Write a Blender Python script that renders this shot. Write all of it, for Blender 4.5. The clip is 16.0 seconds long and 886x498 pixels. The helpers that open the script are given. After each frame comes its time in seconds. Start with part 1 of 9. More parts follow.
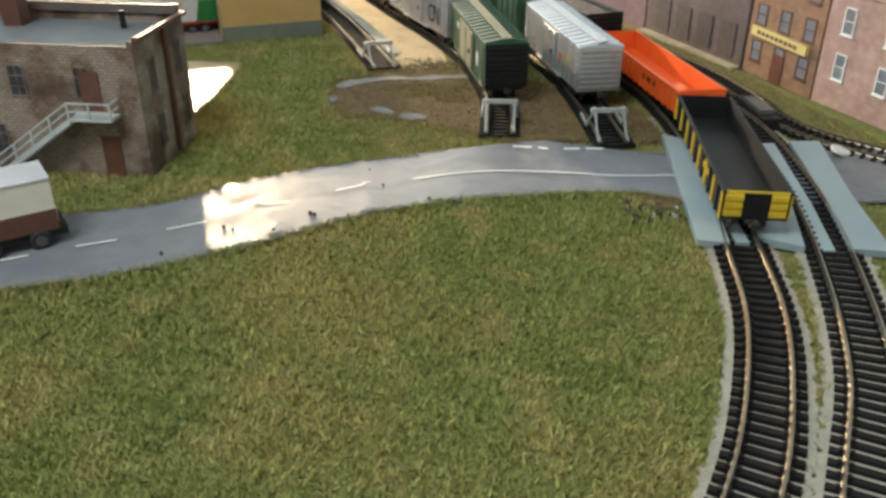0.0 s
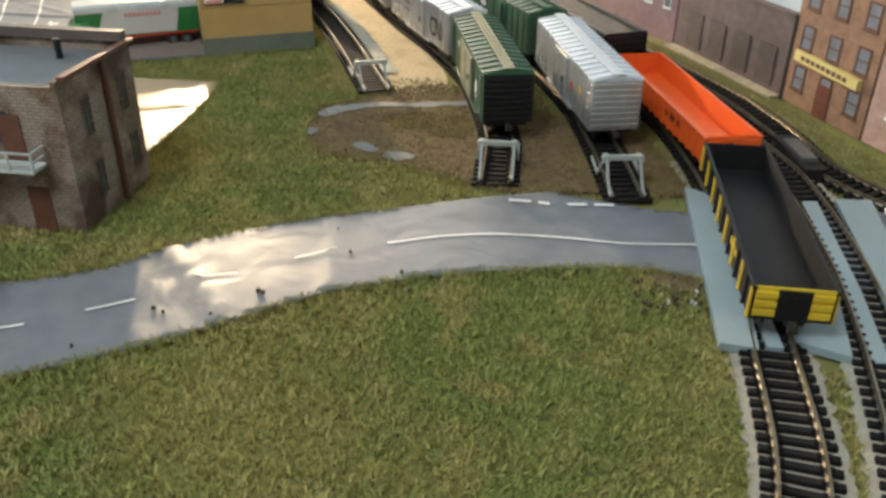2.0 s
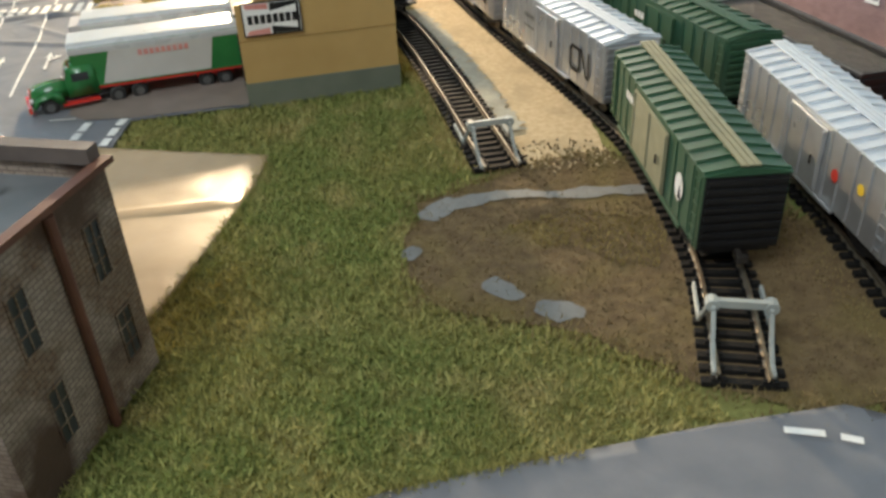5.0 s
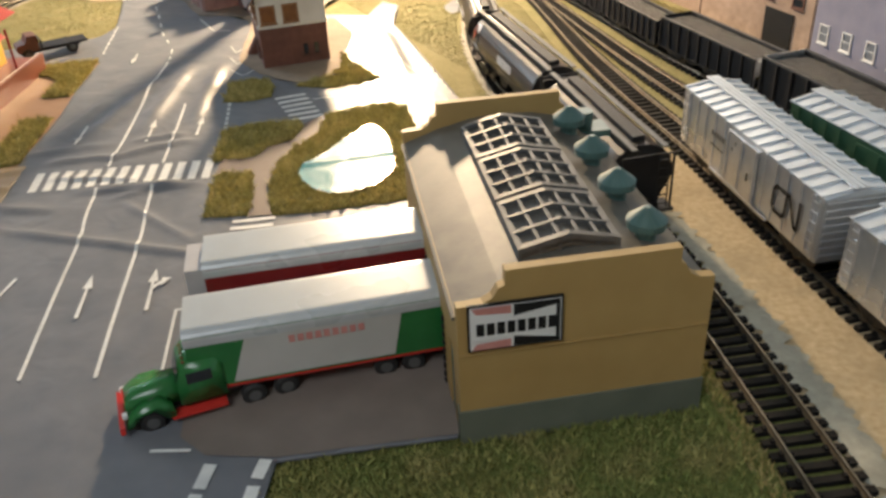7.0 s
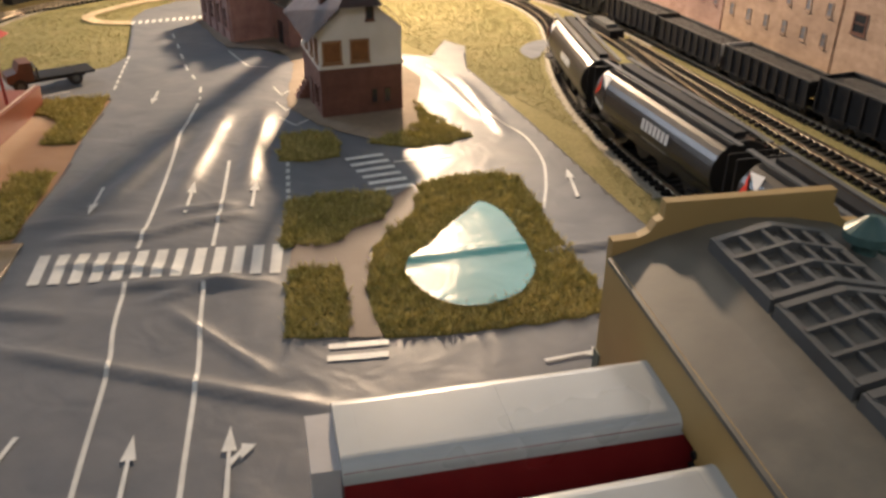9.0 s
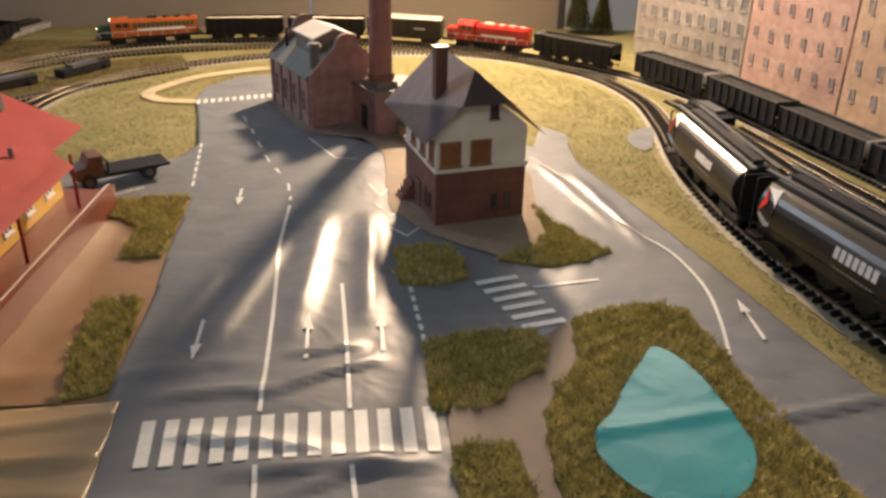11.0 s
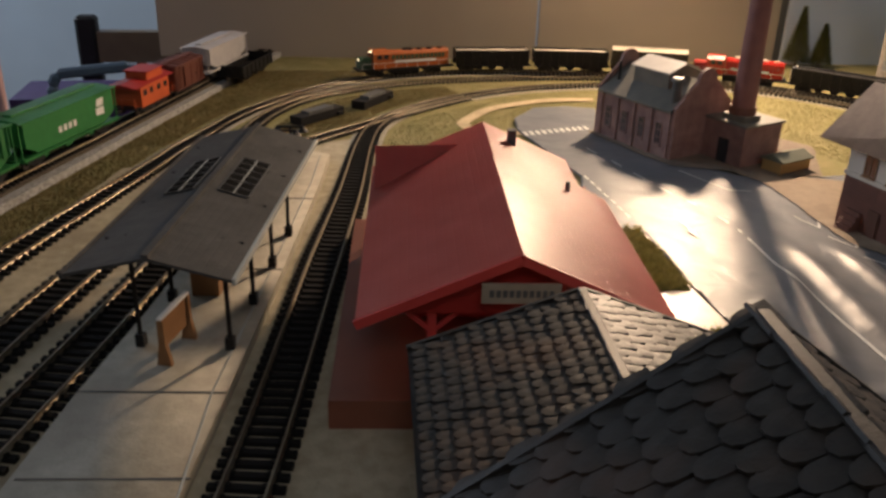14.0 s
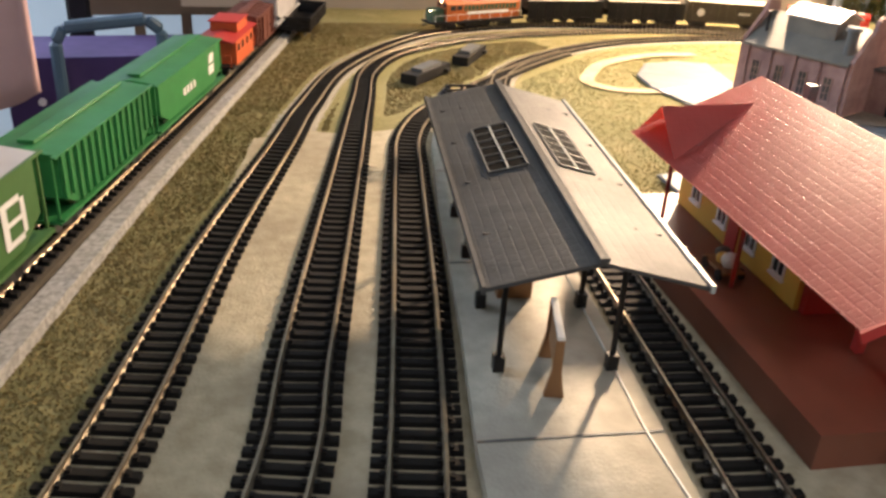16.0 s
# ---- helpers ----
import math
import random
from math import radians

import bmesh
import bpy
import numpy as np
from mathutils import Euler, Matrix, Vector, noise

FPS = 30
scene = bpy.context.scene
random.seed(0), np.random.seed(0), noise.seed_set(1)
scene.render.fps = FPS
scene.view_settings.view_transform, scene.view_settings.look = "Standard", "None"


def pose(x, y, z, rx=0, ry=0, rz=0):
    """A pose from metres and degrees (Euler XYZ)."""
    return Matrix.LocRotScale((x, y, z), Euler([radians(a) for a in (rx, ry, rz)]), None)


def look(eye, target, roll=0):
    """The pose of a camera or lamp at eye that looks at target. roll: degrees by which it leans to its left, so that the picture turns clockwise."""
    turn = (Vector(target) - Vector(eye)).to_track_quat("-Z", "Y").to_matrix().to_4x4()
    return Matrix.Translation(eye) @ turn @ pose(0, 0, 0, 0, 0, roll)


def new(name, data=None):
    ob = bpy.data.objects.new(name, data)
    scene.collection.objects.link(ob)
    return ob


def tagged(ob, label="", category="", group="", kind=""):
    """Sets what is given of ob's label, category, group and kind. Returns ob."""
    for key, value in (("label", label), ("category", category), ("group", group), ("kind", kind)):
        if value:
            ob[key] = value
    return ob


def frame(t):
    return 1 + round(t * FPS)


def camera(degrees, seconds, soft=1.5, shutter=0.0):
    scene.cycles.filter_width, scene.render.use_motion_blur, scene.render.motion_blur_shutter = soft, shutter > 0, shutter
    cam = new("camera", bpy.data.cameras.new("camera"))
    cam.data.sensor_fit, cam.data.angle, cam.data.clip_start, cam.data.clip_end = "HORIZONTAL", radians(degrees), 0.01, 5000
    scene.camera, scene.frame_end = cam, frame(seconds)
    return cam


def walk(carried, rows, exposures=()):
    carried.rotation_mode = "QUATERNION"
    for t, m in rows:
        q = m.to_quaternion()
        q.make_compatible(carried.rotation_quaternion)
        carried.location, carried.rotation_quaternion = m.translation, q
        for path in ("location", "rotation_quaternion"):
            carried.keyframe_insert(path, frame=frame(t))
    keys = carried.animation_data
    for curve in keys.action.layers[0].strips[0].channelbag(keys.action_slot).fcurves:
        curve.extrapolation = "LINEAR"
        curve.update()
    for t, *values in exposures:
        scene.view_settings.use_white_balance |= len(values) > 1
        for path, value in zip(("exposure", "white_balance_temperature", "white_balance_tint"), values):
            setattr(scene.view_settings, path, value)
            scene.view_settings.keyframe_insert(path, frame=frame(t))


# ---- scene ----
cam = camera(55.7, 16.0, soft=3.0)
PATH = [
    (0, (0.1345, 0.0072, 0.2114), (0.1973, 0.2633, 0.0683), 0.46),
    (0.5, (0.1471, 0.0235, 0.2149), (0.2023, 0.2814, 0.0719), 0.02),
    (1, (0.1624, 0.0420, 0.2202), (0.2123, 0.3000, 0.0754), -0.10),
    (1.5, (0.1796, 0.0646, 0.2246), (0.2258, 0.3210, 0.0759), -0.24),
    (2, (0.1823, 0.0910, 0.2204), (0.2339, 0.3459, 0.0708), 0.63),
    (2.5, (0.1853, 0.1212, 0.2139), (0.2384, 0.3751, 0.0631), 0.83),
    (3, (0.1876, 0.1501, 0.2081), (0.2383, 0.4050, 0.0582), 0.38),
    (5.5, (0.1740, 0.3835, 0.1960), (0.1921, 0.6353, 0.0340), -3.89),
    (6, (0.1679, 0.4375, 0.1913), (0.1728, 0.6920, 0.0326), -4.69),
    (6.5, (0.1486, 0.5085, 0.2041), (0.1488, 0.7646, 0.0477), -4.37),
    (7, (0.1149, 0.5909, 0.2327), (0.1174, 0.8471, 0.0765), -3.19),
    (7.5, (0.0893, 0.6428, 0.2185), (0.0933, 0.9035, 0.0700), -2.41),
    (8, (0.0654, 0.6768, 0.2070), (0.0753, 0.9375, 0.0588), -1.00),
    (10.5, (-0.0191, 0.8057, 0.1985), (0.0004, 1.0727, 0.0630), 0.60),
    (11, (-0.0414, 0.8226, 0.2076), (-0.0251, 1.0920, 0.0766), 1.01),
    (11.5, (-0.0767, 0.8300, 0.2091), (-0.0646, 1.1004, 0.0797), 1.85),
    (12, (-0.1035, 0.8273, 0.2060), (-0.1086, 1.0934, 0.0676), 1.14),
    (12.5, (-0.1225, 0.8140, 0.2029), (-0.1442, 1.0781, 0.0624), -1.18),
    (13, (-0.1557, 0.8077, 0.2098), (-0.1827, 1.0736, 0.0735), -2.40),
    (13.5, (-0.2458, 0.8066, 0.2234), (-0.2446, 1.0763, 0.0920), 1.58),
    (14, (-0.3416, 0.8368, 0.2064), (-0.3181, 1.1099, 0.0844), 1.72),
    (14.5, (-0.4048, 0.8609, 0.2134), (-0.3687, 1.1257, 0.0772), 1.72),
    (15, (-0.4604, 0.8867, 0.1999), (-0.4114, 1.1489, 0.0627), 2.68),
    (15.5, (-0.5087, 0.9192, 0.1758), (-0.4463, 1.1824, 0.0462), 4.36),
    (16, (-0.5279, 0.9431, 0.1743), (-0.4650, 1.2047, 0.0417), 3.49),
]
# the clip's own exposure drifts on the way
EXPOSURE = [(0, 1.44, 6400, 8), (3, 1.30, 6400, 8), (5.5, 1.28, 6400, 9), (6.5, 0.85, 6420, 11), (7, 0.52, 6420, 12), (8, 0.0, 6450, 15), (10.5, -0.12, 6450, 18), (11.5, -0.22, 6400, 18), (12.5, -0.38, 6400, 19), (13, -0.48, 6400, 20), (13.5, -0.80, 6450, 20), (14, -0.80, 6500, 20), (14.5, 0.0, 6450, 19), (15.5, 0.8, 6450, 18), (16, 0.85, 6450, 18)]
walk(cam, [(t, look(eye, target, roll)) for t, eye, target, roll in PATH],
     exposures=EXPOSURE)


# ---- light ----
world = bpy.data.worlds.new("world")
scene.world = world
world.use_nodes = True
wn = world.node_tree.nodes
wsky = wn.new("ShaderNodeTexSky")
wsky.sky_type, wsky.sun_disc = "NISHITA", False
wsky.sun_elevation, wsky.sun_rotation = radians(24), radians(20)
world.node_tree.links.new(wsky.outputs[0], wn["Background"].inputs[0])
wn["Background"].inputs[1].default_value = 0.1


def area(name, m, sx, sy, watts, colour):
    lamp = bpy.data.lights.new(name, "AREA")
    lamp.shape, lamp.size, lamp.size_y, lamp.energy, lamp.color = "RECTANGLE", sx, sy, watts, colour
    ob = new(name, lamp)
    ob.matrix_world = m
    return ob


# unseen source added at the north end for glare on the paper roads
area("glare_light_north", look((0.42, 2.37, 0.78), (-0.1, 1.2, 0.0)), 0.55, 0.42, 2.5, (1.0, 0.86, 0.66))
area("window_light_west", look((-1.85, 2.60, 0.80), (-0.55, 2.30, 0.0)), 0.8, 0.8, 26, (0.78, 0.90, 1.0))
# unseen soft fill added to brighten the front half
area("front_fill_light", look((-0.30, 0.0, 1.05), (0.28, 0.38, 0.0)), 0.45, 0.45, 4.6, (0.92, 0.97, 1.0))
# the warm lamp hung low over the far curve
area("low_lamp", look((0.038, 1.80, 0.305), (-0.05, 1.05, 0.0)), 0.036, 0.036, 10.5, (1.0, 0.74, 0.46))
scene.view_settings.exposure = 0.0


# ---- materials ----
def material(name, c1, c2=None, rough=0.6, metal=0.0, scale=150.0, bump=0.15, stain=None, fine=6.0, coat=0.0, spec=0.5, contrast=0.25, depth=0.0004):
    """Two-scale mottled surface: grain between c1 and c2, broad stains, and fine relief."""
    m = bpy.data.materials.new(name)
    m.use_nodes = True
    nt = m.node_tree
    n, l = nt.nodes, nt.links
    p = n["Principled BSDF"]
    tc = n.new("ShaderNodeTexCoord")
    c2 = c2 or tuple(min(1, v * 1.25 + 0.01) for v in c1)
    g1 = n.new("ShaderNodeTexNoise")
    g1.inputs["Scale"].default_value, g1.inputs["Detail"].default_value = scale, 6
    l.new(tc.outputs["Object"], g1.inputs["Vector"])
    ramp = n.new("ShaderNodeValToRGB")
    ramp.color_ramp.elements[0].position, ramp.color_ramp.elements[1].position = 0.5 - contrast, 0.5 + contrast
    ramp.color_ramp.elements[0].color, ramp.color_ramp.elements[1].color = (*c1, 1), (*c2, 1)
    l.new(g1.outputs["Fac"], ramp.inputs["Fac"])
    last = ramp.outputs["Color"]
    g2 = n.new("ShaderNodeTexNoise")
    g2.inputs["Scale"].default_value, g2.inputs["Detail"].default_value = scale / 7.0, 4
    l.new(tc.outputs["Object"], g2.inputs["Vector"])
    mix = n.new("ShaderNodeMix")
    mix.data_type = "RGBA"
    st = stain or tuple(v * 0.7 for v in c1)
    fac = n.new("ShaderNodeMapRange")
    fac.inputs["From Min"].default_value, fac.inputs["From Max"].default_value = 0.48, 0.72
    fac.inputs["To Max"].default_value = 0.7
    l.new(g2.outputs["Fac"], fac.inputs["Value"])
    l.new(fac.outputs["Result"], mix.inputs["Factor"])
    l.new(last, mix.inputs["A"])
    mix.inputs["B"].default_value = (*st, 1)
    l.new(mix.outputs["Result"], p.inputs["Base Color"])
    rr = n.new("ShaderNodeMapRange")
    rr.inputs["To Min"].default_value, rr.inputs["To Max"].default_value = max(0.03, rough - 0.1), min(1, rough + 0.1)
    l.new(g2.outputs["Fac"], rr.inputs["Value"])
    l.new(rr.outputs["Result"], p.inputs["Roughness"])
    p.inputs["Metallic"].default_value = metal
    p.inputs["Coat Weight"].default_value = coat
    p.inputs["Specular IOR Level"].default_value = spec
    if bump:
        g3 = n.new("ShaderNodeTexNoise")
        g3.inputs["Scale"].default_value, g3.inputs["Detail"].default_value = scale * fine, 3
        l.new(tc.outputs["Object"], g3.inputs["Vector"])
        b = n.new("ShaderNodeBump")
        b.inputs["Strength"].default_value, b.inputs["Distance"].default_value = bump, depth
        l.new(g3.outputs["Fac"], b.inputs["Height"])
        l.new(b.outputs["Normal"], p.inputs["Normal"])
    return m


ISLAND = material("island_grass", (0.150, 0.140, 0.035), (0.29, 0.24, 0.075), 0.95, scale=300, bump=0.7, stain=(0.12, 0.10, 0.03), spec=0.1, depth=0.001)
DIRT = material("dirt", (0.085, 0.058, 0.032), (0.17, 0.125, 0.065), 0.95, scale=170, bump=0.6, stain=(0.16, 0.13, 0.045), spec=0.15, depth=0.001)
SAND = material("sand", (0.40, 0.31, 0.18), (0.56, 0.46, 0.30), 0.9, scale=300, bump=0.4, stain=(0.33, 0.27, 0.17), spec=0.2)
PAPER = material("road_paper", (0.140, 0.150, 0.168), (0.19, 0.196, 0.21), 0.40, scale=60, bump=0.12, stain=(0.12, 0.133, 0.154), fine=14, spec=0.21)


def crinkled(m, scale, depth, strength=1.0):
    """Adds soft crinkles of glued paper to a material's relief."""
    nt = m.node_tree
    n, l = nt.nodes, nt.links
    tc = n.new("ShaderNodeTexCoord")
    g = n.new("ShaderNodeTexNoise")
    g.noise_type = "RIDGED_MULTIFRACTAL" if scale > 50 else "FBM"
    g.inputs["Scale"].default_value, g.inputs["Detail"].default_value, g.inputs["Distortion"].default_value = scale, 2, 0.6
    l.new(tc.outputs["Object"], g.inputs["Vector"])
    b = n.new("ShaderNodeBump")
    b.inputs["Strength"].default_value, b.inputs["Distance"].default_value = strength, depth
    l.new(g.outputs["Fac"], b.inputs["Height"])
    p = n["Principled BSDF"]
    if p.inputs["Normal"].links:
        l.new(p.inputs["Normal"].links[0].from_socket, b.inputs["Normal"])
    l.new(b.outputs["Normal"], p.inputs["Normal"])
    return m


crinkled(PAPER, 38, 0.0011)
PAINT = material("white_road_paint", (0.62, 0.64, 0.63), (0.78, 0.78, 0.75), 0.4, scale=220, bump=0.05)
TAN = crinkled(material("tan_paper", (0.33, 0.235, 0.13), (0.42, 0.31, 0.18), 0.36, scale=40, bump=0.1, stain=(0.28, 0.19, 0.10), fine=14), 26, 0.0009)
BROWN = crinkled(material("brown_paper", (0.23, 0.135, 0.07), (0.30, 0.185, 0.10), 0.40, scale=40, bump=0.1, stain=(0.19, 0.11, 0.06), fine=14), 18, 0.0008)
YARD = material("yard_concrete", (0.35, 0.305, 0.205), (0.48, 0.425, 0.30), 0.8, scale=120, bump=0.7, stain=(0.24, 0.20, 0.145), contrast=0.16, depth=0.0008)
PLATFORM = material("platform_board", (0.36, 0.335, 0.262), (0.47, 0.44, 0.352), 0.65, scale=130, bump=0.5, stain=(0.31, 0.27, 0.215), contrast=0.16)
PLATE = material("grey_blue_plate", (0.25, 0.32, 0.34), (0.30, 0.375, 0.395), 0.4, scale=50, bump=0.08, stain=(0.215, 0.275, 0.295))
WATER = material("blue_pond_paper", (0.035, 0.24, 0.28), (0.05, 0.31, 0.35), 0.24, scale=25, bump=0.06, stain=(0.03, 0.20, 0.25), spec=0.3)
crinkled(WATER, 45, 0.0007)
TIE = material("black_sleeper", (0.006, 0.006, 0.006), (0.014, 0.013, 0.012), 0.75, scale=300, bump=0.2, spec=0.18)
RAIL = material("nickel_rail", (0.20, 0.165, 0.120), (0.32, 0.28, 0.21), 0.46, metal=0.85, scale=160, bump=0.15, stain=(0.16, 0.11, 0.065))
BALLAST = material("pale_ballast_edge", (0.33, 0.30, 0.23), (0.48, 0.45, 0.37), 0.8, scale=500, bump=0.7, stain=(0.33, 0.30, 0.24), depth=0.001)
STRIP = material("glitter_strip", (0.26, 0.26, 0.25), (0.52, 0.52, 0.51), 0.4, scale=420, bump=0.5, stain=(0.33, 0.32, 0.30), contrast=0.12)
RED = material("red_plastic", (0.52, 0.045, 0.040), (0.60, 0.065, 0.055), 0.42, scale=60, bump=0.1, stain=(0.46, 0.045, 0.035))
DARKRED = material("dark_red_plastic", (0.33, 0.018, 0.014), (0.40, 0.028, 0.02), 0.45, scale=60, bump=0.05)
YELLOW = material("yellow_plastic", (0.62, 0.38, 0.05), (0.70, 0.45, 0.08), 0.45, scale=70, bump=0.05)
DOCK = material("red_brown_plastic", (0.19, 0.062, 0.035), (0.235, 0.080, 0.046), 0.42, scale=60, bump=0.08)
SLATE = material("slate_tile", (0.011, 0.0100, 0.009), (0.025, 0.022, 0.018), 0.50, scale=220, bump=0.25, stain=(0.085, 0.042, 0.022))
BRICKRED = material("brown_brick", (0.135, 0.055, 0.038), (0.20, 0.085, 0.058), 0.7, scale=200, bump=0.3, stain=(0.10, 0.045, 0.034))
BRICKPINK = material("weathered_pink_brick", (0.215, 0.120, 0.105), (0.32, 0.195, 0.17), 0.75, scale=110, bump=0.3, stain=(0.14, 0.078, 0.072), contrast=0.16)
CREAM = material("cream_plaster", (0.66, 0.62, 0.53), (0.74, 0.70, 0.62), 0.6, scale=90, bump=0.15)
ROOFBROWN = material("purple_brown_roof", (0.105, 0.070, 0.068), (0.15, 0.105, 0.10), 0.6, scale=160, bump=0.3)
OCHRE = material("ochre_plaster", (0.37, 0.24, 0.085), (0.43, 0.29, 0.11), 0.55, scale=50, bump=0.1, stain=(0.40, 0.27, 0.10))
BASEGREEN = material("grey_green_plinth", (0.115, 0.135, 0.10), (0.15, 0.165, 0.125), 0.6, scale=80, bump=0.1)
FELT = material("grey_roof_felt", (0.105, 0.105, 0.092), (0.165, 0.155, 0.13), 0.5, scale=46, bump=0.1, stain=(0.075, 0.085, 0.082), contrast=0.14)
WAREFELT = material("worn_warehouse_felt", (0.070, 0.072, 0.064), (0.125, 0.118, 0.098), 0.5, scale=60, bump=0.15, stain=(0.17, 0.15, 0.115), contrast=0.12)
DARKGREY = material("dark_grey_plastic", (0.075, 0.078, 0.078), (0.11, 0.112, 0.11), 0.5, scale=120, bump=0.1)
GREENBLUE = material("blue_green_metal", (0.055, 0.115, 0.105), (0.08, 0.15, 0.14), 0.35, scale=120, bump=0.05)
BLACK = material("black_plastic", (0.008, 0.008, 0.009), (0.015, 0.015, 0.016), 0.5, scale=120, bump=0.08, spec=0.3)
BLACKGLOSS = material("black_car_paint", (0.014, 0.0125, 0.011), (0.024, 0.021, 0.018), 0.32, scale=120, bump=0.04)
ORANGE = material("orange_plastic", (0.70, 0.10, 0.015), (0.78, 0.13, 0.02), 0.4, scale=80, bump=0.05)
SILVER = material("silver_paint", (0.56, 0.57, 0.58), (0.68, 0.69, 0.70), 0.30, metal=0.7, scale=140, bump=0.08, stain=(0.38, 0.38, 0.39))
GREENCAR = material("dark_green_car", (0.020, 0.068, 0.035), (0.032, 0.088, 0.046), 0.45, scale=120, bump=0.08, stain=(0.06, 0.09, 0.06))
TANDOOR = material("faded_olive_panel", (0.19, 0.19, 0.115), (0.26, 0.25, 0.16), 0.6, scale=150, bump=0.1)
GREENBN = material("bright_green_car", (0.022, 0.17, 0.045), (0.03, 0.21, 0.06), 0.42, scale=120, bump=0.05)
WHITE = material("white_plastic", (0.72, 0.72, 0.70), (0.80, 0.80, 0.78), 0.45, scale=90, bump=0.05)
BUFFER = material("grey_green_plastic", (0.26, 0.285, 0.27), (0.36, 0.385, 0.365), 0.4, scale=160, bump=0.08, stain=(0.20, 0.21, 0.19))
BUMPER = material("pale_grey_plastic", (0.40, 0.43, 0.41), (0.50, 0.53, 0.51), 0.45, scale=120, bump=0.08)
RIM = material("worn_black_rim", (0.035, 0.035, 0.035), (0.10, 0.10, 0.10), 0.4, scale=300, bump=0.1)
COAL = material("coal_load", (0.009, 0.009, 0.009), (0.026, 0.025, 0.024), 0.5, scale=900, bump=1.0, depth=0.001)
PARAPET = material("brown_grey_parapet", (0.085, 0.068, 0.060), (0.13, 0.105, 0.092), 0.6, scale=120, bump=0.2)
BLUEGLASS = material("dark_blue_pane", (0.018, 0.024, 0.032), (0.04, 0.05, 0.062), 0.3, scale=120, bump=0.05)


def peeling_wall(name, plaster, bare, soot):
    """Pale plaster peeled away in patches from brown brick, with soot under the openings."""
    m = bpy.data.materials.new(name)
    m.use_nodes = True
    n, l = m.node_tree.nodes, m.node_tree.links
    p = n["Principled BSDF"]
    tc, sep, comb = n.new("ShaderNodeTexCoord"), n.new("ShaderNodeSeparateXYZ"), n.new("ShaderNodeCombineXYZ")
    l.new(tc.outputs["Object"], sep.inputs[0])
    add = n.new("ShaderNodeMath")
    l.new(sep.outputs["X"], add.inputs[0]), l.new(sep.outputs["Y"], add.inputs[1])
    l.new(add.outputs[0], comb.inputs["X"]), l.new(sep.outputs["Z"], comb.inputs["Y"])
    bt = n.new("ShaderNodeTexBrick")
    for key, v in (("Scale", 1.0), ("Brick Width", 0.0046), ("Row Height", 0.0019), ("Mortar Size", 0.00030), ("Mortar Smooth", 0.4)):
        bt.inputs[key].default_value = v
    bt.inputs["Color1"].default_value, bt.inputs["Color2"].default_value, bt.inputs["Mortar"].default_value = (1, 1, 1, 1), (0.72, 0.70, 0.68, 1), (0.35, 0.32, 0.30, 1)
    l.new(comb.outputs[0], bt.inputs["Vector"])

    def patches(scale, lo, hi, detail, away):
        mp, g, r = n.new("ShaderNodeMapping"), n.new("ShaderNodeTexNoise"), n.new("ShaderNodeMapRange")
        mp.inputs["Location"].default_value = (away, away * 1.7, away * 0.6)
        g.inputs["Scale"].default_value, g.inputs["Detail"].default_value = scale, detail
        r.inputs["From Min"].default_value, r.inputs["From Max"].default_value = lo, hi
        l.new(tc.outputs["Object"], mp.inputs["Vector"]), l.new(mp.outputs["Vector"], g.inputs["Vector"]), l.new(g.outputs["Fac"], r.inputs["Value"])
        return r.outputs["Result"]

    def blend(fac, a, b, kind="MIX"):
        mx = n.new("ShaderNodeMix")
        mx.data_type, mx.blend_type = "RGBA", kind
        for sock, v in (("Factor", fac), ("A", a), ("B", b)):
            if isinstance(v, (tuple, float)):
                mx.inputs[sock].default_value = v if isinstance(v, float) else (*v, 1)
            else:
                l.new(v, mx.inputs[sock])
        return mx.outputs["Result"]

    peel = patches(34.0, 0.47, 0.53, 5, 2.3)
    wall = blend(peel, bare, plaster)
    wall = blend(patches(420.0, 0.3, 0.75, 4, 0.4), wall, tuple(v * 0.75 for v in plaster))
    wall = blend(0.75, wall, bt.outputs["Color"], "MULTIPLY")
    wall = blend(patches(26.0, 0.50, 0.62, 4, 7.1), wall, soot)
    l.new(wall, p.inputs["Base Color"])
    p.inputs["Roughness"].default_value = 0.75
    b = n.new("ShaderNodeBump")
    b.inputs["Strength"].default_value, b.inputs["Distance"].default_value = 0.6, 0.0004
    l.new(bt.outputs["Color"], b.inputs["Height"])
    l.new(b.outputs["Normal"], p.inputs["Normal"])
    return m


OLDWALL = peeling_wall("peeling_workshop_wall", (0.36, 0.29, 0.235), (0.165, 0.095, 0.050), (0.070, 0.040, 0.026))
OLDROOF = material("grey_flat_roof", (0.10, 0.115, 0.125), (0.16, 0.17, 0.175), 0.5, scale=70, bump=0.15)
RUST = material("rust_brown_trim", (0.095, 0.038, 0.024), (0.14, 0.058, 0.036), 0.6, scale=150, bump=0.15)
GLASSDARK = material("dark_window", (0.02, 0.024, 0.028), (0.04, 0.045, 0.05), 0.15, scale=80, bump=0.02)
SHELTERROOF = material("grey_shelter_roof", (0.060, 0.060, 0.060), (0.090, 0.088, 0.085), 0.6, scale=140, bump=0.2, spec=0.15)
WOOD = material("orange_brown_wood", (0.24, 0.115, 0.045), (0.32, 0.16, 0.065), 0.5, scale=90, bump=0.1)
TRAILERRED = material("dark_red_paint", (0.17, 0.012, 0.014), (0.21, 0.02, 0.02), 0.3, scale=80, bump=0.03)
TRUCKRED = material("bright_red_paint", (0.50, 0.03, 0.02), (0.56, 0.04, 0.03), 0.25, scale=80, bump=0.02)
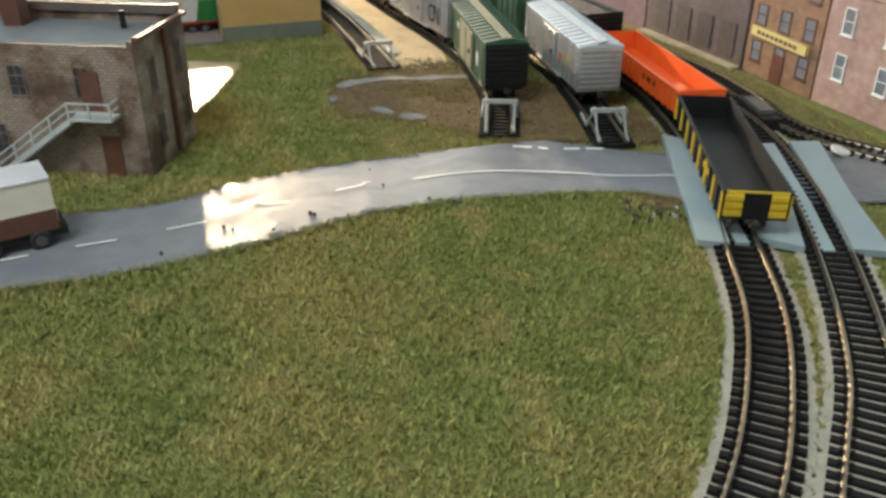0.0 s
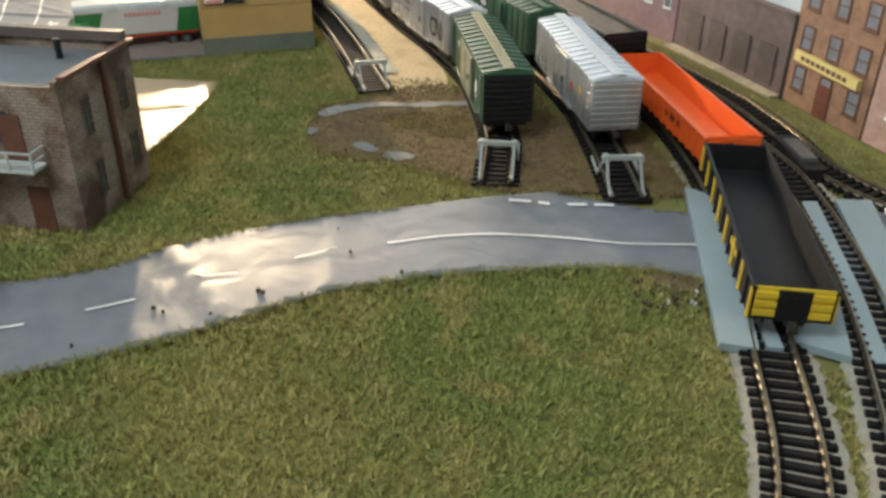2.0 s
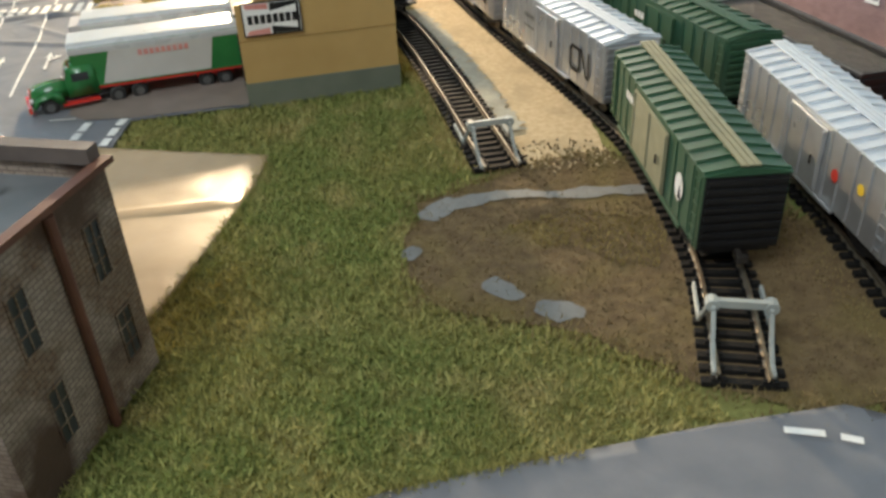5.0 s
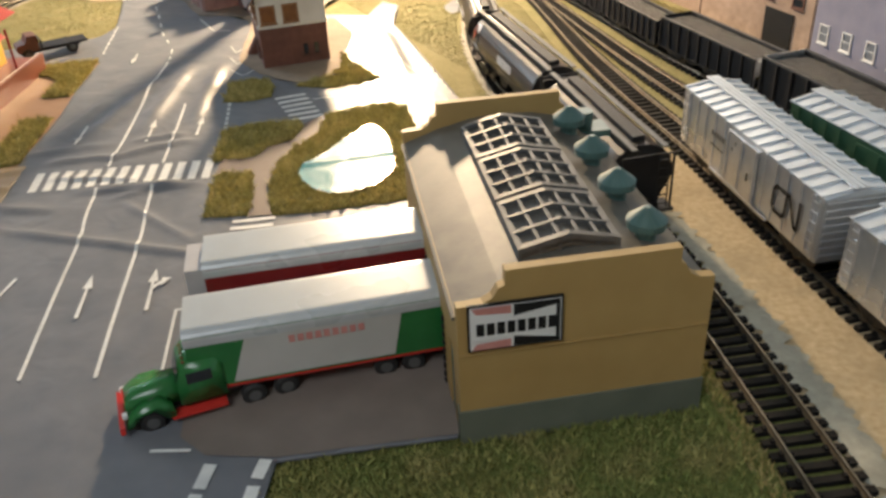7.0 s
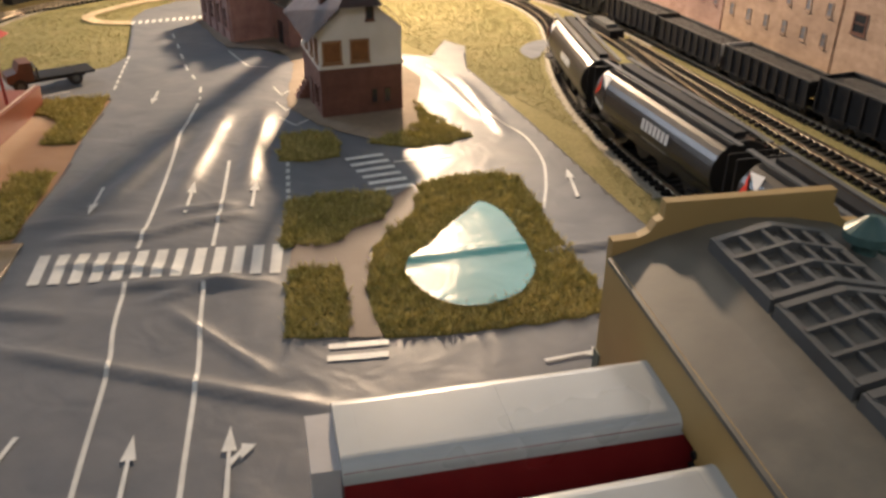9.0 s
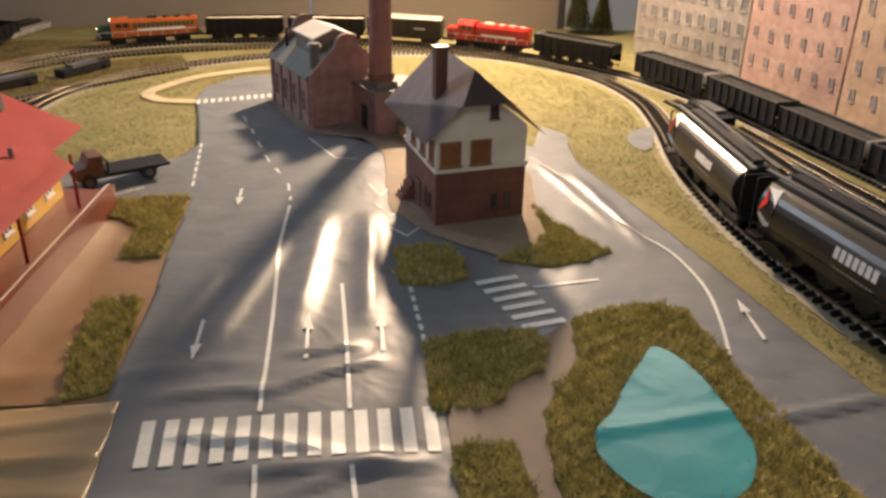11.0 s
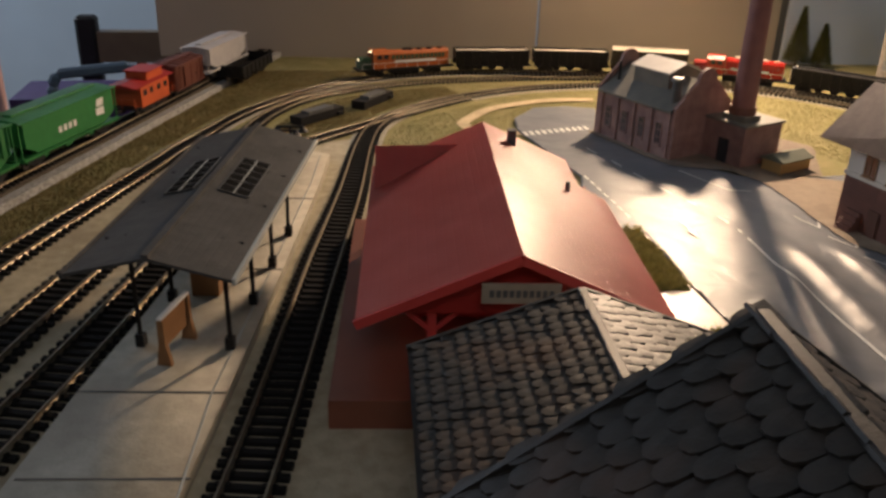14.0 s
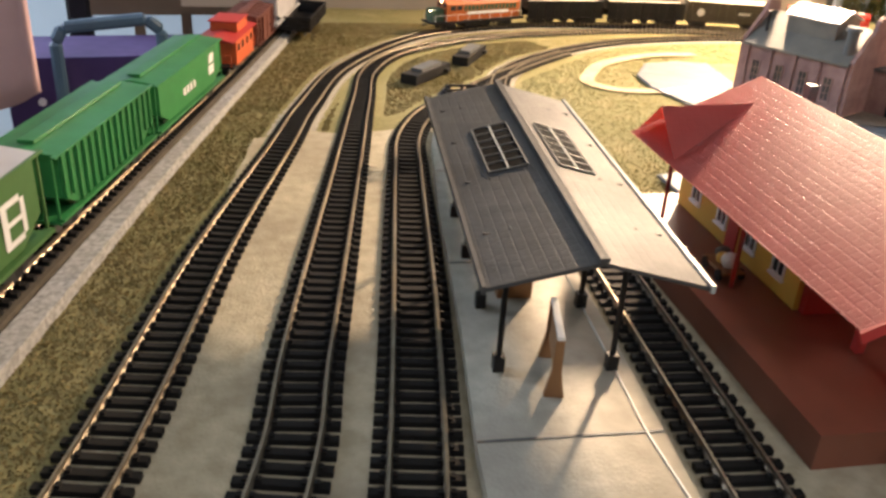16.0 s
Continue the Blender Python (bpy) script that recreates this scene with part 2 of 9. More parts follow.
TRUCKGREEN = material("truck_green_paint", (0.02, 0.14, 0.035), (0.03, 0.18, 0.05), 0.25, scale=80, bump=0.02)
MATTBLACK = material("matt_black_pane", (0.004, 0.004, 0.004), (0.009, 0.009, 0.009), 0.85, scale=120, bump=0.05, spec=0.04)
TYRE = material("rubber", (0.012, 0.012, 0.012), None, 0.7, scale=200, bump=0.1)
YELLOWPAINT = material("yellow_paint", (0.66, 0.46, 0.03), (0.74, 0.54, 0.05), 0.4, scale=120, bump=0.03)
# warm glow of the tower panes put into their colour; cab lamps share it
AMBER = material("amber_glow_and_lens", (0.15, 0.055, 0.022), (0.27, 0.10, 0.035), 0.22, scale=150, bump=0.03)



def tint_each(m, source, lo, hi):
    """Each piece or fibre a little darker or lighter."""
    nt = m.node_tree
    n, l = nt.nodes, nt.links
    p = n["Principled BSDF"]
    old_link = p.inputs["Base Color"].links[0].from_socket
    if source == "object":
        rnd = n.new("ShaderNodeObjectInfo").outputs["Random"]
    else:
        rnd = n.new("ShaderNodeNewGeometry").outputs["Random Per Island"]
    mr = n.new("ShaderNodeMapRange")
    mr.inputs["To Min"].default_value, mr.inputs["To Max"].default_value = lo, hi
    l.new(rnd, mr.inputs["Value"])
    mx = n.new("ShaderNodeMix")
    mx.data_type, mx.blend_type = "RGBA", "MULTIPLY"
    mx.inputs["Factor"].default_value = 1.0
    l.new(old_link, mx.inputs["A"])
    l.new(mr.outputs["Result"], mx.inputs["B"])
    l.new(mx.outputs["Result"], p.inputs["Base Color"])


def tiled(m, along, down, strength, depth=0.0004):
    """Moulded tile relief on a roof whose ridge runs along local y."""
    nt = m.node_tree
    n, l = nt.nodes, nt.links
    tc = n.new("ShaderNodeTexCoord")
    sep, comb = n.new("ShaderNodeSeparateXYZ"), n.new("ShaderNodeCombineXYZ")
    l.new(tc.outputs["Object"], sep.inputs[0])
    l.new(sep.outputs["Y"], comb.inputs["X"])
    l.new(sep.outputs["X"], comb.inputs["Y"])
    bt = n.new("ShaderNodeTexBrick")
    bt.inputs["Scale"].default_value = 1.0
    bt.inputs["Brick Width"].default_value, bt.inputs["Row Height"].default_value, bt.inputs["Mortar Size"].default_value = along, down, along * 0.09
    bt.inputs["Mortar Smooth"].default_value = 0.6
    bt.inputs["Color1"].default_value, bt.inputs["Color2"].default_value, bt.inputs["Mortar"].default_value = (1, 1, 1, 1), (0.7, 0.7, 0.7, 1), (0, 0, 0, 1)
    l.new(comb.outputs[0], bt.inputs["Vector"])
    b = n.new("ShaderNodeBump")
    b.inputs["Strength"].default_value, b.inputs["Distance"].default_value = strength, depth
    l.new(bt.outputs["Color"], b.inputs["Height"])
    p = n["Principled BSDF"]
    if p.inputs["Normal"].links:
        l.new(p.inputs["Normal"].links[0].from_socket, b.inputs["Normal"])
    l.new(b.outputs["Normal"], p.inputs["Normal"])
    return m


def turf(name, green, olive, straw, rough_bump, broad=9.0, lo_tint=0.72, hi_tint=1.32):
    """Grass whose colour drifts from green to olive to straw in patches."""
    m = bpy.data.materials.new(name)
    m.use_nodes = True
    nt = m.node_tree
    n, l = nt.nodes, nt.links
    p = n["Principled BSDF"]
    tc = n.new("ShaderNodeTexCoord")
    last = None
    for sc, lo, hi, col, off in ((broad, 0.42, 0.60, olive, 0.0), (broad * 4.2, 0.50, 0.72, straw, 3.7), (430.0, 0.40, 0.90, tuple(v * 1.5 for v in olive), 1.1)):
        mp = n.new("ShaderNodeMapping")
        mp.inputs["Location"].default_value = (off, off * 2, 0)
        l.new(tc.outputs["Object"], mp.inputs["Vector"])
        g = n.new("ShaderNodeTexNoise")
        g.inputs["Scale"].default_value, g.inputs["Detail"].default_value = sc, 4
        l.new(mp.outputs["Vector"], g.inputs["Vector"])
        r = n.new("ShaderNodeMapRange")
        r.inputs["From Min"].default_value, r.inputs["From Max"].default_value = lo, hi
        l.new(g.outputs["Fac"], r.inputs["Value"])
        mx = n.new("ShaderNodeMix")
        mx.data_type = "RGBA"
        l.new(r.outputs["Result"], mx.inputs["Factor"])
        if last is None:
            mx.inputs["A"].default_value = (*green, 1)
        else:
            l.new(last, mx.inputs["A"])
        mx.inputs["B"].default_value = (*col, 1)
        last = mx.outputs["Result"]
    l.new(last, p.inputs["Base Color"])
    p.inputs["Roughness"].default_value = 0.9
    p.inputs["Specular IOR Level"].default_value = 0.12
    if rough_bump:
        g = n.new("ShaderNodeTexNoise")
        g.inputs["Scale"].default_value, g.inputs["Detail"].default_value = 900.0, 3
        l.new(tc.outputs["Object"], g.inputs["Vector"])
        b = n.new("ShaderNodeBump")
        b.inputs["Strength"].default_value, b.inputs["Distance"].default_value = rough_bump, 0.001
        l.new(g.outputs["Fac"], b.inputs["Height"])
        l.new(b.outputs["Normal"], p.inputs["Normal"])
    else:
        tint_each(m, "island", lo_tint, hi_tint)
    return m


tint_each(SLATE, "object", 0.75, 1.3)
REDROOF = tiled(material("red_roof_plastic", (0.62, 0.135, 0.115), (0.70, 0.180, 0.155), 0.36, scale=60, bump=0.1, stain=(0.58, 0.11, 0.092)), 0.0042, 0.0040, 0.22)
SHELTERROOF = tiled(SHELTERROOF, 0.0040, 0.0036, 0.3)
tiled(ROOFBROWN, 0.0036, 0.0030, 0.15)
NEARTURF = turf("near_grass", (0.115, 0.150, 0.042), (0.165, 0.168, 0.056), (0.215, 0.192, 0.076), 0.8)
NEARBLADE = turf("near_grass_fibre", (0.186, 0.228, 0.068), (0.290, 0.262, 0.094), (0.390, 0.330, 0.140), 0.0)
# far grass: olive, with part of the lamp's warm cast put into its colour
FARTURF = turf("far_grass", (0.180, 0.165, 0.072), (0.222, 0.196, 0.092), (0.270, 0.235, 0.122), 0.02)
FARBLADE = turf("far_grass_fibre", (0.220, 0.202, 0.088), (0.280, 0.248, 0.115), (0.340, 0.298, 0.155), 0.0, 9.0, 0.85, 1.15)
ISLEBLADE = turf("island_fibre", (0.310, 0.280, 0.090), (0.440, 0.375, 0.145), (0.56, 0.47, 0.21), 0.0, 40.0)
STRAWBLADE = turf("straw_fibre", (0.30, 0.25, 0.09), (0.40, 0.32, 0.13), (0.50, 0.41, 0.20), 0.0, 30.0)
STRAWDIRT = turf("straw_tuft_fibre", (0.17, 0.135, 0.05), (0.24, 0.19, 0.07), (0.31, 0.25, 0.10), 0.0, 40.0)
DIRTBLADE = turf("dirt_fibre", (0.105, 0.075, 0.038), (0.16, 0.115, 0.058), (0.22, 0.17, 0.085), 0.0, 40.0)
DRYBLADE = turf("dry_fibre", (0.165, 0.135, 0.055), (0.215, 0.165, 0.075), (0.27, 0.21, 0.105), 0.0, 30.0, 0.85, 1.15)

# ---- builders ----
def box(bm, x0, x1, y0, y1, z0, z1, m=None):
    v = [bm.verts.new((x, y, z)) for z in (z0, z1) for y in (y0, y1) for x in (x0, x1)]
    for f in ((0, 2, 3, 1), (4, 5, 7, 6), (0, 1, 5, 4), (2, 6, 7, 3), (0, 4, 6, 2), (1, 3, 7, 5)):
        bm.faces.new([v[i] for i in f])
    if m is not None:
        bmesh.ops.transform(bm, matrix=m, verts=v)
    return v


def bar(bm, a, b, w, h=None):
    """A square bar from a to b."""
    a, b = Vector(a), Vector(b)
    d = b - a
    m = Matrix.Translation(a) @ d.to_track_quat("X", "Z").to_matrix().to_4x4()
    h = h or w
    return box(bm, 0, d.length, -w / 2, w / 2, -h / 2, h / 2, m)


def rod(bm, a, b, r, n=10, r2=None):
    a, b = Vector(a), Vector(b)
    d = b - a
    m = Matrix.Translation((a + b) / 2) @ d.to_track_quat("Z", "Y").to_matrix().to_4x4()
    return bmesh.ops.create_cone(bm, cap_ends=True, segments=n, radius1=r, radius2=r if r2 is None else r2, depth=d.length, matrix=m)["verts"]


def prism(bm, pts, a, b, axis="x"):
    """Extrudes a closed outline along an axis from a to b."""
    def at(p, s):
        return {"x": (s, p[0], p[1]), "y": (p[0], s, p[1]), "z": (p[0], p[1], s)}[axis]
    lo, hi = [bm.verts.new(at(p, a)) for p in pts], [bm.verts.new(at(p, b)) for p in pts]
    n = len(pts)
    bm.faces.new(lo), bm.faces.new(hi[::-1])
    for i in range(n):
        bm.faces.new((lo[i], hi[i], hi[(i + 1) % n], lo[(i + 1) % n]))
    return lo + hi


def mesh_of(bm, name, mat, bevel=0.0, smooth=False, segments=1):
    if bevel:
        edges = [e for e in bm.edges if len(e.link_faces) == 2 and e.calc_face_angle(0) > 0.5]
        bmesh.ops.bevel(bm, geom=edges, offset=bevel, segments=segments, affect="EDGES", clamp_overlap=True)
    bmesh.ops.recalc_face_normals(bm, faces=bm.faces)
    me = bpy.data.meshes.new(name)
    if smooth:
        for f in bm.faces:
            f.smooth = True
    bm.to_mesh(me)
    bm.free()
    me.materials.append(mat)
    return me


def part(name, bm, mat, parent=None, label="", bevel=0.0, smooth=False, segments=1):
    ob = new(name, mesh_of(bm, name, mat, bevel, smooth, segments))
    ob.parent = parent
    if label:
        tagged(ob, label)
    return ob


def thing(name, m, label, category, group="", kind=""):
    ob = new(name)
    ob.empty_display_size = 0.01
    ob.matrix_world = m
    return tagged(ob, label, category, group, kind)


def B():
    return bmesh.new()


def one_box(name, mat, parent, *dims, label="", bevel=0.0):
    bm = B()
    box(bm, *dims)
    return part(name, bm, mat, parent, label, bevel)


def spline(pts, step=0.004):
    """A smooth line through points, evenly sampled: places and headings."""
    p = [Vector((*q, 0)) for q in pts]
    p = [p[0] * 2 - p[1]] + p + [p[-1] * 2 - p[-2]]
    fine = []
    for i in range(1, len(p) - 2):
        for k in range(24):
            u = k / 24
            a, b, c, d = p[i - 1:i + 3]
            fine.append(0.5 * (2 * b + (c - a) * u + (2 * a - 5 * b + 4 * c - d) * u * u + (3 * b - a - 3 * c + d) * u ** 3))
    fine.append(p[-2])
    s = [0.0]
    for a, b in zip(fine, fine[1:]):
        s.append(s[-1] + (b - a).length)
    n = max(2, int(s[-1] / step))
    out, j = [], 0
    for k in range(n + 1):
        t = s[-1] * k / n
        while j < len(s) - 2 and s[j + 1] < t:
            j += 1
        u = (t - s[j]) / max(1e-9, s[j + 1] - s[j])
        out.append(fine[j].lerp(fine[j + 1], min(1, max(0, u))))
    return out


def headings(line):
    n = len(line)
    return [(line[min(n - 1, i + 1)] - line[max(0, i - 1)]).normalized() for i in range(n)]


def sheet(name, outline, z, mat, label="", category="", cell=0.0, height=None, kind="structure", parent=None, thick=0.0):
    """A flat or gently wrinkled sheet with the given outline."""
    bm = B()
    bm.faces.new([bm.verts.new((x, y, 0)) for x, y in outline])
    if cell:
        xs, ys = [p[0] for p in outline], [p[1] for p in outline]
        for ax, lo, hi in ((0, min(xs), max(xs)), (1, min(ys), max(ys))):
            k = lo + cell
            while k < hi:
                no = (1, 0, 0) if ax == 0 else (0, 1, 0)
                co = (k, 0, 0) if ax == 0 else (0, k, 0)
                bmesh.ops.bisect_plane(bm, geom=list(bm.verts) + list(bm.edges) + list(bm.faces), dist=1e-6, plane_co=co, plane_no=no)
                k += cell
    bmesh.ops.triangulate(bm, faces=[f for f in bm.faces if len(f.verts) > 4])
    bmesh.ops.recalc_face_normals(bm, faces=bm.faces)
    if bm.faces and sum(f.normal.z for f in bm.faces) < 0:
        bmesh.ops.reverse_faces(bm, faces=bm.faces)
    for v in bm.verts:
        v.co.z = z + (height(v.co.x, v.co.y) if height else 0)
    if thick:
        rim = [e for e in bm.edges if len(e.link_faces) == 1]
        ext = bmesh.ops.extrude_edge_only(bm, edges=rim)["geom"]
        for g in ext:
            if isinstance(g, bmesh.types.BMVert):
                g.co.z -= thick
    bm.normal_update()
    me = bpy.data.meshes.new(name)
    for f in bm.faces:
        f.smooth = abs(f.normal.z) > 0.5
    bm.to_mesh(me)
    bm.free()
    me.materials.append(mat)
    ob = new(name, me)
    ob.parent = parent
    return tagged(ob, label, category, "", kind) if category or label else ob


def inside(poly, x, y):
    hit = False
    for (x0, y0), (x1, y1) in zip(poly, poly[1:] + poly[:1]):
        if (y0 > y) != (y1 > y) and x < (x1 - x0) * (y - y0) / (y1 - y0) + x0:
            hit = not hit
    return hit


def wavy(poly, amp, step=0.008, seed=0):
    """The outline with an uneven edge."""
    out = []
    for i, (a, b) in enumerate(zip(poly, poly[1:] + poly[:1])):
        a, b = Vector(a), Vector(b)
        n = max(1, int((b - a).length / step))
        for k in range(n):
            p = a.lerp(b, k / n)
            d = noise.noise_vector((p.x * 90 + seed, p.y * 90, seed * 1.7)) + 0.6 * noise.noise_vector((p.x * 260, p.y * 260 + seed, 3.0))
            out.append((p.x + amp * d.x, p.y + amp * d.y))
    return out


# ---- room ----
def wall_mat(name, c, c2, scale=6):
    return material(name, c, c2, 0.8, scale=scale, bump=0.1, depth=0.002)


BEIGE = wall_mat("beige_panel", (0.40, 0.34, 0.27), (0.45, 0.385, 0.305))
PALEBLUE = wall_mat("pale_blue_wall", (0.50, 0.60, 0.66), (0.56, 0.66, 0.72))
PLAINWHITE = wall_mat("white_wall", (0.66, 0.64, 0.60), (0.72, 0.70, 0.66))
FLOORMAT = wall_mat("room_floor_wood", (0.20, 0.13, 0.08), (0.27, 0.18, 0.11), 12)


def slab(name, dims, mat, label, category):
    bm = B()
    box(bm, *dims)
    ob = part(name, bm, mat)
    return tagged(ob, label, category, kind="structure")


slab("floor", (-2.2, 1.6, -1.8, 3.6, -1.06, -1.0), FLOORMAT, "brown wooden floor of the room", "floor")
slab("ceiling", (-2.2, 1.6, -1.8, 3.6, 1.7, 1.76), PLAINWHITE, "plain white ceiling of the room", "ceiling")
slab("wall_south", (-2.2, 1.6, -1.86, -1.8, -1.0, 1.7), PLAINWHITE, "plain white wall behind the layout", "wall")
slab("wall_east", (1.1, 1.16, -1.8, 3.6, -1.0, 1.7), PALEBLUE, "pale blue plain wall beside the layout", "wall")
# north wall: a beige panel, a tall unseen opening added beside it for light
slab("wall_north", (-2.2, 0.14, 3.1, 3.16, -1.0, 1.7), PALEBLUE, "pale blue wall far behind the layout", "wall")
slab("wall_north_east", (0.85, 1.1, 2.42, 2.48, -1.0, 1.7), PLAINWHITE, "white wall beside the added north opening", "wall")
slab("wall_north_sill", (0.14, 0.85, 2.42, 2.48, -1.0, 0.50), PLAINWHITE, "white wall under the added north opening", "wall")
slab("wall_north_head", (0.14, 0.85, 2.42, 2.48, 1.06, 1.7), PLAINWHITE, "white wall above the added north opening", "wall")
slab("wall_recess", (0.14, 0.20, 2.48, 3.1, -1.0, 1.7), PLAINWHITE, "white return of the wall", "wall")
for nm, d in (("wall_west", (-2.26, -2.2, -1.8, 3.6, -1.0, 0.3)), ("wall_west_head", (-2.26, -2.2, -1.8, 3.6, 1.5, 1.7)),
              ("wall_west_pier", (-2.26, -2.2, -1.8, 0.8, 0.3, 1.5)), ("wall_west_end", (-2.26, -2.2, 2.4, 3.6, 0.3, 1.5))):
    slab(nm, d, PALEBLUE, "pale blue wall around the side window", "wall")

def rounded(poly, k=7):
    """The closed outline with its corners rounded."""
    out, n = [], len(poly)
    for i in range(n):
        a, b, c, d = (Vector(poly[(i + j) % n]) for j in (-1, 0, 1, 2))
        for s in range(k):
            u = s / k
            p = 0.5 * (2 * b + (c - a) * u + (2 * a - 5 * b + 4 * c - d) * u * u + (3 * b - a - 3 * c + d) * u ** 3)
            out.append((p.x, p.y))
    return out


# ---- table and ground ----
TABLE = [(-0.72, -0.30), (0.66, -0.30), (0.66, 1.93), (-0.497, 1.93), (-0.520, 1.80), (-0.556, 1.65), (-0.588, 1.52), (-0.625, 1.38), (-0.665, 1.22), (-0.699, 1.07), (-0.745, 0.86), (-0.745, 0.60)]
bm = B()
prism(bm, TABLE, -0.045, -0.0012, "z")
tagged(part("table_top", bm, material("plywood", (0.30, 0.21, 0.12), (0.38, 0.27, 0.16), 0.7, scale=30), bevel=0.001), "plywood layout table under the model railway", "table", kind="structure")
for x in (-0.46, 0.58):
    for y in (-0.25, 0.8, 1.85):
        tagged(one_box("table_leg", FLOORMAT, None, x, x + 0.05, y, y + 0.05, -1.0, -0.045), "square wooden leg under the layout table", "table leg", kind="structure")


def lumps(x, y):
    return 0.0003 * noise.noise((x * 60, y * 60, 0.3))


GROUND = TABLE
sheet("ground", GROUND, -0.0008, NEARTURF, "green and straw-coloured grass mat ground", "ground", 0.012, lumps)


FAR_LAWN = [(-0.722, 0.95), (-0.30, 0.95), (-0.20, 1.0), (0.14, 1.0), (0.22, 0.95), (0.235, 0.86), (0.40, 0.80), (0.60, 0.70), (0.66, 1.925), (-0.499, 1.925), (-0.522, 1.80), (-0.558, 1.65), (-0.590, 1.52), (-0.627, 1.38), (-0.667, 1.22), (-0.701, 1.07)]
sheet("grass", FAR_LAWN, -0.00035, FARTURF, "olive and straw-coloured grass mat over the far half", "grass", 0.012, lumps)


# creases of the glued paper: (x0, y0, x1, y1, width, height)
CREASES = [(-0.072, 1.045, -0.02, 0.995, 0.0032, 0.0006),
           (-0.14, 1.020, 0.01, 0.972, 0.005, 0.0008), (0.030, 1.077, 0.094, 1.089, 0.003, 0.0012), (0.10, 1.085, 0.165, 1.10, 0.004, 0.0009),
           (0.118, 0.490, 0.150, 0.412, 0.004, 0.0010), (0.203, 0.510, 0.199, 0.434, 0.003, 0.0009), (0.122, 0.492, 0.106, 0.402, 0.003, 0.0007),
           (0.05, 0.705, 0.122, 0.704, 0.003, 0.0008), (-0.105, 1.26, -0.128, 1.145, 0.010, 0.0012), (-0.085, 1.29, -0.090, 1.160, 0.011, 0.0013),
           (-0.058, 1.29, -0.056, 1.170, 0.009, 0.0012), (-0.135, 1.22, -0.150, 1.150, 0.008, 0.0009), (0.08, 1.36, 0.10, 1.24, 0.006, 0.0008),
           (0.06, 1.38, 0.088, 1.27, 0.004, 0.0006)]


# sharper folds, steep towards the front
STREET_FOLDS = [(-0.146, 1.1075, -0.088, 1.1125, 0.0055, 0.0022), (-0.100, 1.110, -0.044, 1.1355, 0.0060, 0.0026), (-0.094, 1.1385, -0.054, 1.1465, 0.0050, 0.0020), (-0.165, 1.124, -0.100, 1.136, 0.0055, 0.0015),
                (-0.135, 1.0835, -0.062, 1.0725, 0.0055, 0.0020), (-0.110, 1.063, -0.024, 1.0655, 0.0060, 0.0024), (-0.082, 1.048, -0.040, 1.0705, 0.0045, 0.0018), (-0.155, 1.0475, -0.108, 1.0375, 0.0055, 0.0018), (-0.222, 1.118, -0.176, 1.1285, 0.0040, 0.0014)]


def crumple(x, y):
    h = 0.0009 * noise.noise((x * 14, y * 9, 0.0)) + 0.00035 * noise.noise((x * 40, y * 40, 4.0))
    for x0, y0, x1, y1, w, a in CREASES:
        dx, dy = x1 - x0, y1 - y0
        u = max(0.0, min(1.0, ((x - x0) * dx + (y - y0) * dy) / (dx * dx + dy * dy)))
        d = math.hypot(x - x0 - u * dx, y - y0 - u * dy) / w
        if d < 3:
            h += 2.6 * a * math.exp(-d * d * 2.6) * min(1.0, 4 * u * (1 - u) + 0.35)
    for x0, y0, x1, y1, w, a in STREET_FOLDS:
        dx, dy = x1 - x0, y1 - y0
        n = math.hypot(dx, dy)
        u = ((x - x0) * dx + (y - y0) * dy) / (n * n)
        if -0.05 < u < 1.05:
            d = ((y - y0) * dx - (x - x0) * dy) / n / w + 0.5 * noise.noise((x * 60, y * 60, 8))
            if abs(d) < 3:
                h += a * math.exp(-(d * 2.4 if d < 0 else d) ** 2) * max(0.0, min(1.0, 5 * u * (1 - u)))
    return h + 0.0019


LOWER_ROAD = [(-0.45, 0.46), (-0.12, 0.462), (0.023, 0.470), (0.065, 0.470), (0.091, 0.477), (0.117, 0.492), (0.146, 0.500), (0.176, 0.509), (0.204, 0.512),
              (0.24, 0.515), (0.287, 0.518), (0.332, 0.519), (0.358, 0.503), (0.38, 0.488), (0.405, 0.477), (0.50, 0.468), (0.60, 0.44), (0.60, 0.36),
              (0.475, 0.385), (0.40, 0.402), (0.378, 0.411), (0.357, 0.426), (0.315, 0.434), (0.272, 0.438), (0.235, 0.438), (0.195, 0.433), (0.153, 0.418),
              (0.129, 0.409), (0.11, 0.404), (0.08, 0.396), (0.058, 0.392), (0.01, 0.389), (-0.12, 0.386), (-0.45, 0.38)]
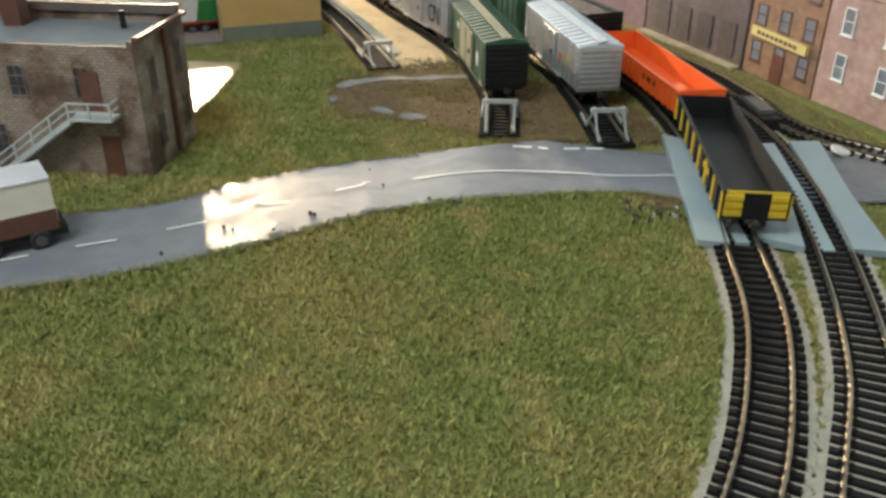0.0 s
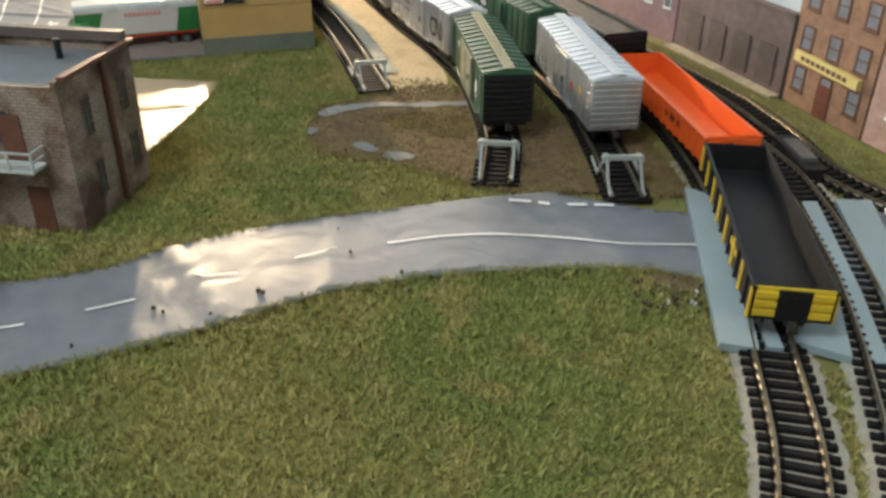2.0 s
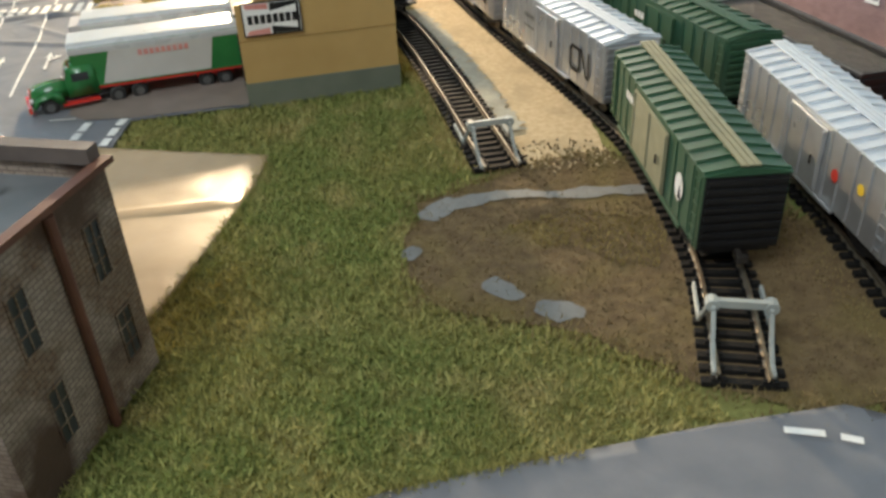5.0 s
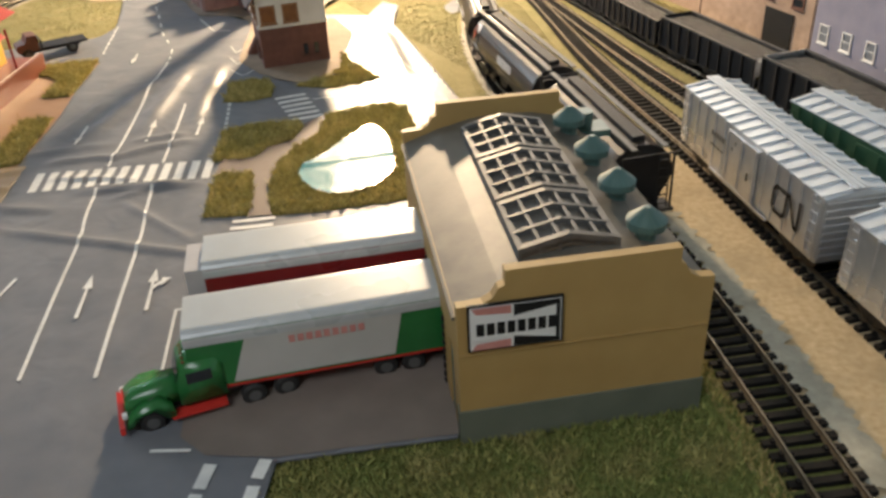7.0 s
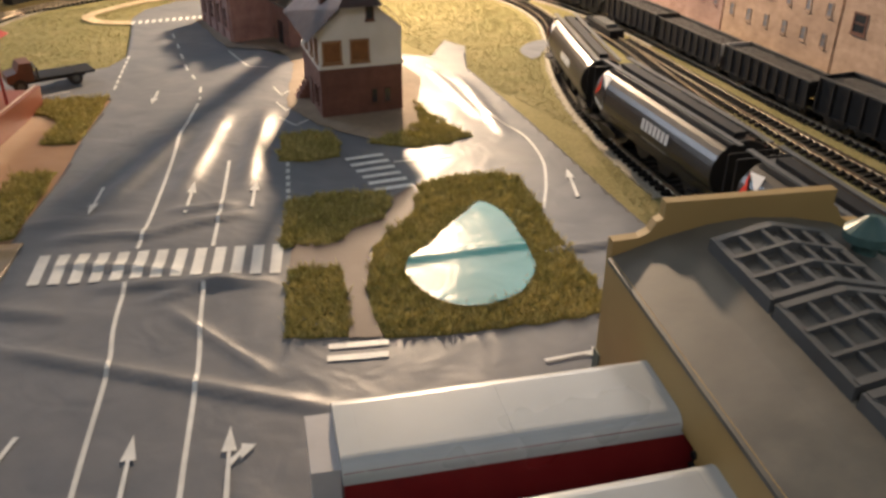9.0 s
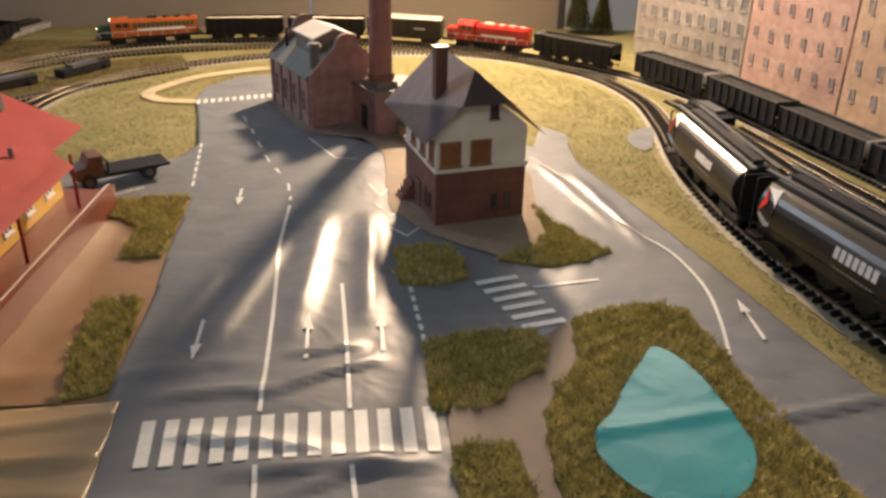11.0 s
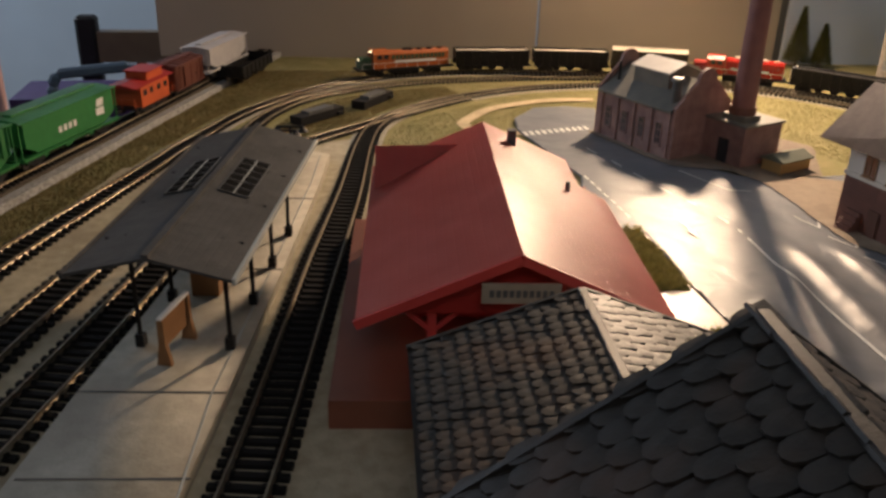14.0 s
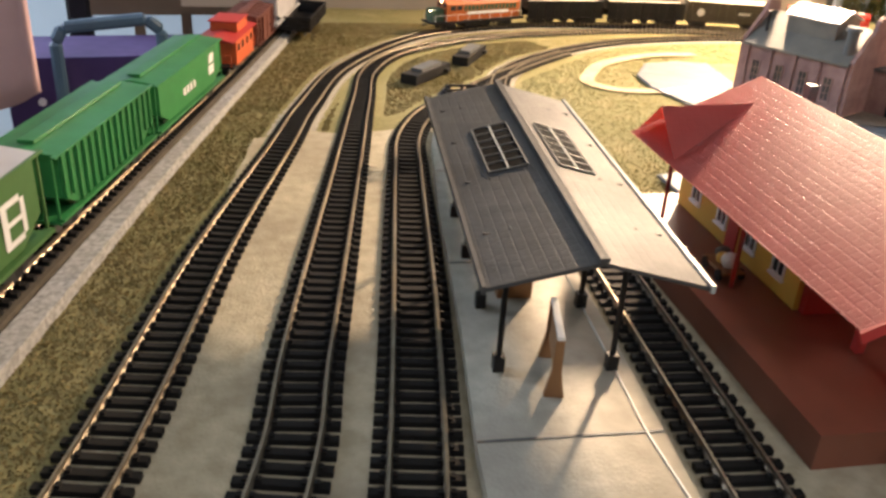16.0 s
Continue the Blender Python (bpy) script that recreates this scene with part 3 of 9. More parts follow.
CITY = [(-0.158, 1.637), (-0.19, 1.628), (-0.214, 1.59), (-0.217, 1.554), (-0.204, 1.50), (-0.188, 1.426), (-0.1951, 1.3976), (-0.2104, 1.3861), (-0.2464, 1.3796), (-0.300, 1.366), (-0.300, 1.316), (-0.2342, 1.316), (-0.205, 1.320), (-0.171, 1.320), (-0.168, 1.246), (-0.163, 1.20),
        (-0.161, 1.133), (-0.160, 1.108), (-0.158, 1.046), (-0.160, 0.95), (-0.165, 0.85), (-0.165, 0.62), (-0.16, 0.462), (0.0, 0.466), (0.0, 0.62), (0.002, 0.785), (0.0455, 0.785),
        (0.050, 0.822), (0.119, 0.8295), (0.135, 1.0), (0.175, 1.03), (0.160, 1.097), (0.145, 1.155), (0.135, 1.20), (0.122, 1.255), (0.105, 1.324), (0.088, 1.389), (0.092, 1.45),
        (0.075, 1.47), (0.061, 1.42), (0.02, 1.43), (-0.05, 1.42), (-0.10, 1.462), (-0.14, 1.55), (-0.128, 1.63)]
road_low = sheet("road", LOWER_ROAD, 0, PAPER, "grey printed paper road with creases and white lines", "road", 0.006, crumple, thick=0.001)
road_city = sheet("road", CITY, 0.0003, PAPER, "grey printed paper street, creased and glossy", "road", 0.0031, crumple, thick=0.001)

TAN_PAD = [(-0.05, 0.775), (0.005, 0.795), (0.134, 0.754), (0.128, 0.72), (0.122, 0.70), (0.109, 0.66), (0.095, 0.621), (0.07, 0.575), (0.05, 0.56), (-0.05, 0.60)]
sheet("pavement", TAN_PAD, 0.0009, TAN, "tan brown paper yard with a crease", "pavement", 0.004, crumple, thick=0.0030)
TAN_WALK = [(-0.232, 0.94), (-0.147, 0.945), (-0.1485, 1.046), (-0.1535, 1.106), (-0.228, 1.098)]
# folds of the tan paper: south end and north end of each line across it, and its height
FOLDS = [(1.083, 1.096, 0.0022), (1.064, 1.070, 0.0032), (1.048, 1.050, 0.0034), (1.030, 1.026, 0.0028), (1.011, 1.005, 0.0030), (0.990, 0.988, 0.0024), (0.968, 0.972, 0.0026)]
BROWN_WALK = [(-0.30, 1.1005), (-0.1405, 1.1085), (-0.145, 1.133), (-0.153, 1.20), (-0.158, 1.246), (-0.161, 1.322), (-0.226, 1.314), (-0.26, 1.30), (-0.30, 1.30)]


def waves(x, y):
    h = crumple(x, y) + 0.0004
    u = (x + 0.210) / 0.058
    for ya, yb, a in FOLDS:
        d = (y - ya - (yb - ya) * u - 0.0022 * noise.noise((x * 28, ya * 50, 0))) / 0.0052
        h += a * (0.75 + 0.5 * noise.noise((x * 22, ya * 90, 2))) * math.exp(-(d * 2.3 if d < 0 else d) ** 2) * max(0.0, min(1.0, (-0.147 - x) / 0.012))
    return h


sheet("pavement", TAN_WALK, 0.0006, TAN, "tan paper pavement, rippled across", "pavement", 0.0022, waves, thick=0.0006)
sheet("pavement", BROWN_WALK, -0.0003, BROWN, "smooth brown paper forecourt", "pavement", 0.006, crumple, thick=0.0006)
PLOT = [(0.010, 0.838), (0.022, 0.827), (0.050, 0.8235), (0.1195, 0.8305), (0.112, 0.965), (0.0, 0.93)]
sheet("pavement", PLOT, 0.0009, material("loading_ground", (0.17, 0.14, 0.12), (0.22, 0.185, 0.16), 0.6, scale=60), "brown-grey loading ground under the trailers", "pavement", 0.006, crumple)
TOWER_PATCH = wavy([(-0.046, 1.30), (-0.022, 1.262), (0.014, 1.235), (0.044, 1.249), (0.046, 1.30), (0.05, 1.36), (0.03, 1.41), (-0.04, 1.43), (-0.07, 1.45), (-0.05, 1.40)], 0.002, seed=4)
sheet("pavement", TOWER_PATCH, 0.0012, material("dusty_ground", (0.22, 0.165, 0.115), (0.30, 0.23, 0.16), 0.85, scale=180, bump=0.4), "dusty brown ground round the tower", "pavement", 0.008, crumple)
FACTORY_PATCH = wavy([(-0.155, 1.545), (-0.112, 1.452), (-0.05, 1.432), (0.0, 1.425), (0.03, 1.50), (-0.04, 1.61)], 0.002, seed=5)
sheet("pavement", FACTORY_PATCH, 0.0012, material("dark_dusty_ground", (0.17, 0.13, 0.10), (0.24, 0.19, 0.14), 0.85, scale=180, bump=0.4), "dusty ground under the brick factory", "pavement", 0.008, crumple)
STUB = wavy(rounded([(0.138, 1.440), (0.150, 1.463), (0.166, 1.470), (0.160, 1.442), (0.146, 1.414)]), 0.0012, seed=31)
sheet("pavement", STUB, 0.0009, PAPER, "small grey scrap of paper road beside the track", "pavement", 0.006, lumps)
LOOP_PATH = spline([(-0.205, 1.545), (-0.245, 1.550), (-0.263, 1.572), (-0.252, 1.60), (-0.225, 1.635), (-0.17, 1.665), (-0.12, 1.67)], 0.004)
YARD_PAD = [(-0.64, 0.90), (-0.595, 1.12), (-0.565, 1.25), (-0.53, 1.45), (-0.495, 1.462), (-0.478, 1.456), (-0.44, 1.462), (-0.39, 1.52), (-0.34, 1.53), (-0.328, 1.38), (-0.335, 1.30), (-0.30, 1.10), (-0.30, 0.90)]
sheet("pavement", wavy(YARD_PAD, 0.002, seed=2), 0.0004, YARD, "grey-tan worn concrete between the yard tracks", "pavement", 0.01, lumps)
SAND_BED = wavy([(0.245, 1.0), (0.254, 0.86), (0.262, 0.78), (0.270, 0.715), (0.290, 0.708), (0.315, 0.722), (0.318, 0.80), (0.302, 0.90), (0.284, 1.02), (0.262, 1.10), (0.235, 1.08)], 0.0035, seed=6)
sheet("ground_patch", SAND_BED, 0.0003, SAND, "pale sand bed between two sidings", "sand", 0.01, lumps)
DIRT_BED = wavy([(0.200, 0.66), (0.209, 0.686), (0.245, 0.703), (0.268, 0.716), (0.30, 0.725), (0.33, 0.70), (0.36, 0.65), (0.42, 0.60), (0.42, 0.50), (0.36, 0.515), (0.31, 0.525), (0.285, 0.545), (0.262, 0.572), (0.225, 0.590), (0.203, 0.605), (0.196, 0.63)], 0.004, seed=7)
sheet("ground_patch", DIRT_BED, 0.0007, DIRT, "bare brown dirt with sparse dry grass", "dirt", 0.008, lumps)

PUDDLE = material("grey_bare_patch", (0.120, 0.130, 0.130), (0.175, 0.183, 0.178), 0.7, scale=120, bump=0.1)
for i, pl in enumerate(([(0.208, 0.674), (0.216, 0.686), (0.25, 0.690), (0.29, 0.684), (0.316, 0.682), (0.316, 0.674), (0.28, 0.676), (0.25, 0.680), (0.225, 0.676), (0.214, 0.668)],
                        [(0.227, 0.608), (0.231, 0.617), (0.240, 0.604), (0.236, 0.598)], [(0.245, 0.590), (0.249, 0.599), (0.260, 0.590), (0.259, 0.582), (0.251, 0.584)],
                        [(0.196, 0.642), (0.199, 0.648), (0.204, 0.643), (0.200, 0.638)])):
    sheet("ground_patch", wavy(rounded(pl), 0.0030, 0.0015, seed=8 + i), 0.0012, PUDDLE, "grey bare patch showing through the dirt", "bare patch", 0.01, lumps)
sheet("ground_patch", wavy([(0.352, 0.418), (0.366, 0.424), (0.378, 0.412), (0.372, 0.400), (0.358, 0.404)], 0.003, 0.004, seed=15), 0.0017, DIRT, "dark torn patch at the road edge", "bare patch", 0.006, lumps)

# white markings
def strip(line, w, parent, name="road_line", gap=0.0006, taper=0.0):
    bm = B()
    hd = headings(line)
    prev = None
    for i, (p, h) in enumerate(zip(line, hd)):
        s = Vector((-h.y, h.x, 0)) * (w / 2)
        row = [bm.verts.new((q.x, q.y, crumple(q.x, q.y) + gap)) for q in (p - s, p + s)]
        if prev:
            bm.faces.new((prev[0], prev[1], row[1], row[0]))
        prev = row
    return part(name, bm, PAINT, parent)


def seg(a, b, w, parent, name="road_line", gap=0.0008):
    n = max(2, int(math.dist(a, b) / 0.003))
    return strip([Vector((a[0] + (b[0] - a[0]) * k / n, a[1] + (b[1] - a[1]) * k / n, 0)) for k in range(n + 1)], w, parent, name, gap)


strip(spline([(0.230, 0.475), (0.259, 0.476), (0.289, 0.473), (0.325, 0.463), (0.352, 0.452), (0.392, 0.442)], 0.003), 0.0016, road_low)
for a, b in (((-0.05, 0.408), (-0.03, 0.412)), ((-0.005, 0.417), (0.018, 0.421)), ((0.040, 0.426), (0.060, 0.429)), ((0.085, 0.436), (0.106, 0.442)), ((0.133, 0.457), (0.153, 0.457)), ((0.181, 0.467), (0.203, 0.473)), ((0.53, 0.418), (0.56, 0.408))):
    seg(a, b, 0.0017, road_low)
for a, b in (((0.306, 0.511), (0.318, 0.507)), ((0.322, 0.505), (0.328, 0.502)), ((0.338, 0.500), (0.349, 0.498)), ((0.353, 0.497), (0.364, 0.494))):
    seg(a, b, 0.003, road_low)
# the wide zebra crossing
for i in range(13):
    u = i / 12
    a = Vector((-0.135 + u * 0.107, 1.0655 + u * 0.006))
    seg((a.x, a.y), (a.x - 0.0035 + 0.002 * u, a.y + 0.0275), 0.0052, road_city, "crosswalk_stripe")
# the small zebra beside the island
for i in range(6):
    u = i / 5
    seg((-0.001 + 0.018 * u, 1.203 - 0.044 * u), (0.0215 + 0.017 * u, 1.2105 - 0.0445 * u), 0.0042, road_city, "crosswalk_stripe")
for y in (1.012, 1.004):
    seg((0.0, y), (0.024, y + 0.002), 0.0036, road_city, "crosswalk_stripe")
for i in range(11):
    u = i / 10
    seg((-0.211 + u * 0.058, 1.5335 + u * 0.020), (-0.2125 + u * 0.058, 1.545 + u * 0.020), 0.0032, road_city, "crosswalk_stripe")
# lane lines
strip(spline([(-0.108, 1.308), (-0.107, 1.252), (-0.101, 1.17), (-0.0968, 1.098)], 0.004), 0.0019, road_city, gap=0.0008)
strip(spline([(-0.070, 1.205), (-0.065, 1.15), (-0.061, 1.099)], 0.004), 0.0019, road_city, gap=0.0008)
strip(spline([(-0.0935, 1.064), (-0.0895, 1.03), (-0.0835, 1.0), (-0.0775, 0.945), (-0.0700, 0.88)], 0.004), 0.0019, road_city, gap=0.0008)
strip(spline([(-0.0585, 1.062), (-0.0550, 1.035), (-0.0498, 1.003), (-0.0435, 0.944), (-0.0360, 0.878)], 0.004), 0.0019, road_city, gap=0.0008)
for a, b in (((-0.167, 1.499), (-0.162, 1.484)), ((-0.155, 1.463), (-0.151, 1.450)), ((-0.146, 1.433), (-0.141, 1.418)), ((-0.136, 1.401), (-0.131, 1.387)), ((-0.125, 1.374), (-0.121, 1.364)), ((-0.113, 1.345), (-0.111, 1.332)), ((-0.109, 1.322), (-0.1085, 1.316))):
    seg(a, b, 0.0017, road_city)
for k in range(6):
    u0, u1 = k / 6, (k + 0.62) / 6
    seg((-0.035 + 0.006 * u0, 1.200 - 0.055 * u0), (-0.035 + 0.006 * u1, 1.200 - 0.055 * u1), 0.0022, road_city)
for k in range(7):
    u0, u1 = k / 7, (k + 0.7) / 7
    seg((-0.186 + 0.012 * u0, 1.426 - 0.089 * u0), (-0.186 + 0.012 * u1, 1.426 - 0.089 * u1), 0.0018, road_city)
seg((-0.205, 1.339), (-0.231, 1.320), 0.0012, road_city)
seg((0.028, 1.199), (0.064, 1.206), 0.0018, road_city)
strip(spline([(0.056, 1.395), (0.079, 1.339), (0.093, 1.276), (0.111, 1.240), (0.117, 1.200), (0.114, 1.166), (0.107, 1.132)], 0.004), 0.0017, road_city, gap=0.0008)
for a, b, c in (((-0.060, 1.345), (-0.052, 1.325), (-0.045, 1.342)), ((-0.054, 1.310), (-0.045, 1.292), (-0.038, 1.304)), ((-0.048, 1.278), (-0.036, 1.262), (-0.028, 1.274)), ((-0.108, 1.44), (-0.085, 1.395), (-0.07, 1.393))):
    seg(a, b, 0.0013, road_city)
    seg(b, c, 0.0013, road_city)
for a, b in (((0.0212, 0.798), (0.0228, 0.8075)), ((0.0232, 0.810), (0.0252, 0.822)), ((0.0400, 0.786), (0.0415, 0.796)), ((0.0420, 0.799), (0.0435, 0.8095)), ((0.0440, 0.813), (0.0460, 0.8225))):
    seg(a, b, 0.0050, road_city, gap=0.001)
seg((0.0, 0.831), (0.016, 0.830), 0.0016, road_city, gap=0.001)
seg((-0.0125, 0.926), (0.03, 0.930), 0.0014, road_city, gap=0.0016)
seg((-0.0120, 0.926), (-0.0070, 0.878), 0.0014, road_city, gap=0.0016)


def arrow(tail, tip, parent, turn=False):
    bm = B()
    t, p = Vector(tail), Vector(tip)
    d = (p - t).normalized()
    s = Vector((-d.y, d.x))
    q = p - d * 0.013
    z = lambda v: bm.verts.new((v.x, v.y, crumple(v.x, v.y) + 0.0011))
    bm.faces.new([z(t - s * 0.0010), z(t + s * 0.0010), z(q + s * 0.0007), z(q - s * 0.0007)])
    bm.faces.new([z(q - s * 0.0026), z(q + s * 0.0026), z(p)])
    if turn:
        c = t.lerp(p, 0.45)
        bm.faces.new([z(c), z(c + d * 0.004), z(c + d * 0.009 - s * 0.004), z(c + d * 0.006 - s * 0.004)])
        e = c + d * 0.0075 - s * 0.004
        bm.faces.new([z(e - d * 0.004), z(e - s * 0.005 + d * 0.003), z(e + d * 0.004)])
    return part("road_arrow", bm, PAINT, parent)


arrow((-0.133, 1.169), (-0.131, 1.134), road_city)
arrow((-0.142, 1.336), (-0.140, 1.308), road_city)
arrow((-0.082, 1.136), (-0.084, 1.173), road_city)
arrow((-0.048, 1.141), (-0.050, 1.175), road_city)
arrow((0.128, 1.145), (0.129, 1.183), road_city)
arrow((0.085, 0.998), (0.118, 1.006), road_city, True)
arrow((-0.0600, 0.9245), (-0.0640, 0.963), road_city)
arrow((-0.0270, 0.9275), (-0.0315, 0.966), road_city, True)
arrow((-0.1040, 0.964), (-0.1100, 0.925), road_city)

# ---- raised turf islands ----
ISLANDS = {
    "corner": [(-0.043, 1.244), (-0.025, 1.251), (-0.011, 1.247), (-0.005, 1.228), (-0.005, 1.209), (-0.022, 1.201), (-0.040, 1.203)],
    "west": [(-0.030, 1.147), (-0.012, 1.156), (0.022, 1.158), (0.027, 1.146), (0.022, 1.124), (0.007, 1.113), (-0.002, 1.097), (-0.028, 1.095)],
    "south": [(-0.022, 1.073), (-0.008, 1.077), (0.003, 1.074), (0.006, 1.055), (0.009, 1.030), (0.008, 1.018), (-0.019, 1.019)],
    "tower_side": [(0.041, 1.306), (0.055, 1.280), (0.070, 1.252), (0.079, 1.238), (0.060, 1.226), (0.040, 1.221), (0.013, 1.229), (0.03, 1.246), (0.046, 1.262)],
    "verge_a": [(-0.226, 1.314), (-0.20, 1.322), (-0.174, 1.325), (-0.170, 1.28), (-0.169, 1.237), (-0.191, 1.236), (-0.193, 1.275), (-0.205, 1.290), (-0.224, 1.292)],
    "verge_b": [(-0.190, 1.189), (-0.167, 1.193), (-0.164, 1.15), (-0.160, 1.113), (-0.177, 1.107), (-0.186, 1.142)],
    "verge_c": [(-0.178, 1.042), (-0.150, 1.046), (-0.150, 0.99), (-0.158, 0.95), (-0.180, 0.96)],
}
POND_ISLAND = [(0.042, 1.166), (0.063, 1.176), (0.088, 1.180), (0.101, 1.170), (0.107, 1.112), (0.114, 1.075), (0.123, 1.033), (0.089, 1.024), (0.045, 1.018), (0.022, 1.017), (0.014, 1.05), (0.016, 1.092), (0.026, 1.113), (0.037, 1.130)]
POND = [(0.073, 1.137), (0.062, 1.122), (0.053, 1.108), (0.043, 1.090), (0.033, 1.076), (0.034, 1.060), (0.047, 1.041), (0.064, 1.036), (0.082, 1.046), (0.092, 1.066), (0.092, 1.080), (0.089, 1.10), (0.086, 1.119), (0.080, 1.132)]
for nm, poly in ISLANDS.items():
    sheet("turf_island" if "verge" not in nm else "turf_verge", wavy(poly, 0.0016, 0.004, seed=len(nm)), 0.0052 if nm == "verge_c" else 0.0028, ISLAND, "olive flocked turf island glued on the paper street", "turf", 0.005, lambda x, y: 0.0008 * noise.noise((x * 300, y * 300, 0)), thick=0.003)
pond_turf = sheet("turf_island", wavy(POND_ISLAND, 0.0016, 0.004, seed=3), 0.0028, ISLAND, "olive flocked turf island round the pond", "turf", 0.005, lambda x, y: 0.0008 * noise.noise((x * 300, y * 300, 0)), thick=0.003)


def pond_height(x, y):
    d = abs((y - 1.0775) - (x - 0.033) * 0.2) / 0.003
    return 0.0012 * math.exp(-d * d) + 0.0006 * noise.noise((x * 30, y * 30, 2.0))


sheet("pond", wavy(rounded(POND, 4), 0.0005, 0.004, seed=1), 0.0050, WATER, "glossy turquoise paper pond with a crease across", "pond", 0.003, pond_height)
bm = B()
prev = None
for p, h in zip(LOOP_PATH, headings(LOOP_PATH)):
    s = Vector((-h.y, h.x, 0)) * 0.006
    row = [bm.verts.new((q.x, q.y, 0.0012)) for q in (p - s, p + s)]
    if prev:
        bm.faces.new((prev[0], prev[1], row[1], row[0]))
    prev = row
tagged(part("path", bm, SAND), "pale sandy footpath curving through the grass", "path", kind="structure")
WALK = wavy([(-0.022, 1.098), (-0.002, 1.098), (0.007, 1.113), (0.022, 1.124), (0.027, 1.15), (0.038, 1.163), (0.041, 1.15), (0.037, 1.13), (0.016, 1.092), (0.014, 1.05), (0.022, 1.017), (0.008, 1.017), (0.006, 1.05), (0.003, 1.075), (-0.022, 1.073)], 0.0006, seed=11)
sheet("path", WALK, 0.0013, material("brown_path_paper", (0.115, 0.082, 0.066), (0.155, 0.115, 0.092), 0.6, scale=60, spec=0.25), "brown printed footpath between the turf islands", "path", 0.006, crumple)

# ---- tracks ----
A_LOOP = [(-0.66, 0.86), (-0.62, 1.0), (-0.581, 1.142), (-0.5505, 1.288), (-0.514, 1.43), (-0.494, 1.51), (-0.455, 1.625), (-0.375, 1.735), (-0.27, 1.785), (-0.15, 1.797), (-0.02, 1.78), (0.10, 1.722), (0.19, 1.635), (0.245, 1.52), (0.278, 1.40),
          (0.312, 1.27), (0.348, 1.15), (0.384, 1.02), (0.414, 0.89), (0.435, 0.77), (0.447, 0.66), (0.449, 0.60), (0.441, 0.54), (0.430, 0.49), (0.416, 0.436), (0.400, 0.394), (0.3815, 0.351), (0.357, 0.29), (0.330, 0.243), (0.295, 0.195), (0.25, 0.15), (0.20, 0.12), (0.12, 0.095), (0.0, 0.085), (-0.15, 0.09)]
TRACKS = {
    "main": A_LOOP,
    "yard_b": [(-0.60, 0.86), (-0.565, 1.0), (-0.526, 1.135), (-0.513, 1.209), (-0.481, 1.38), (-0.4545, 1.524), (-0.438, 1.605), (-0.400, 1.672), (-0.33, 1.722), (-0.24, 1.752), (-0.12, 1.768), (-0.01, 1.753), (0.09, 1.70), (0.17, 1.62)],
    "yard_c": [(-0.545, 0.86), (-0.513, 1.0), (-0.4865, 1.129), (-0.469, 1.23), (-0.446, 1.378), (-0.433, 1.447), (-0.405, 1.505), (-0.352, 1.568), (-0.30, 1.625), (-0.25, 1.670)],
    "inner": [(-0.415, 0.86), (-0.40, 1.0), (-0.387, 1.103), (-0.373, 1.262), (-0.361, 1.385), (-0.352, 1.507), (-0.340, 1.572), (-0.312, 1.622), (-0.262, 1.670), (-0.18, 1.715), (-0.07, 1.735), (0.03, 1.727), (0.105, 1.690), (0.155, 1.63), (0.178, 1.55), (0.176, 1.47), (0.166, 1.38), (0.166, 1.30), (0.176, 1.215), (0.194, 1.131), (0.214, 1.03), (0.232, 0.94), (0.245, 0.83), (0.2545, 0.71)],
    "siding_one": [(0.304, 0.535), (0.325, 0.607), (0.333, 0.68), (0.334, 0.735), (0.325, 0.81), (0.309, 0.90), (0.297, 0.98), (0.284, 1.07), (0.265, 1.17), (0.250, 1.27), (0.238, 1.38), (0.228, 1.46), (0.206, 1.55)],
    "siding_two": [(0.375, 0.50), (0.389, 0.579), (0.397, 0.65), (0.397, 0.72), (0.390, 0.80), (0.373, 0.89), (0.350, 0.98), (0.325, 1.08), (0.298, 1.18), (0.275, 1.28), (0.255, 1.38), (0.236, 1.47)],
    "outer": [(0.30, 0.145), (0.333, 0.185), (0.365, 0.225), (0.390, 0.265), (0.4145, 0.312), (0.437, 0.36), (0.457, 0.41), (0.4775, 0.478), (0.487, 0.53), (0.486, 0.59), (0.476, 0.66), (0.455, 0.745), (0.425, 0.86)],
    "spur": [(0.60, 0.38), (0.56, 0.42), (0.525, 0.47), (0.513, 0.52), (0.519, 0.58), (0.519, 0.65), (0.505, 0.74), (0.478, 0.85), (0.455, 0.95)],
    "green_line": [(-0.72, 0.86), (-0.674, 1.07), (-0.640, 1.22), (-0.600, 1.38), (-0.563, 1.52), (-0.531, 1.65), (-0.495, 1.80), (-0.47, 1.90)],
}
LINES = {k: spline(v, 0.0017) for k, v in TRACKS.items()}
tie_bm = B()
CHAIRS = (-0.0106, -0.0067, 0.0067, 0.0106)


def sleeper_shape(bm, m=None):
    box(bm, -0.0016, 0.0016, -0.0145, 0.0145, 0, 0.0022, m)
    for y in CHAIRS:
        box(bm, -0.0010, 0.0010, y - 0.0008, y + 0.0008, 0.0022, 0.0033, m)


sleeper_shape(tie_bm)
TIE_MESH = mesh_of(tie_bm, "sleeper", TIE)
SINGLE = {"main": (0.15, 1.45), "yard_b": (1.05, 1.5), "yard_c": (1.05, 1.5), "inner": (1.02, 1.55), "siding_one": (0.5, 0.62), "siding_two": (0.45, 0.6), "outer": (0.1, 0.5)}
TRACK_ROOT = {}


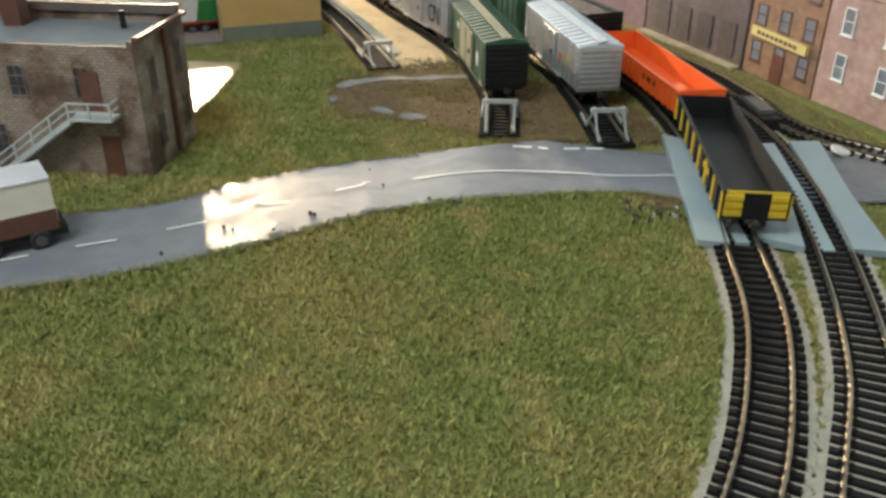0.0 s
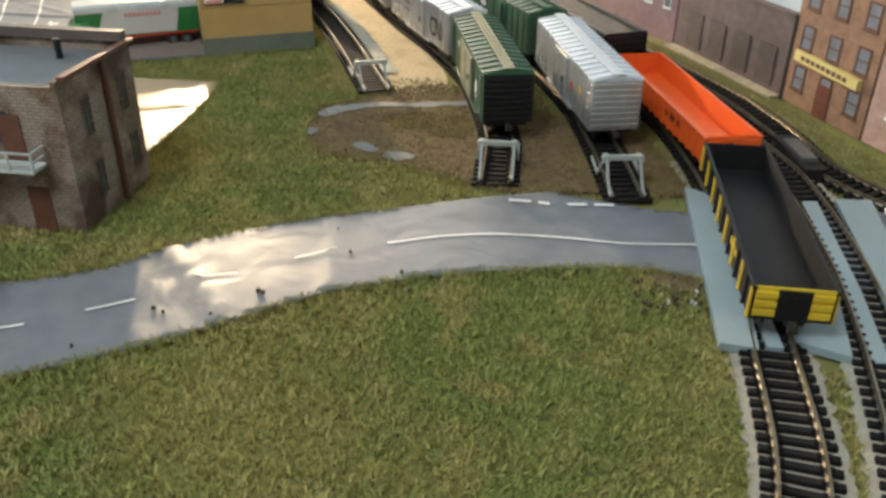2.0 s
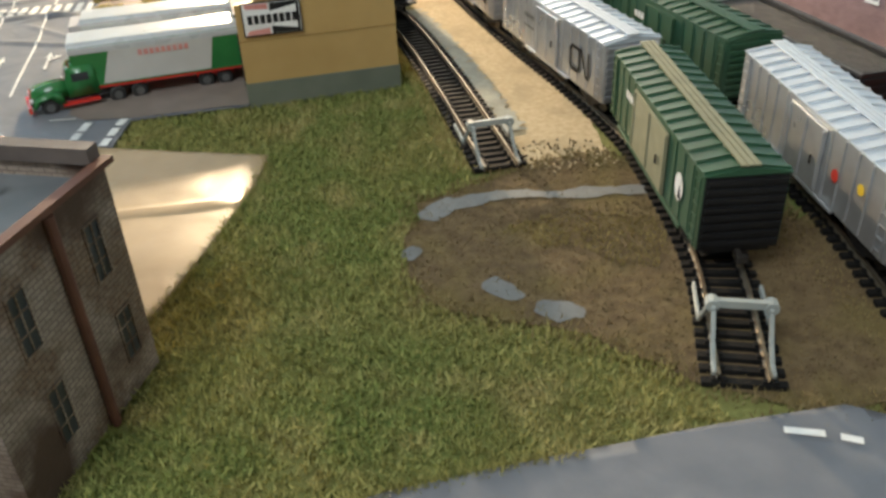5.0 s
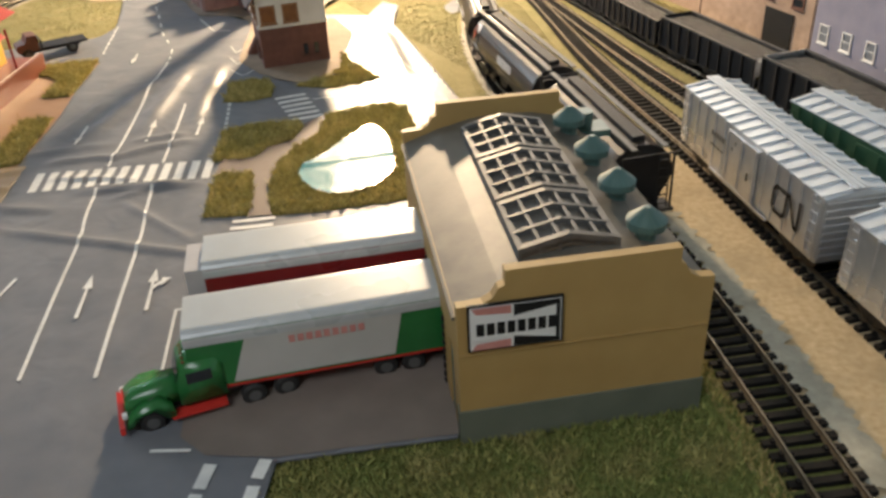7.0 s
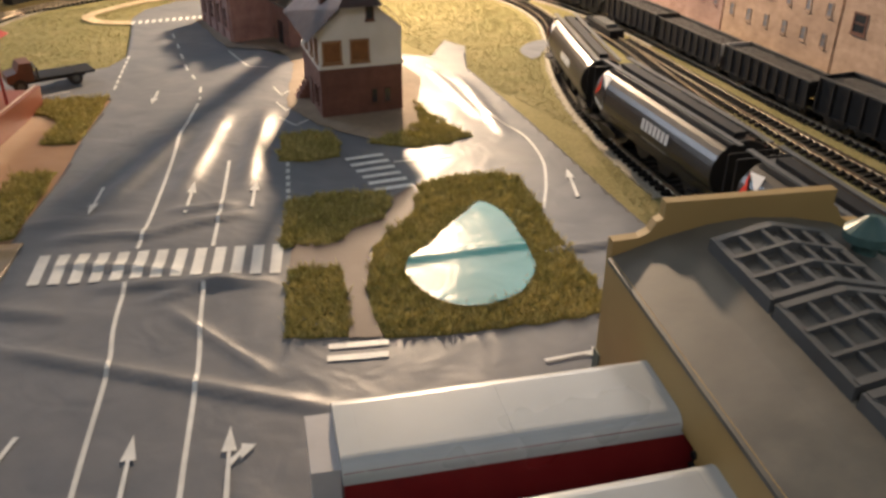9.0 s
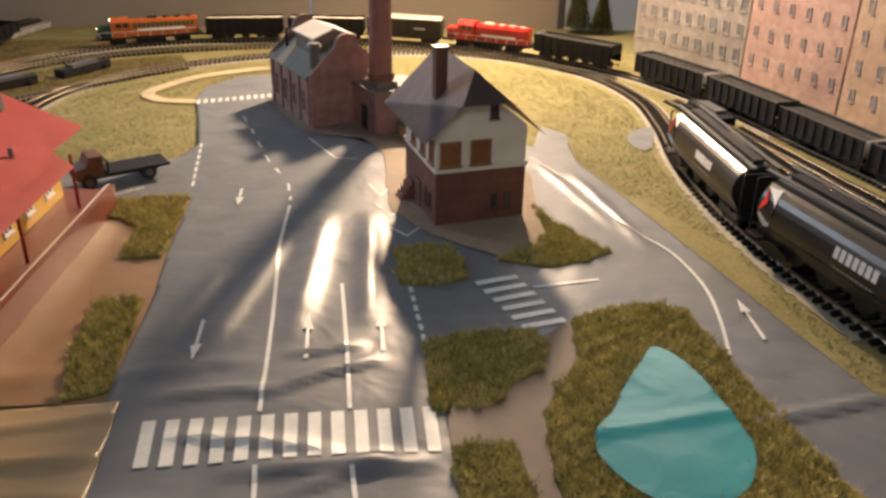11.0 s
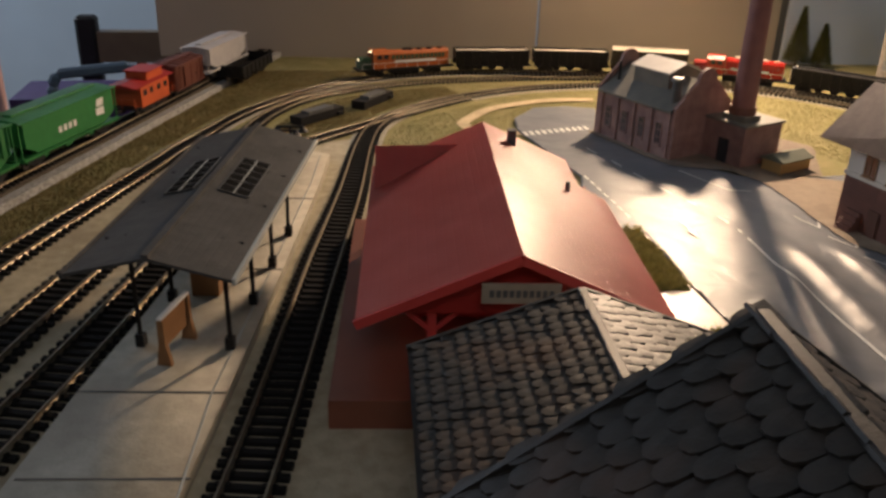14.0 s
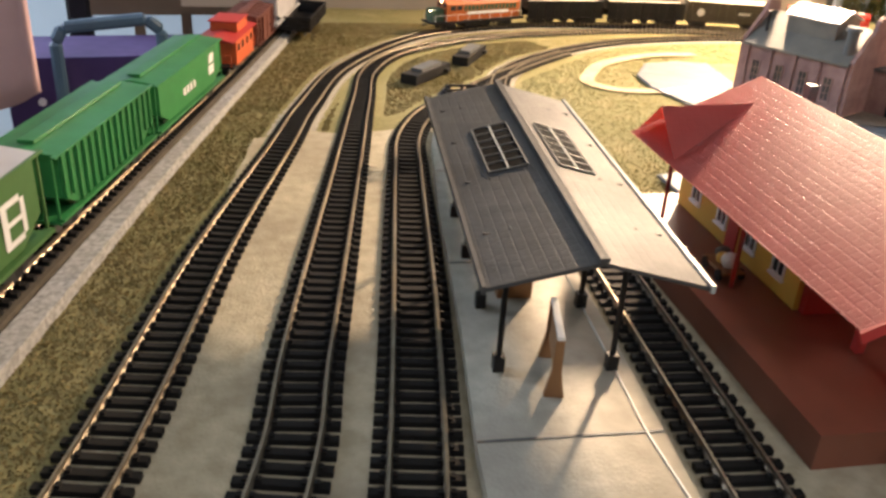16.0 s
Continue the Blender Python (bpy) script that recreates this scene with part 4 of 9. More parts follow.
def far_scale(p):
    """How much smaller the track and stock of the far loop are than those in front."""
    d = math.hypot(p.x + 0.25, p.y - 0.88)
    away = 1 - max(0.62, min(1.0, 1 - (d - 0.42) * 1.28))
    return 1 - away * max(0.0, min(1.0, (p.y - 1.0) / 0.35))


def lay(name, line, z0=0.0006):
    root = thing("railway_track", Matrix.Translation((line[0].x, line[0].y, z0)), "model railway track with metal rails on black sleepers", "railway track", "railway tracks", "structure")
    TRACK_ROOT[name] = root
    inv = Matrix.Translation((-line[0].x, -line[0].y, 0))
    hd = headings(line)
    for side in (-1, 1):
        bm = B()
        prev = None
        for p, h in zip(line, hd):
            s = Vector((-h.y, h.x, 0))
            k = far_scale(p)
            c = p + s * side * 0.00865 * k
            prof = [(-0.0011, 0.0020), (0.0011, 0.0020), (0.0004, 0.0030), (0.0005, 0.0046), (-0.0005, 0.0046), (-0.0004, 0.0030)]
            row = [bm.verts.new(inv @ Vector((c.x + s.x * u * k, c.y + s.y * u * k, w * k))) for u, w in prof]
            if prev:
                for i in range(6):
                    bm.faces.new((prev[i], prev[(i + 1) % 6], row[(i + 1) % 6], row[i]))
            prev = row
        part("rail", bm, RAIL, root)
    lo, hi = SINGLE.get(name, (9, -9))
    rest = B()
    ties = 0
    run, due = 0.0, 0.0
    for q, p, h in zip(line[:1] + line, line, hd):
        run += (p - q).length
        if run < due:
            continue
        k = far_scale(p)
        due = run + 0.0068 * k
        m = inv @ Matrix.Translation((p.x, p.y, 0)) @ Matrix.Rotation(math.atan2(h.y, h.x), 4, "Z") @ Matrix.Scale(k, 4)
        if lo < p.y < hi and not (name == "main" and (p.x < -0.52 and p.y < 1.05 or p.x > 0 and p.y > 0.62)) and ties < 150:
            ob = new("sleeper", TIE_MESH)
            ob.parent = root
            ob.matrix_basis = m
            ties += 1
        else:
            sleeper_shape(rest, m)
    if rest.verts:
        tagged(part("sleepers", rest, TIE, root), kind="stuff")
    return root


for nm, line in LINES.items():
    lay(nm, line, 0.0070 if nm == "green_line" else 0.0006)


def ribbon(name, line, off, w, z, mat, label, category, rough=0.0, t=0.0):
    bm = B()
    prev = None
    for i, (p, h) in enumerate(zip(line, headings(line))):
        s = Vector((-h.y, h.x, 0))
        j0, j1 = rough * noise.noise((i * 0.35, 1.0, off * 99)), rough * noise.noise((i * 0.35, 7.0, off * 99))
        k = far_scale(p)
        a, b = p + s * (off - w / 2 + j0) * k, p + s * (off + w / 2 + j1) * k
        row = [bm.verts.new((a.x, a.y, z - t)), bm.verts.new((a.x, a.y, z)), bm.verts.new((b.x, b.y, z)), bm.verts.new((b.x, b.y, z - t))]
        if prev:
            for k in range(3):
                bm.faces.new((prev[k], prev[k + 1], row[k + 1], row[k]))
        prev = row
    return tagged(part(name, bm, mat), label, category, kind="structure")


for nm in ("main", "outer"):
    south = [p for p in LINES[nm] if p.x > 0.0 and p.y < 0.55]
    ribbon("ballast", south, 0.0, 0.037, 0.0005 if nm == "main" else 0.0011, BALLAST, "pale glued ballast bed under the track", "ballast", 0.004, 0.001)
north = [p for p in LINES["inner"] if p.y > 1.5 or (p.x > 0 and p.y > 1.15)]
ribbon("ballast", north, 0.0, 0.040, 0.0004, BALLAST, "pale glued ballast bed under the track", "ballast", 0.004, 0.001)
north = [p for p in LINES["main"] if p.y > 1.45]
ribbon("ballast", north, 0.0, 0.040, 0.0003, BALLAST, "pale glued ballast bed under the track", "ballast", 0.004, 0.001)
ribbon("roadbed", LINES["green_line"], 0.0, 0.034, 0.0068, material("dark_roadbed", (0.07, 0.055, 0.04), (0.11, 0.09, 0.06), 0.9, scale=300), "dark raised roadbed under the outer line", "roadbed", 0.0, 0.008)
ribbon("edging", LINES["green_line"], -0.0245, 0.0115, 0.0055, STRIP, "pale glittering edging strip along the raised line", "edging", 0.0004, 0.006)

# ragged grey band beside the inner track, darker than the sand
GREYBAND = material("grey_band", (0.30, 0.30, 0.25), (0.42, 0.41, 0.34), 0.9, scale=260, bump=0.4, spec=0.2)
ribbon("ground_patch", [p for p in LINES["inner"] if p.x > 0.2 and 0.755 < p.y < 1.0], 0.0205, 0.012, 0.0017, GREYBAND, "grey band along the edge of the sand", "dust", 0.007)

# grey plates of the level crossing
crossing = thing("level_crossing", Matrix.Translation((0.43, 0.42, 0)), "grey-blue card plates of a level crossing between the rails", "level crossing", kind="structure")
for poly, za, zb in (([(0.413, 0.506), (0.359, 0.357), (0.374, 0.350), (0.407, 0.432), (0.424, 0.492)], 0.0015, 0.005),
                     ([(0.432, 0.50), (0.392, 0.352), (0.410, 0.337), (0.433, 0.383), (0.466, 0.482)], 0.005, 0.005),
                     ([(0.492, 0.475), (0.461, 0.395), (0.432, 0.330), (0.452, 0.322), (0.478, 0.392), (0.512, 0.470)], 0.005, 0.0025),
                     ([(0.422, 0.497), (0.379, 0.352), (0.386, 0.350), (0.428, 0.495)], 0.0035, 0.0035),
                     ([(0.473, 0.478), (0.440, 0.386), (0.418, 0.334), (0.425, 0.332), (0.448, 0.386), (0.482, 0.477)], 0.0035, 0.0035)):
    bm = B()
    top = [bm.verts.new((x - 0.43, y - 0.42, max(za, zb))) for x, y in poly]
    low = [bm.verts.new((x - 0.43, y - 0.42, 0.001)) for x, y in poly]
    bm.faces.new(top)
    for i in range(len(poly)):
        j = (i + 1) % len(poly)
        bm.faces.new((top[i], low[i], low[j], top[j]))
    part("plate", bm, PLATE, crossing)


# ---- grass fibres ----
def in_poly(poly, x, y):
    hit = np.zeros(len(x), bool)
    for (x0, y0), (x1, y1) in zip(poly, poly[1:] + poly[:1]):
        if y0 != y1:
            hit ^= ((y0 > y) != (y1 > y)) & (x < (x1 - x0) * (y - y0) / (y1 - y0) + x0)
    return hit


def rect(cx, cy, deg, x0, x1, y0, y1):
    c, s = math.cos(radians(deg)), math.sin(radians(deg))
    return [(cx + c * x - s * y, cy + s * x + c * y) for x, y in ((x0, y0), (x1, y0), (x1, y1), (x0, y1))]


BARE = [LOWER_ROAD, CITY, TAN_PAD, TAN_WALK, BROWN_WALK, YARD_PAD, SAND_BED, rect(0.0733, 0.5165, -19.5, -0.135, 0, 0, 0.076), rect(0.1205, 0.8275, 6.9, 0, 0.0945, 0, 0.16),
        rect(-0.0187, 1.2755, 15, 0, 0.0555, 0, 0.064), rect(-0.1075, 1.4655, 27, 0, 0.064, 0, 0.092), rect(-0.1075, 1.4655, 27, 0.036, 0.086, -0.066, 0.0)]
CROSSING_AREA = [(0.36, 0.345), (0.45, 0.32), (0.515, 0.475), (0.41, 0.51)]


def fibres(label, poly, per_mm2, height, mat, z=0.0, clear=0.0205, bare=BARE, seed=1, width=0.00055, lean=1.0, clump=0.0):
    """Many thin upright fibres over an outline, clear of the roads, buildings and tracks."""
    rng = np.random.default_rng(seed)
    xs, ys = [p[0] for p in poly], [p[1] for p in poly]
    n = int((max(xs) - min(xs)) * (max(ys) - min(ys)) * 1e6 * per_mm2)
    x, y = rng.uniform(min(xs), max(xs), n), rng.uniform(min(ys), max(ys), n)
    ok = in_poly(poly, x, y)
    for q in bare:
        ok &= ~in_poly(q, x, y)
    x, y = x[ok], y[ok]
    if clear:
        ok = np.ones(len(x), bool)
        for line in LINES.values():
            for p in line[::8]:
                ok &= (x - p.x) ** 2 + (y - p.y) ** 2 > clear ** 2
        x, y = x[ok], y[ok]
    n = len(x)
    a, d = rng.uniform(0, 2 * np.pi, n), rng.uniform(0, 2 * np.pi, n)
    h = height * rng.uniform(0.55, 1.25, n)
    if clump:
        waves = rng.uniform(250, 900, (10, 2)) * rng.choice((-1, 1), (10, 2))
        tuft = sum(np.sin(x * a0 + y * b0 + k) for k, (a0, b0) in enumerate(waves)) / 4.5
        h *= np.clip(1 + clump * tuft, 0.35, 1.9)
    out = h * lean * rng.uniform(0.0, 1.1, n)
    w = width * rng.uniform(0.6, 1.3, n)
    co = np.empty((n, 3, 3))
    co[:, 0] = np.stack([x - w * np.cos(a), y - w * np.sin(a), np.full(n, z)], 1)
    co[:, 1] = np.stack([x + w * np.cos(a), y + w * np.sin(a), np.full(n, z)], 1)
    co[:, 2] = np.stack([x + out * np.cos(d), y + out * np.sin(d), z + h], 1)
    me = bpy.data.meshes.new("grass_fibres")
    me.from_pydata(co.reshape(-1, 3).tolist(), [], np.arange(3 * n).reshape(-1, 3).tolist())
    me.materials.append(mat)
    return tagged(new("grass_fibres", me), label, "grass", kind="stuff")


fibres("short green and straw-coloured static grass on the front lawn", [(-0.12, 0.12), (0.33, 0.12), (0.46, 0.34), (0.36, 0.45), (-0.12, 0.42)], 0.95, 0.0027, NEARBLADE, bare=BARE + [CROSSING_AREA], clear=0.0185, seed=2, clump=0.5)
fibres("short green static grass round the sidings", [(-0.02, 0.46), (0.30, 0.50), (0.24, 0.70), (0.26, 0.80), (0.24, 0.95), (0.21, 0.99), (0.13, 0.99), (0.0, 0.82)], 0.95, 0.0026, NEARBLADE, bare=BARE + [DIRT_BED], clear=0.0165, seed=3, clump=0.5)
fibres("dry straw tufts in the middle of the dirt", wavy([(0.240, 0.648), (0.25, 0.660), (0.285, 0.664), (0.318, 0.650), (0.316, 0.625), (0.295, 0.612), (0.268, 0.632)], 0.009, 0.006, seed=41), 0.8, 0.0021, STRAWDIRT, bare=BARE, clear=0.016, seed=14)
fibres("short brown fibres on the bare dirt", DIRT_BED, 0.60, 0.0016, DIRTBLADE, bare=BARE, clear=0.016, seed=4)
fibres("straw-coloured grass beside the main line", [(0.36, 0.52), (0.42, 0.50), (0.45, 0.60), (0.42, 0.78), (0.36, 0.70)], 0.35, 0.0020, DRYBLADE, bare=BARE + [CROSSING_AREA], clear=0.0165, seed=5)
fibres("grass strip before the card buildings", [(0.46, 0.32), (0.57, 0.32), (0.555, 0.66), (0.50, 0.92), (0.43, 1.12), (0.37, 1.36), (0.26, 1.66), (0.22, 1.60), (0.30, 1.30), (0.38, 1.03), (0.47, 0.70)], 0.40, 0.0020, FARBLADE, bare=BARE + [CROSSING_AREA], clear=0.0165, seed=6)
fibres("olive grass inside the far curve", [(-0.36, 1.28), (-0.17, 1.33), (-0.2, 1.62), (-0.13, 1.64), (-0.03, 1.62), (0.05, 1.45), (0.15, 1.25), (0.16, 1.09), (0.20, 0.96), (0.23, 0.95), (0.20, 1.2), (0.30, 1.27), (0.20, 1.70), (-0.10, 1.80), (-0.30, 1.72), (-0.36, 1.55)], 0.50, 0.0006, FARBLADE, z=-0.0003, bare=BARE + [TOWER_PATCH, FACTORY_PATCH], clear=0.0185, seed=7)
fibres("brown-olive grass between the yard and the raised line", [(-0.69, 0.88), (-0.60, 0.88), (-0.50, 1.45), (-0.36, 1.55), (-0.25, 1.68), (-0.30, 1.80), (-0.488, 1.80), (-0.572, 1.45)], 1.10, 0.0011, DRYBLADE, z=-0.0004, clear=0.0175, seed=8)


def fringe(label, line, mat, height=0.0030, spread=0.0016, per_mm=9.0, z=0.0012, seed=20):
    """Blades hanging over an edge of the glued paper."""
    rng = np.random.default_rng(seed)
    tri = []
    for (x0, y0), (x1, y1) in zip(line, line[1:]):
        for u in rng.uniform(0, 1, max(1, int(math.dist((x0, y0), (x1, y1)) * 1000 * per_mm))):
            px, py = x0 + (x1 - x0) * u + rng.normal(0, spread), y0 + (y1 - y0) * u + rng.normal(0, spread)
            a, d, h = rng.uniform(0, 6.283), rng.uniform(0, 6.283), height * rng.uniform(0.4, 1.2)
            w, out = 0.0005 * rng.uniform(0.6, 1.3), h * rng.uniform(0.2, 1.2)
            tri += [(px - w * math.cos(a), py - w * math.sin(a), z - 0.001), (px + w * math.cos(a), py + w * math.sin(a), z - 0.001), (px + out * math.cos(d), py + out * math.sin(d), z + h)]
    me = bpy.data.meshes.new("grass_fringe")
    me.from_pydata(tri, [], [(k, k + 1, k + 2) for k in range(0, len(tri), 3)])
    me.materials.append(mat)
    return tagged(new("grass_fringe", me), label, "grass", kind="stuff")


fringe("grass blades along the front edge of the road", LOWER_ROAD[19:33], NEARBLADE)
fringe("grass blades along the back edge of the road", LOWER_ROAD[1:10], NEARBLADE, seed=21)
fringe("grass blades along the tan yard", TAN_PAD[2:9], NEARBLADE, seed=22)
fringe("grass blades round the foot of the warehouse", [(0.1205, 0.827), (0.2145, 0.8385)], NEARBLADE, seed=23)
fringe("dry blades round the edge of the dirt", DIRT_BED[::3], DRYBLADE, 0.0024, 0.004, 6.0, 0.0008, 24)
fibres("straw-coloured grass along the warehouse siding", [(0.228, 0.715), (0.250, 0.715), (0.242, 0.85), (0.228, 0.97), (0.205, 0.97), (0.222, 0.84)], 0.9, 0.0026, STRAWBLADE, clear=0.0140, seed=25)
for nm, poly in list(ISLANDS.items()) + [("pond", POND_ISLAND)]:
    fibres("olive fibres on the turf island", wavy(poly, 0.0030, 0.003, seed=3), 1.6, 0.0029, ISLEBLADE, z=0.0050 if nm == "verge_c" else 0.0026, clear=0.0, bare=[POND], seed=9, width=0.0004, clump=0.75)


# ---- rolling stock ----
def on_track(name, y, x_hint=None, z=0.0052, flip=False):
    """The pose on a track at the place nearest to a point."""
    line = LINES[name]
    hd = headings(line)
    i = min(range(len(line)), key=lambda k: abs(line[k].y - y) + (abs(line[k].x - x_hint) if x_hint is not None else 0))
    return Matrix.Translation((line[i].x, line[i].y, z)) @ Matrix.Rotation(math.atan2(hd[i].y, hd[i].x) + (math.pi if flip else 0), 4, "Z")


def along(name, start, dist, z=0.0052, flip=False):
    """The pose at a distance back along a track from a sample nearest to the point start."""
    line = LINES[name]
    hd = headings(line)
    i = min(range(len(line)), key=lambda k: (line[k] - Vector((*start, 0))).length)
    s = 0.0
    while s < dist and i > 0:
        s += (line[i] - line[i - 1]).length
        i -= 1
    return Matrix.Translation((line[i].x, line[i].y, z)) @ Matrix.Rotation(math.atan2(hd[i].y, hd[i].x) + (math.pi if flip else 0), 4, "Z")


WHEELMETAL = material("dark_wheel_metal", (0.05, 0.045, 0.04), (0.09, 0.08, 0.07), 0.4, metal=0.6, scale=200, bump=0.05)


def bogie(parent, x, mat=None):
    bm = B()
    for s in (-1, 1):
        prism(bm, [(x - 0.0125, 0.0055), (x - 0.0125, 0.0085), (x - 0.006, 0.0095), (x + 0.006, 0.0095), (x + 0.0125, 0.0085), (x + 0.0125, 0.0055), (x + 0.007, 0.0045), (x + 0.004, 0.0025), (x - 0.004, 0.0025), (x - 0.007, 0.0045)], s * 0.0125 - 0.0009, s * 0.0125 + 0.0009, "y")
        for dx in (-0.002, 0, 0.002):
            rod(bm, (x + dx, s * 0.0128, 0.003), (x + dx, s * 0.0128, 0.007), 0.0008, 6)
    box(bm, x - 0.003, x + 0.003, -0.012, 0.012, 0.006, 0.0105)
    b = part("bogie", bm, mat or BLACK, parent)
    for dx in (-0.009, 0.009):
        bm = B()
        rod(bm, (x + dx, -0.011, 0.0052), (x + dx, 0.011, 0.0052), 0.0009, 8)
        for s in (-1, 1):
            rod(bm, (x + dx, s * 0.0078, 0.0052), (x + dx, s * 0.0094, 0.0052), 0.0052, 16)
        part("wheelset", bm, WHEELMETAL, b)


def coupler(parent, x, s):
    bm = B()
    box(bm, min(x, x + s * 0.006), max(x, x + s * 0.006), -0.001, 0.001, 0.0085, 0.0105)
    box(bm, min(x + s * 0.005, x + s * 0.0075), max(x + s * 0.005, x + s * 0.0075), -0.0022, 0.0022, 0.008, 0.011)
    part("coupler", bm, WHEELMETAL, parent)


def running_gear(root, L, mat=None):
    bogie(root, -L / 2 + 0.022, mat)
    bogie(root, L / 2 - 0.022, mat)
    coupler(root, -L / 2, -1)
    coupler(root, L / 2, 1)


def ladder(root, x, y, z0, z1, mat, n=6, axis="x"):
    bm = B()
    for d in (-0.0028, 0.0028):
        if axis == "x":
            bar(bm, (x + d, y, z0), (x + d, y, z1), 0.0006)
        else:
            bar(bm, (x, y + d, z0), (x, y + d, z1), 0.0006)
    for i in range(n):
        z = z0 + (z1 - z0) * (i + 0.5) / n
        if axis == "x":
            bar(bm, (x - 0.0028, y, z), (x + 0.0028, y, z), 0.0006)
        else:
            bar(bm, (x, y - 0.0028, z), (x, y + 0.0028, z), 0.0006)
    part("ladder", bm, mat, root)


def boxcar(m, L, body, roof, label, door=None, door_span=0.03, end=None, marks=(), walk=None, ladder_mat=None, group="boxcars in the yard"):
    root = thing("boxcar", m, label, "boxcar", group)
    W, z0, z1 = 0.0165, 0.0105, 0.0435
    h = L / 2
    bm = B()
    box(bm, -h + 0.001, h - 0.001, -W, W, z0, z1)
    shell = part("body", bm, body, root, bevel=0.0003)
    one_box("underframe", BLACK, root, -h + 0.001, h - 0.001, -0.0135, 0.0135, 0.0085, z0 - 0.0001)
    for i in range(int(L / 0.011)):
        x = -h + 0.008 + i * 0.011
        if abs(x) > door_span / 2 + 0.002:
            for s in (-1, 1):
                one_box("side_rib", body, shell, x - 0.0005, x + 0.0005, min(s * W, s * (W + 0.0005)), max(s * W, s * (W + 0.0005)), z0 + 0.001, z1 - 0.001)
    for s in (-1, 1):
        bm = B()
        box(bm, min(s * (h - 0.001), s * h), max(s * (h - 0.001), s * h), -W + 0.0003, W - 0.0003, z0, z1 - 0.0004)
        panel = part("end_panel", bm, end or body, root, bevel=0.0003)
        for k in range(8):
            z = z0 + 0.0022 + k * 0.0039
            bm = B()
            prism(bm, [(min(s * h, s * (h + 0.0011)), z), (max(s * h, s * (h + 0.0011)), z), (max(s * h, s * (h + 0.0011)), z + 0.0019), (min(s * h, s * (h + 0.0011)), z + 0.0019)], -W + 0.001, W - 0.001, "y")
            part("end_rib", bm, end or body, panel, bevel=0.0003)
        rd = B()
        t = s * (W + 0.0005)
        box(rd, -door_span / 2, door_span / 2, min(t, t + s * 0.0009), max(t, t + s * 0.0009), z0 + 0.001, z1 - 0.0025)
        for x in (-door_span / 2 + 0.0012, 0, door_span / 2 - 0.0012):
            box(rd, x - 0.0006, x + 0.0006, min(t + s * 0.0009, t + s * 0.0015), max(t + s * 0.0009, t + s * 0.0015), z0 + 0.002, z1 - 0.0035)
        d = part("door", rd, door or body, root, bevel=0.0002)
        hb = B()
        rod(hb, (door_span * 0.3, t + s * 0.0016, z0 + 0.012), (door_span * 0.3, t + s * 0.0016, z0 + 0.016), 0.0005, 6)
        part("handle", hb, BLACK, d)
        rb = B()
        box(rb, -door_span, door_span, min(t, t + s * 0.0013), max(t, t + s * 0.0013), z0 - 0.0005, z0 + 0.0007)
        part("door_rail", rb, body, root)
        ladder(root, h - 0.0055, s * (W + 0.0009), z0 + 0.001, z1 - 0.001, ladder_mat or body)
        ladder(root, -h + 0.0055, s * (W + 0.0009), z0 + 0.001, z1 - 0.001, ladder_mat or body)
    bm = B()
    prism(bm, [(-W - 0.0006, z1), (-W - 0.0006, z1 + 0.0006), (0, z1 + 0.0034), (W + 0.0006, z1 + 0.0006), (W + 0.0006, z1)], -h - 0.0004, h + 0.0004, "x")
    n = int(L / 0.0095)
    for i in range(n + 1):
        x = -h + 0.002 + i * (L - 0.004) / n
        for s in (-1, 1):
            v = [(x - 0.0007, s * (W + 0.0004), z1 + 0.0007), (x + 0.0007, s * (W + 0.0004), z1 + 0.0007), (x + 0.0007, s * 0.003, z1 + 0.0030), (x - 0.0007, s * 0.003, z1 + 0.0030)]
            lo = [bm.verts.new(p) for p in v]
            hi = [bm.verts.new((p[0], p[1], p[2] + 0.0009)) for p in v]
            bm.faces.new(hi)
            for k in range(4):
                bm.faces.new((lo[k], lo[(k + 1) % 4], hi[(k + 1) % 4], hi[k]))
    part("roof", bm, roof, root)
    bm = B()
    for y in (-0.0027, 0, 0.0027):
        box(bm, -h - 0.001, h + 0.001, y - 0.0011, y + 0.0011, z1 + 0.0042, z1 + 0.0049)
    for i in range(10):
        x = -h + 0.004 + i * (L - 0.008) / 9
        box(bm, x - 0.0006, x + 0.0006, -0.0035, 0.0035, z1 + 0.003, z1 + 0.0042)
    part("roofwalk", bm, walk or roof, root)
    bm = B()
    rod(bm, (-h - 0.002, 0.004, z1 - 0.014), (-h - 0.002, 0.004, z1 - 0.0134), 0.0035, 12)
    rod(bm, (-h - 0.0015, 0.004, z1 - 0.03), (-h - 0.0015, 0.004, z1 - 0.013), 0.0004, 6)
    part("brake_wheel", bm, ladder_mat or body, root)
    for kind, x, z, s, mat in marks:
        bm = B()
        y = s * (W + 0.00075)
        for poly in kind:
            bm.faces.new([bm.verts.new((x + (-s) * u, y, z + v)) for u, v in poly])
        part("marking", bm, mat, root)
    running_gear(root, L)
    return root


def bars(n, w, h, gap):
    return [[(i * (w + gap), 0), (i * (w + gap) + w, 0), (i * (w + gap) + w, h), (i * (w + gap), h)] for i in range(n)]


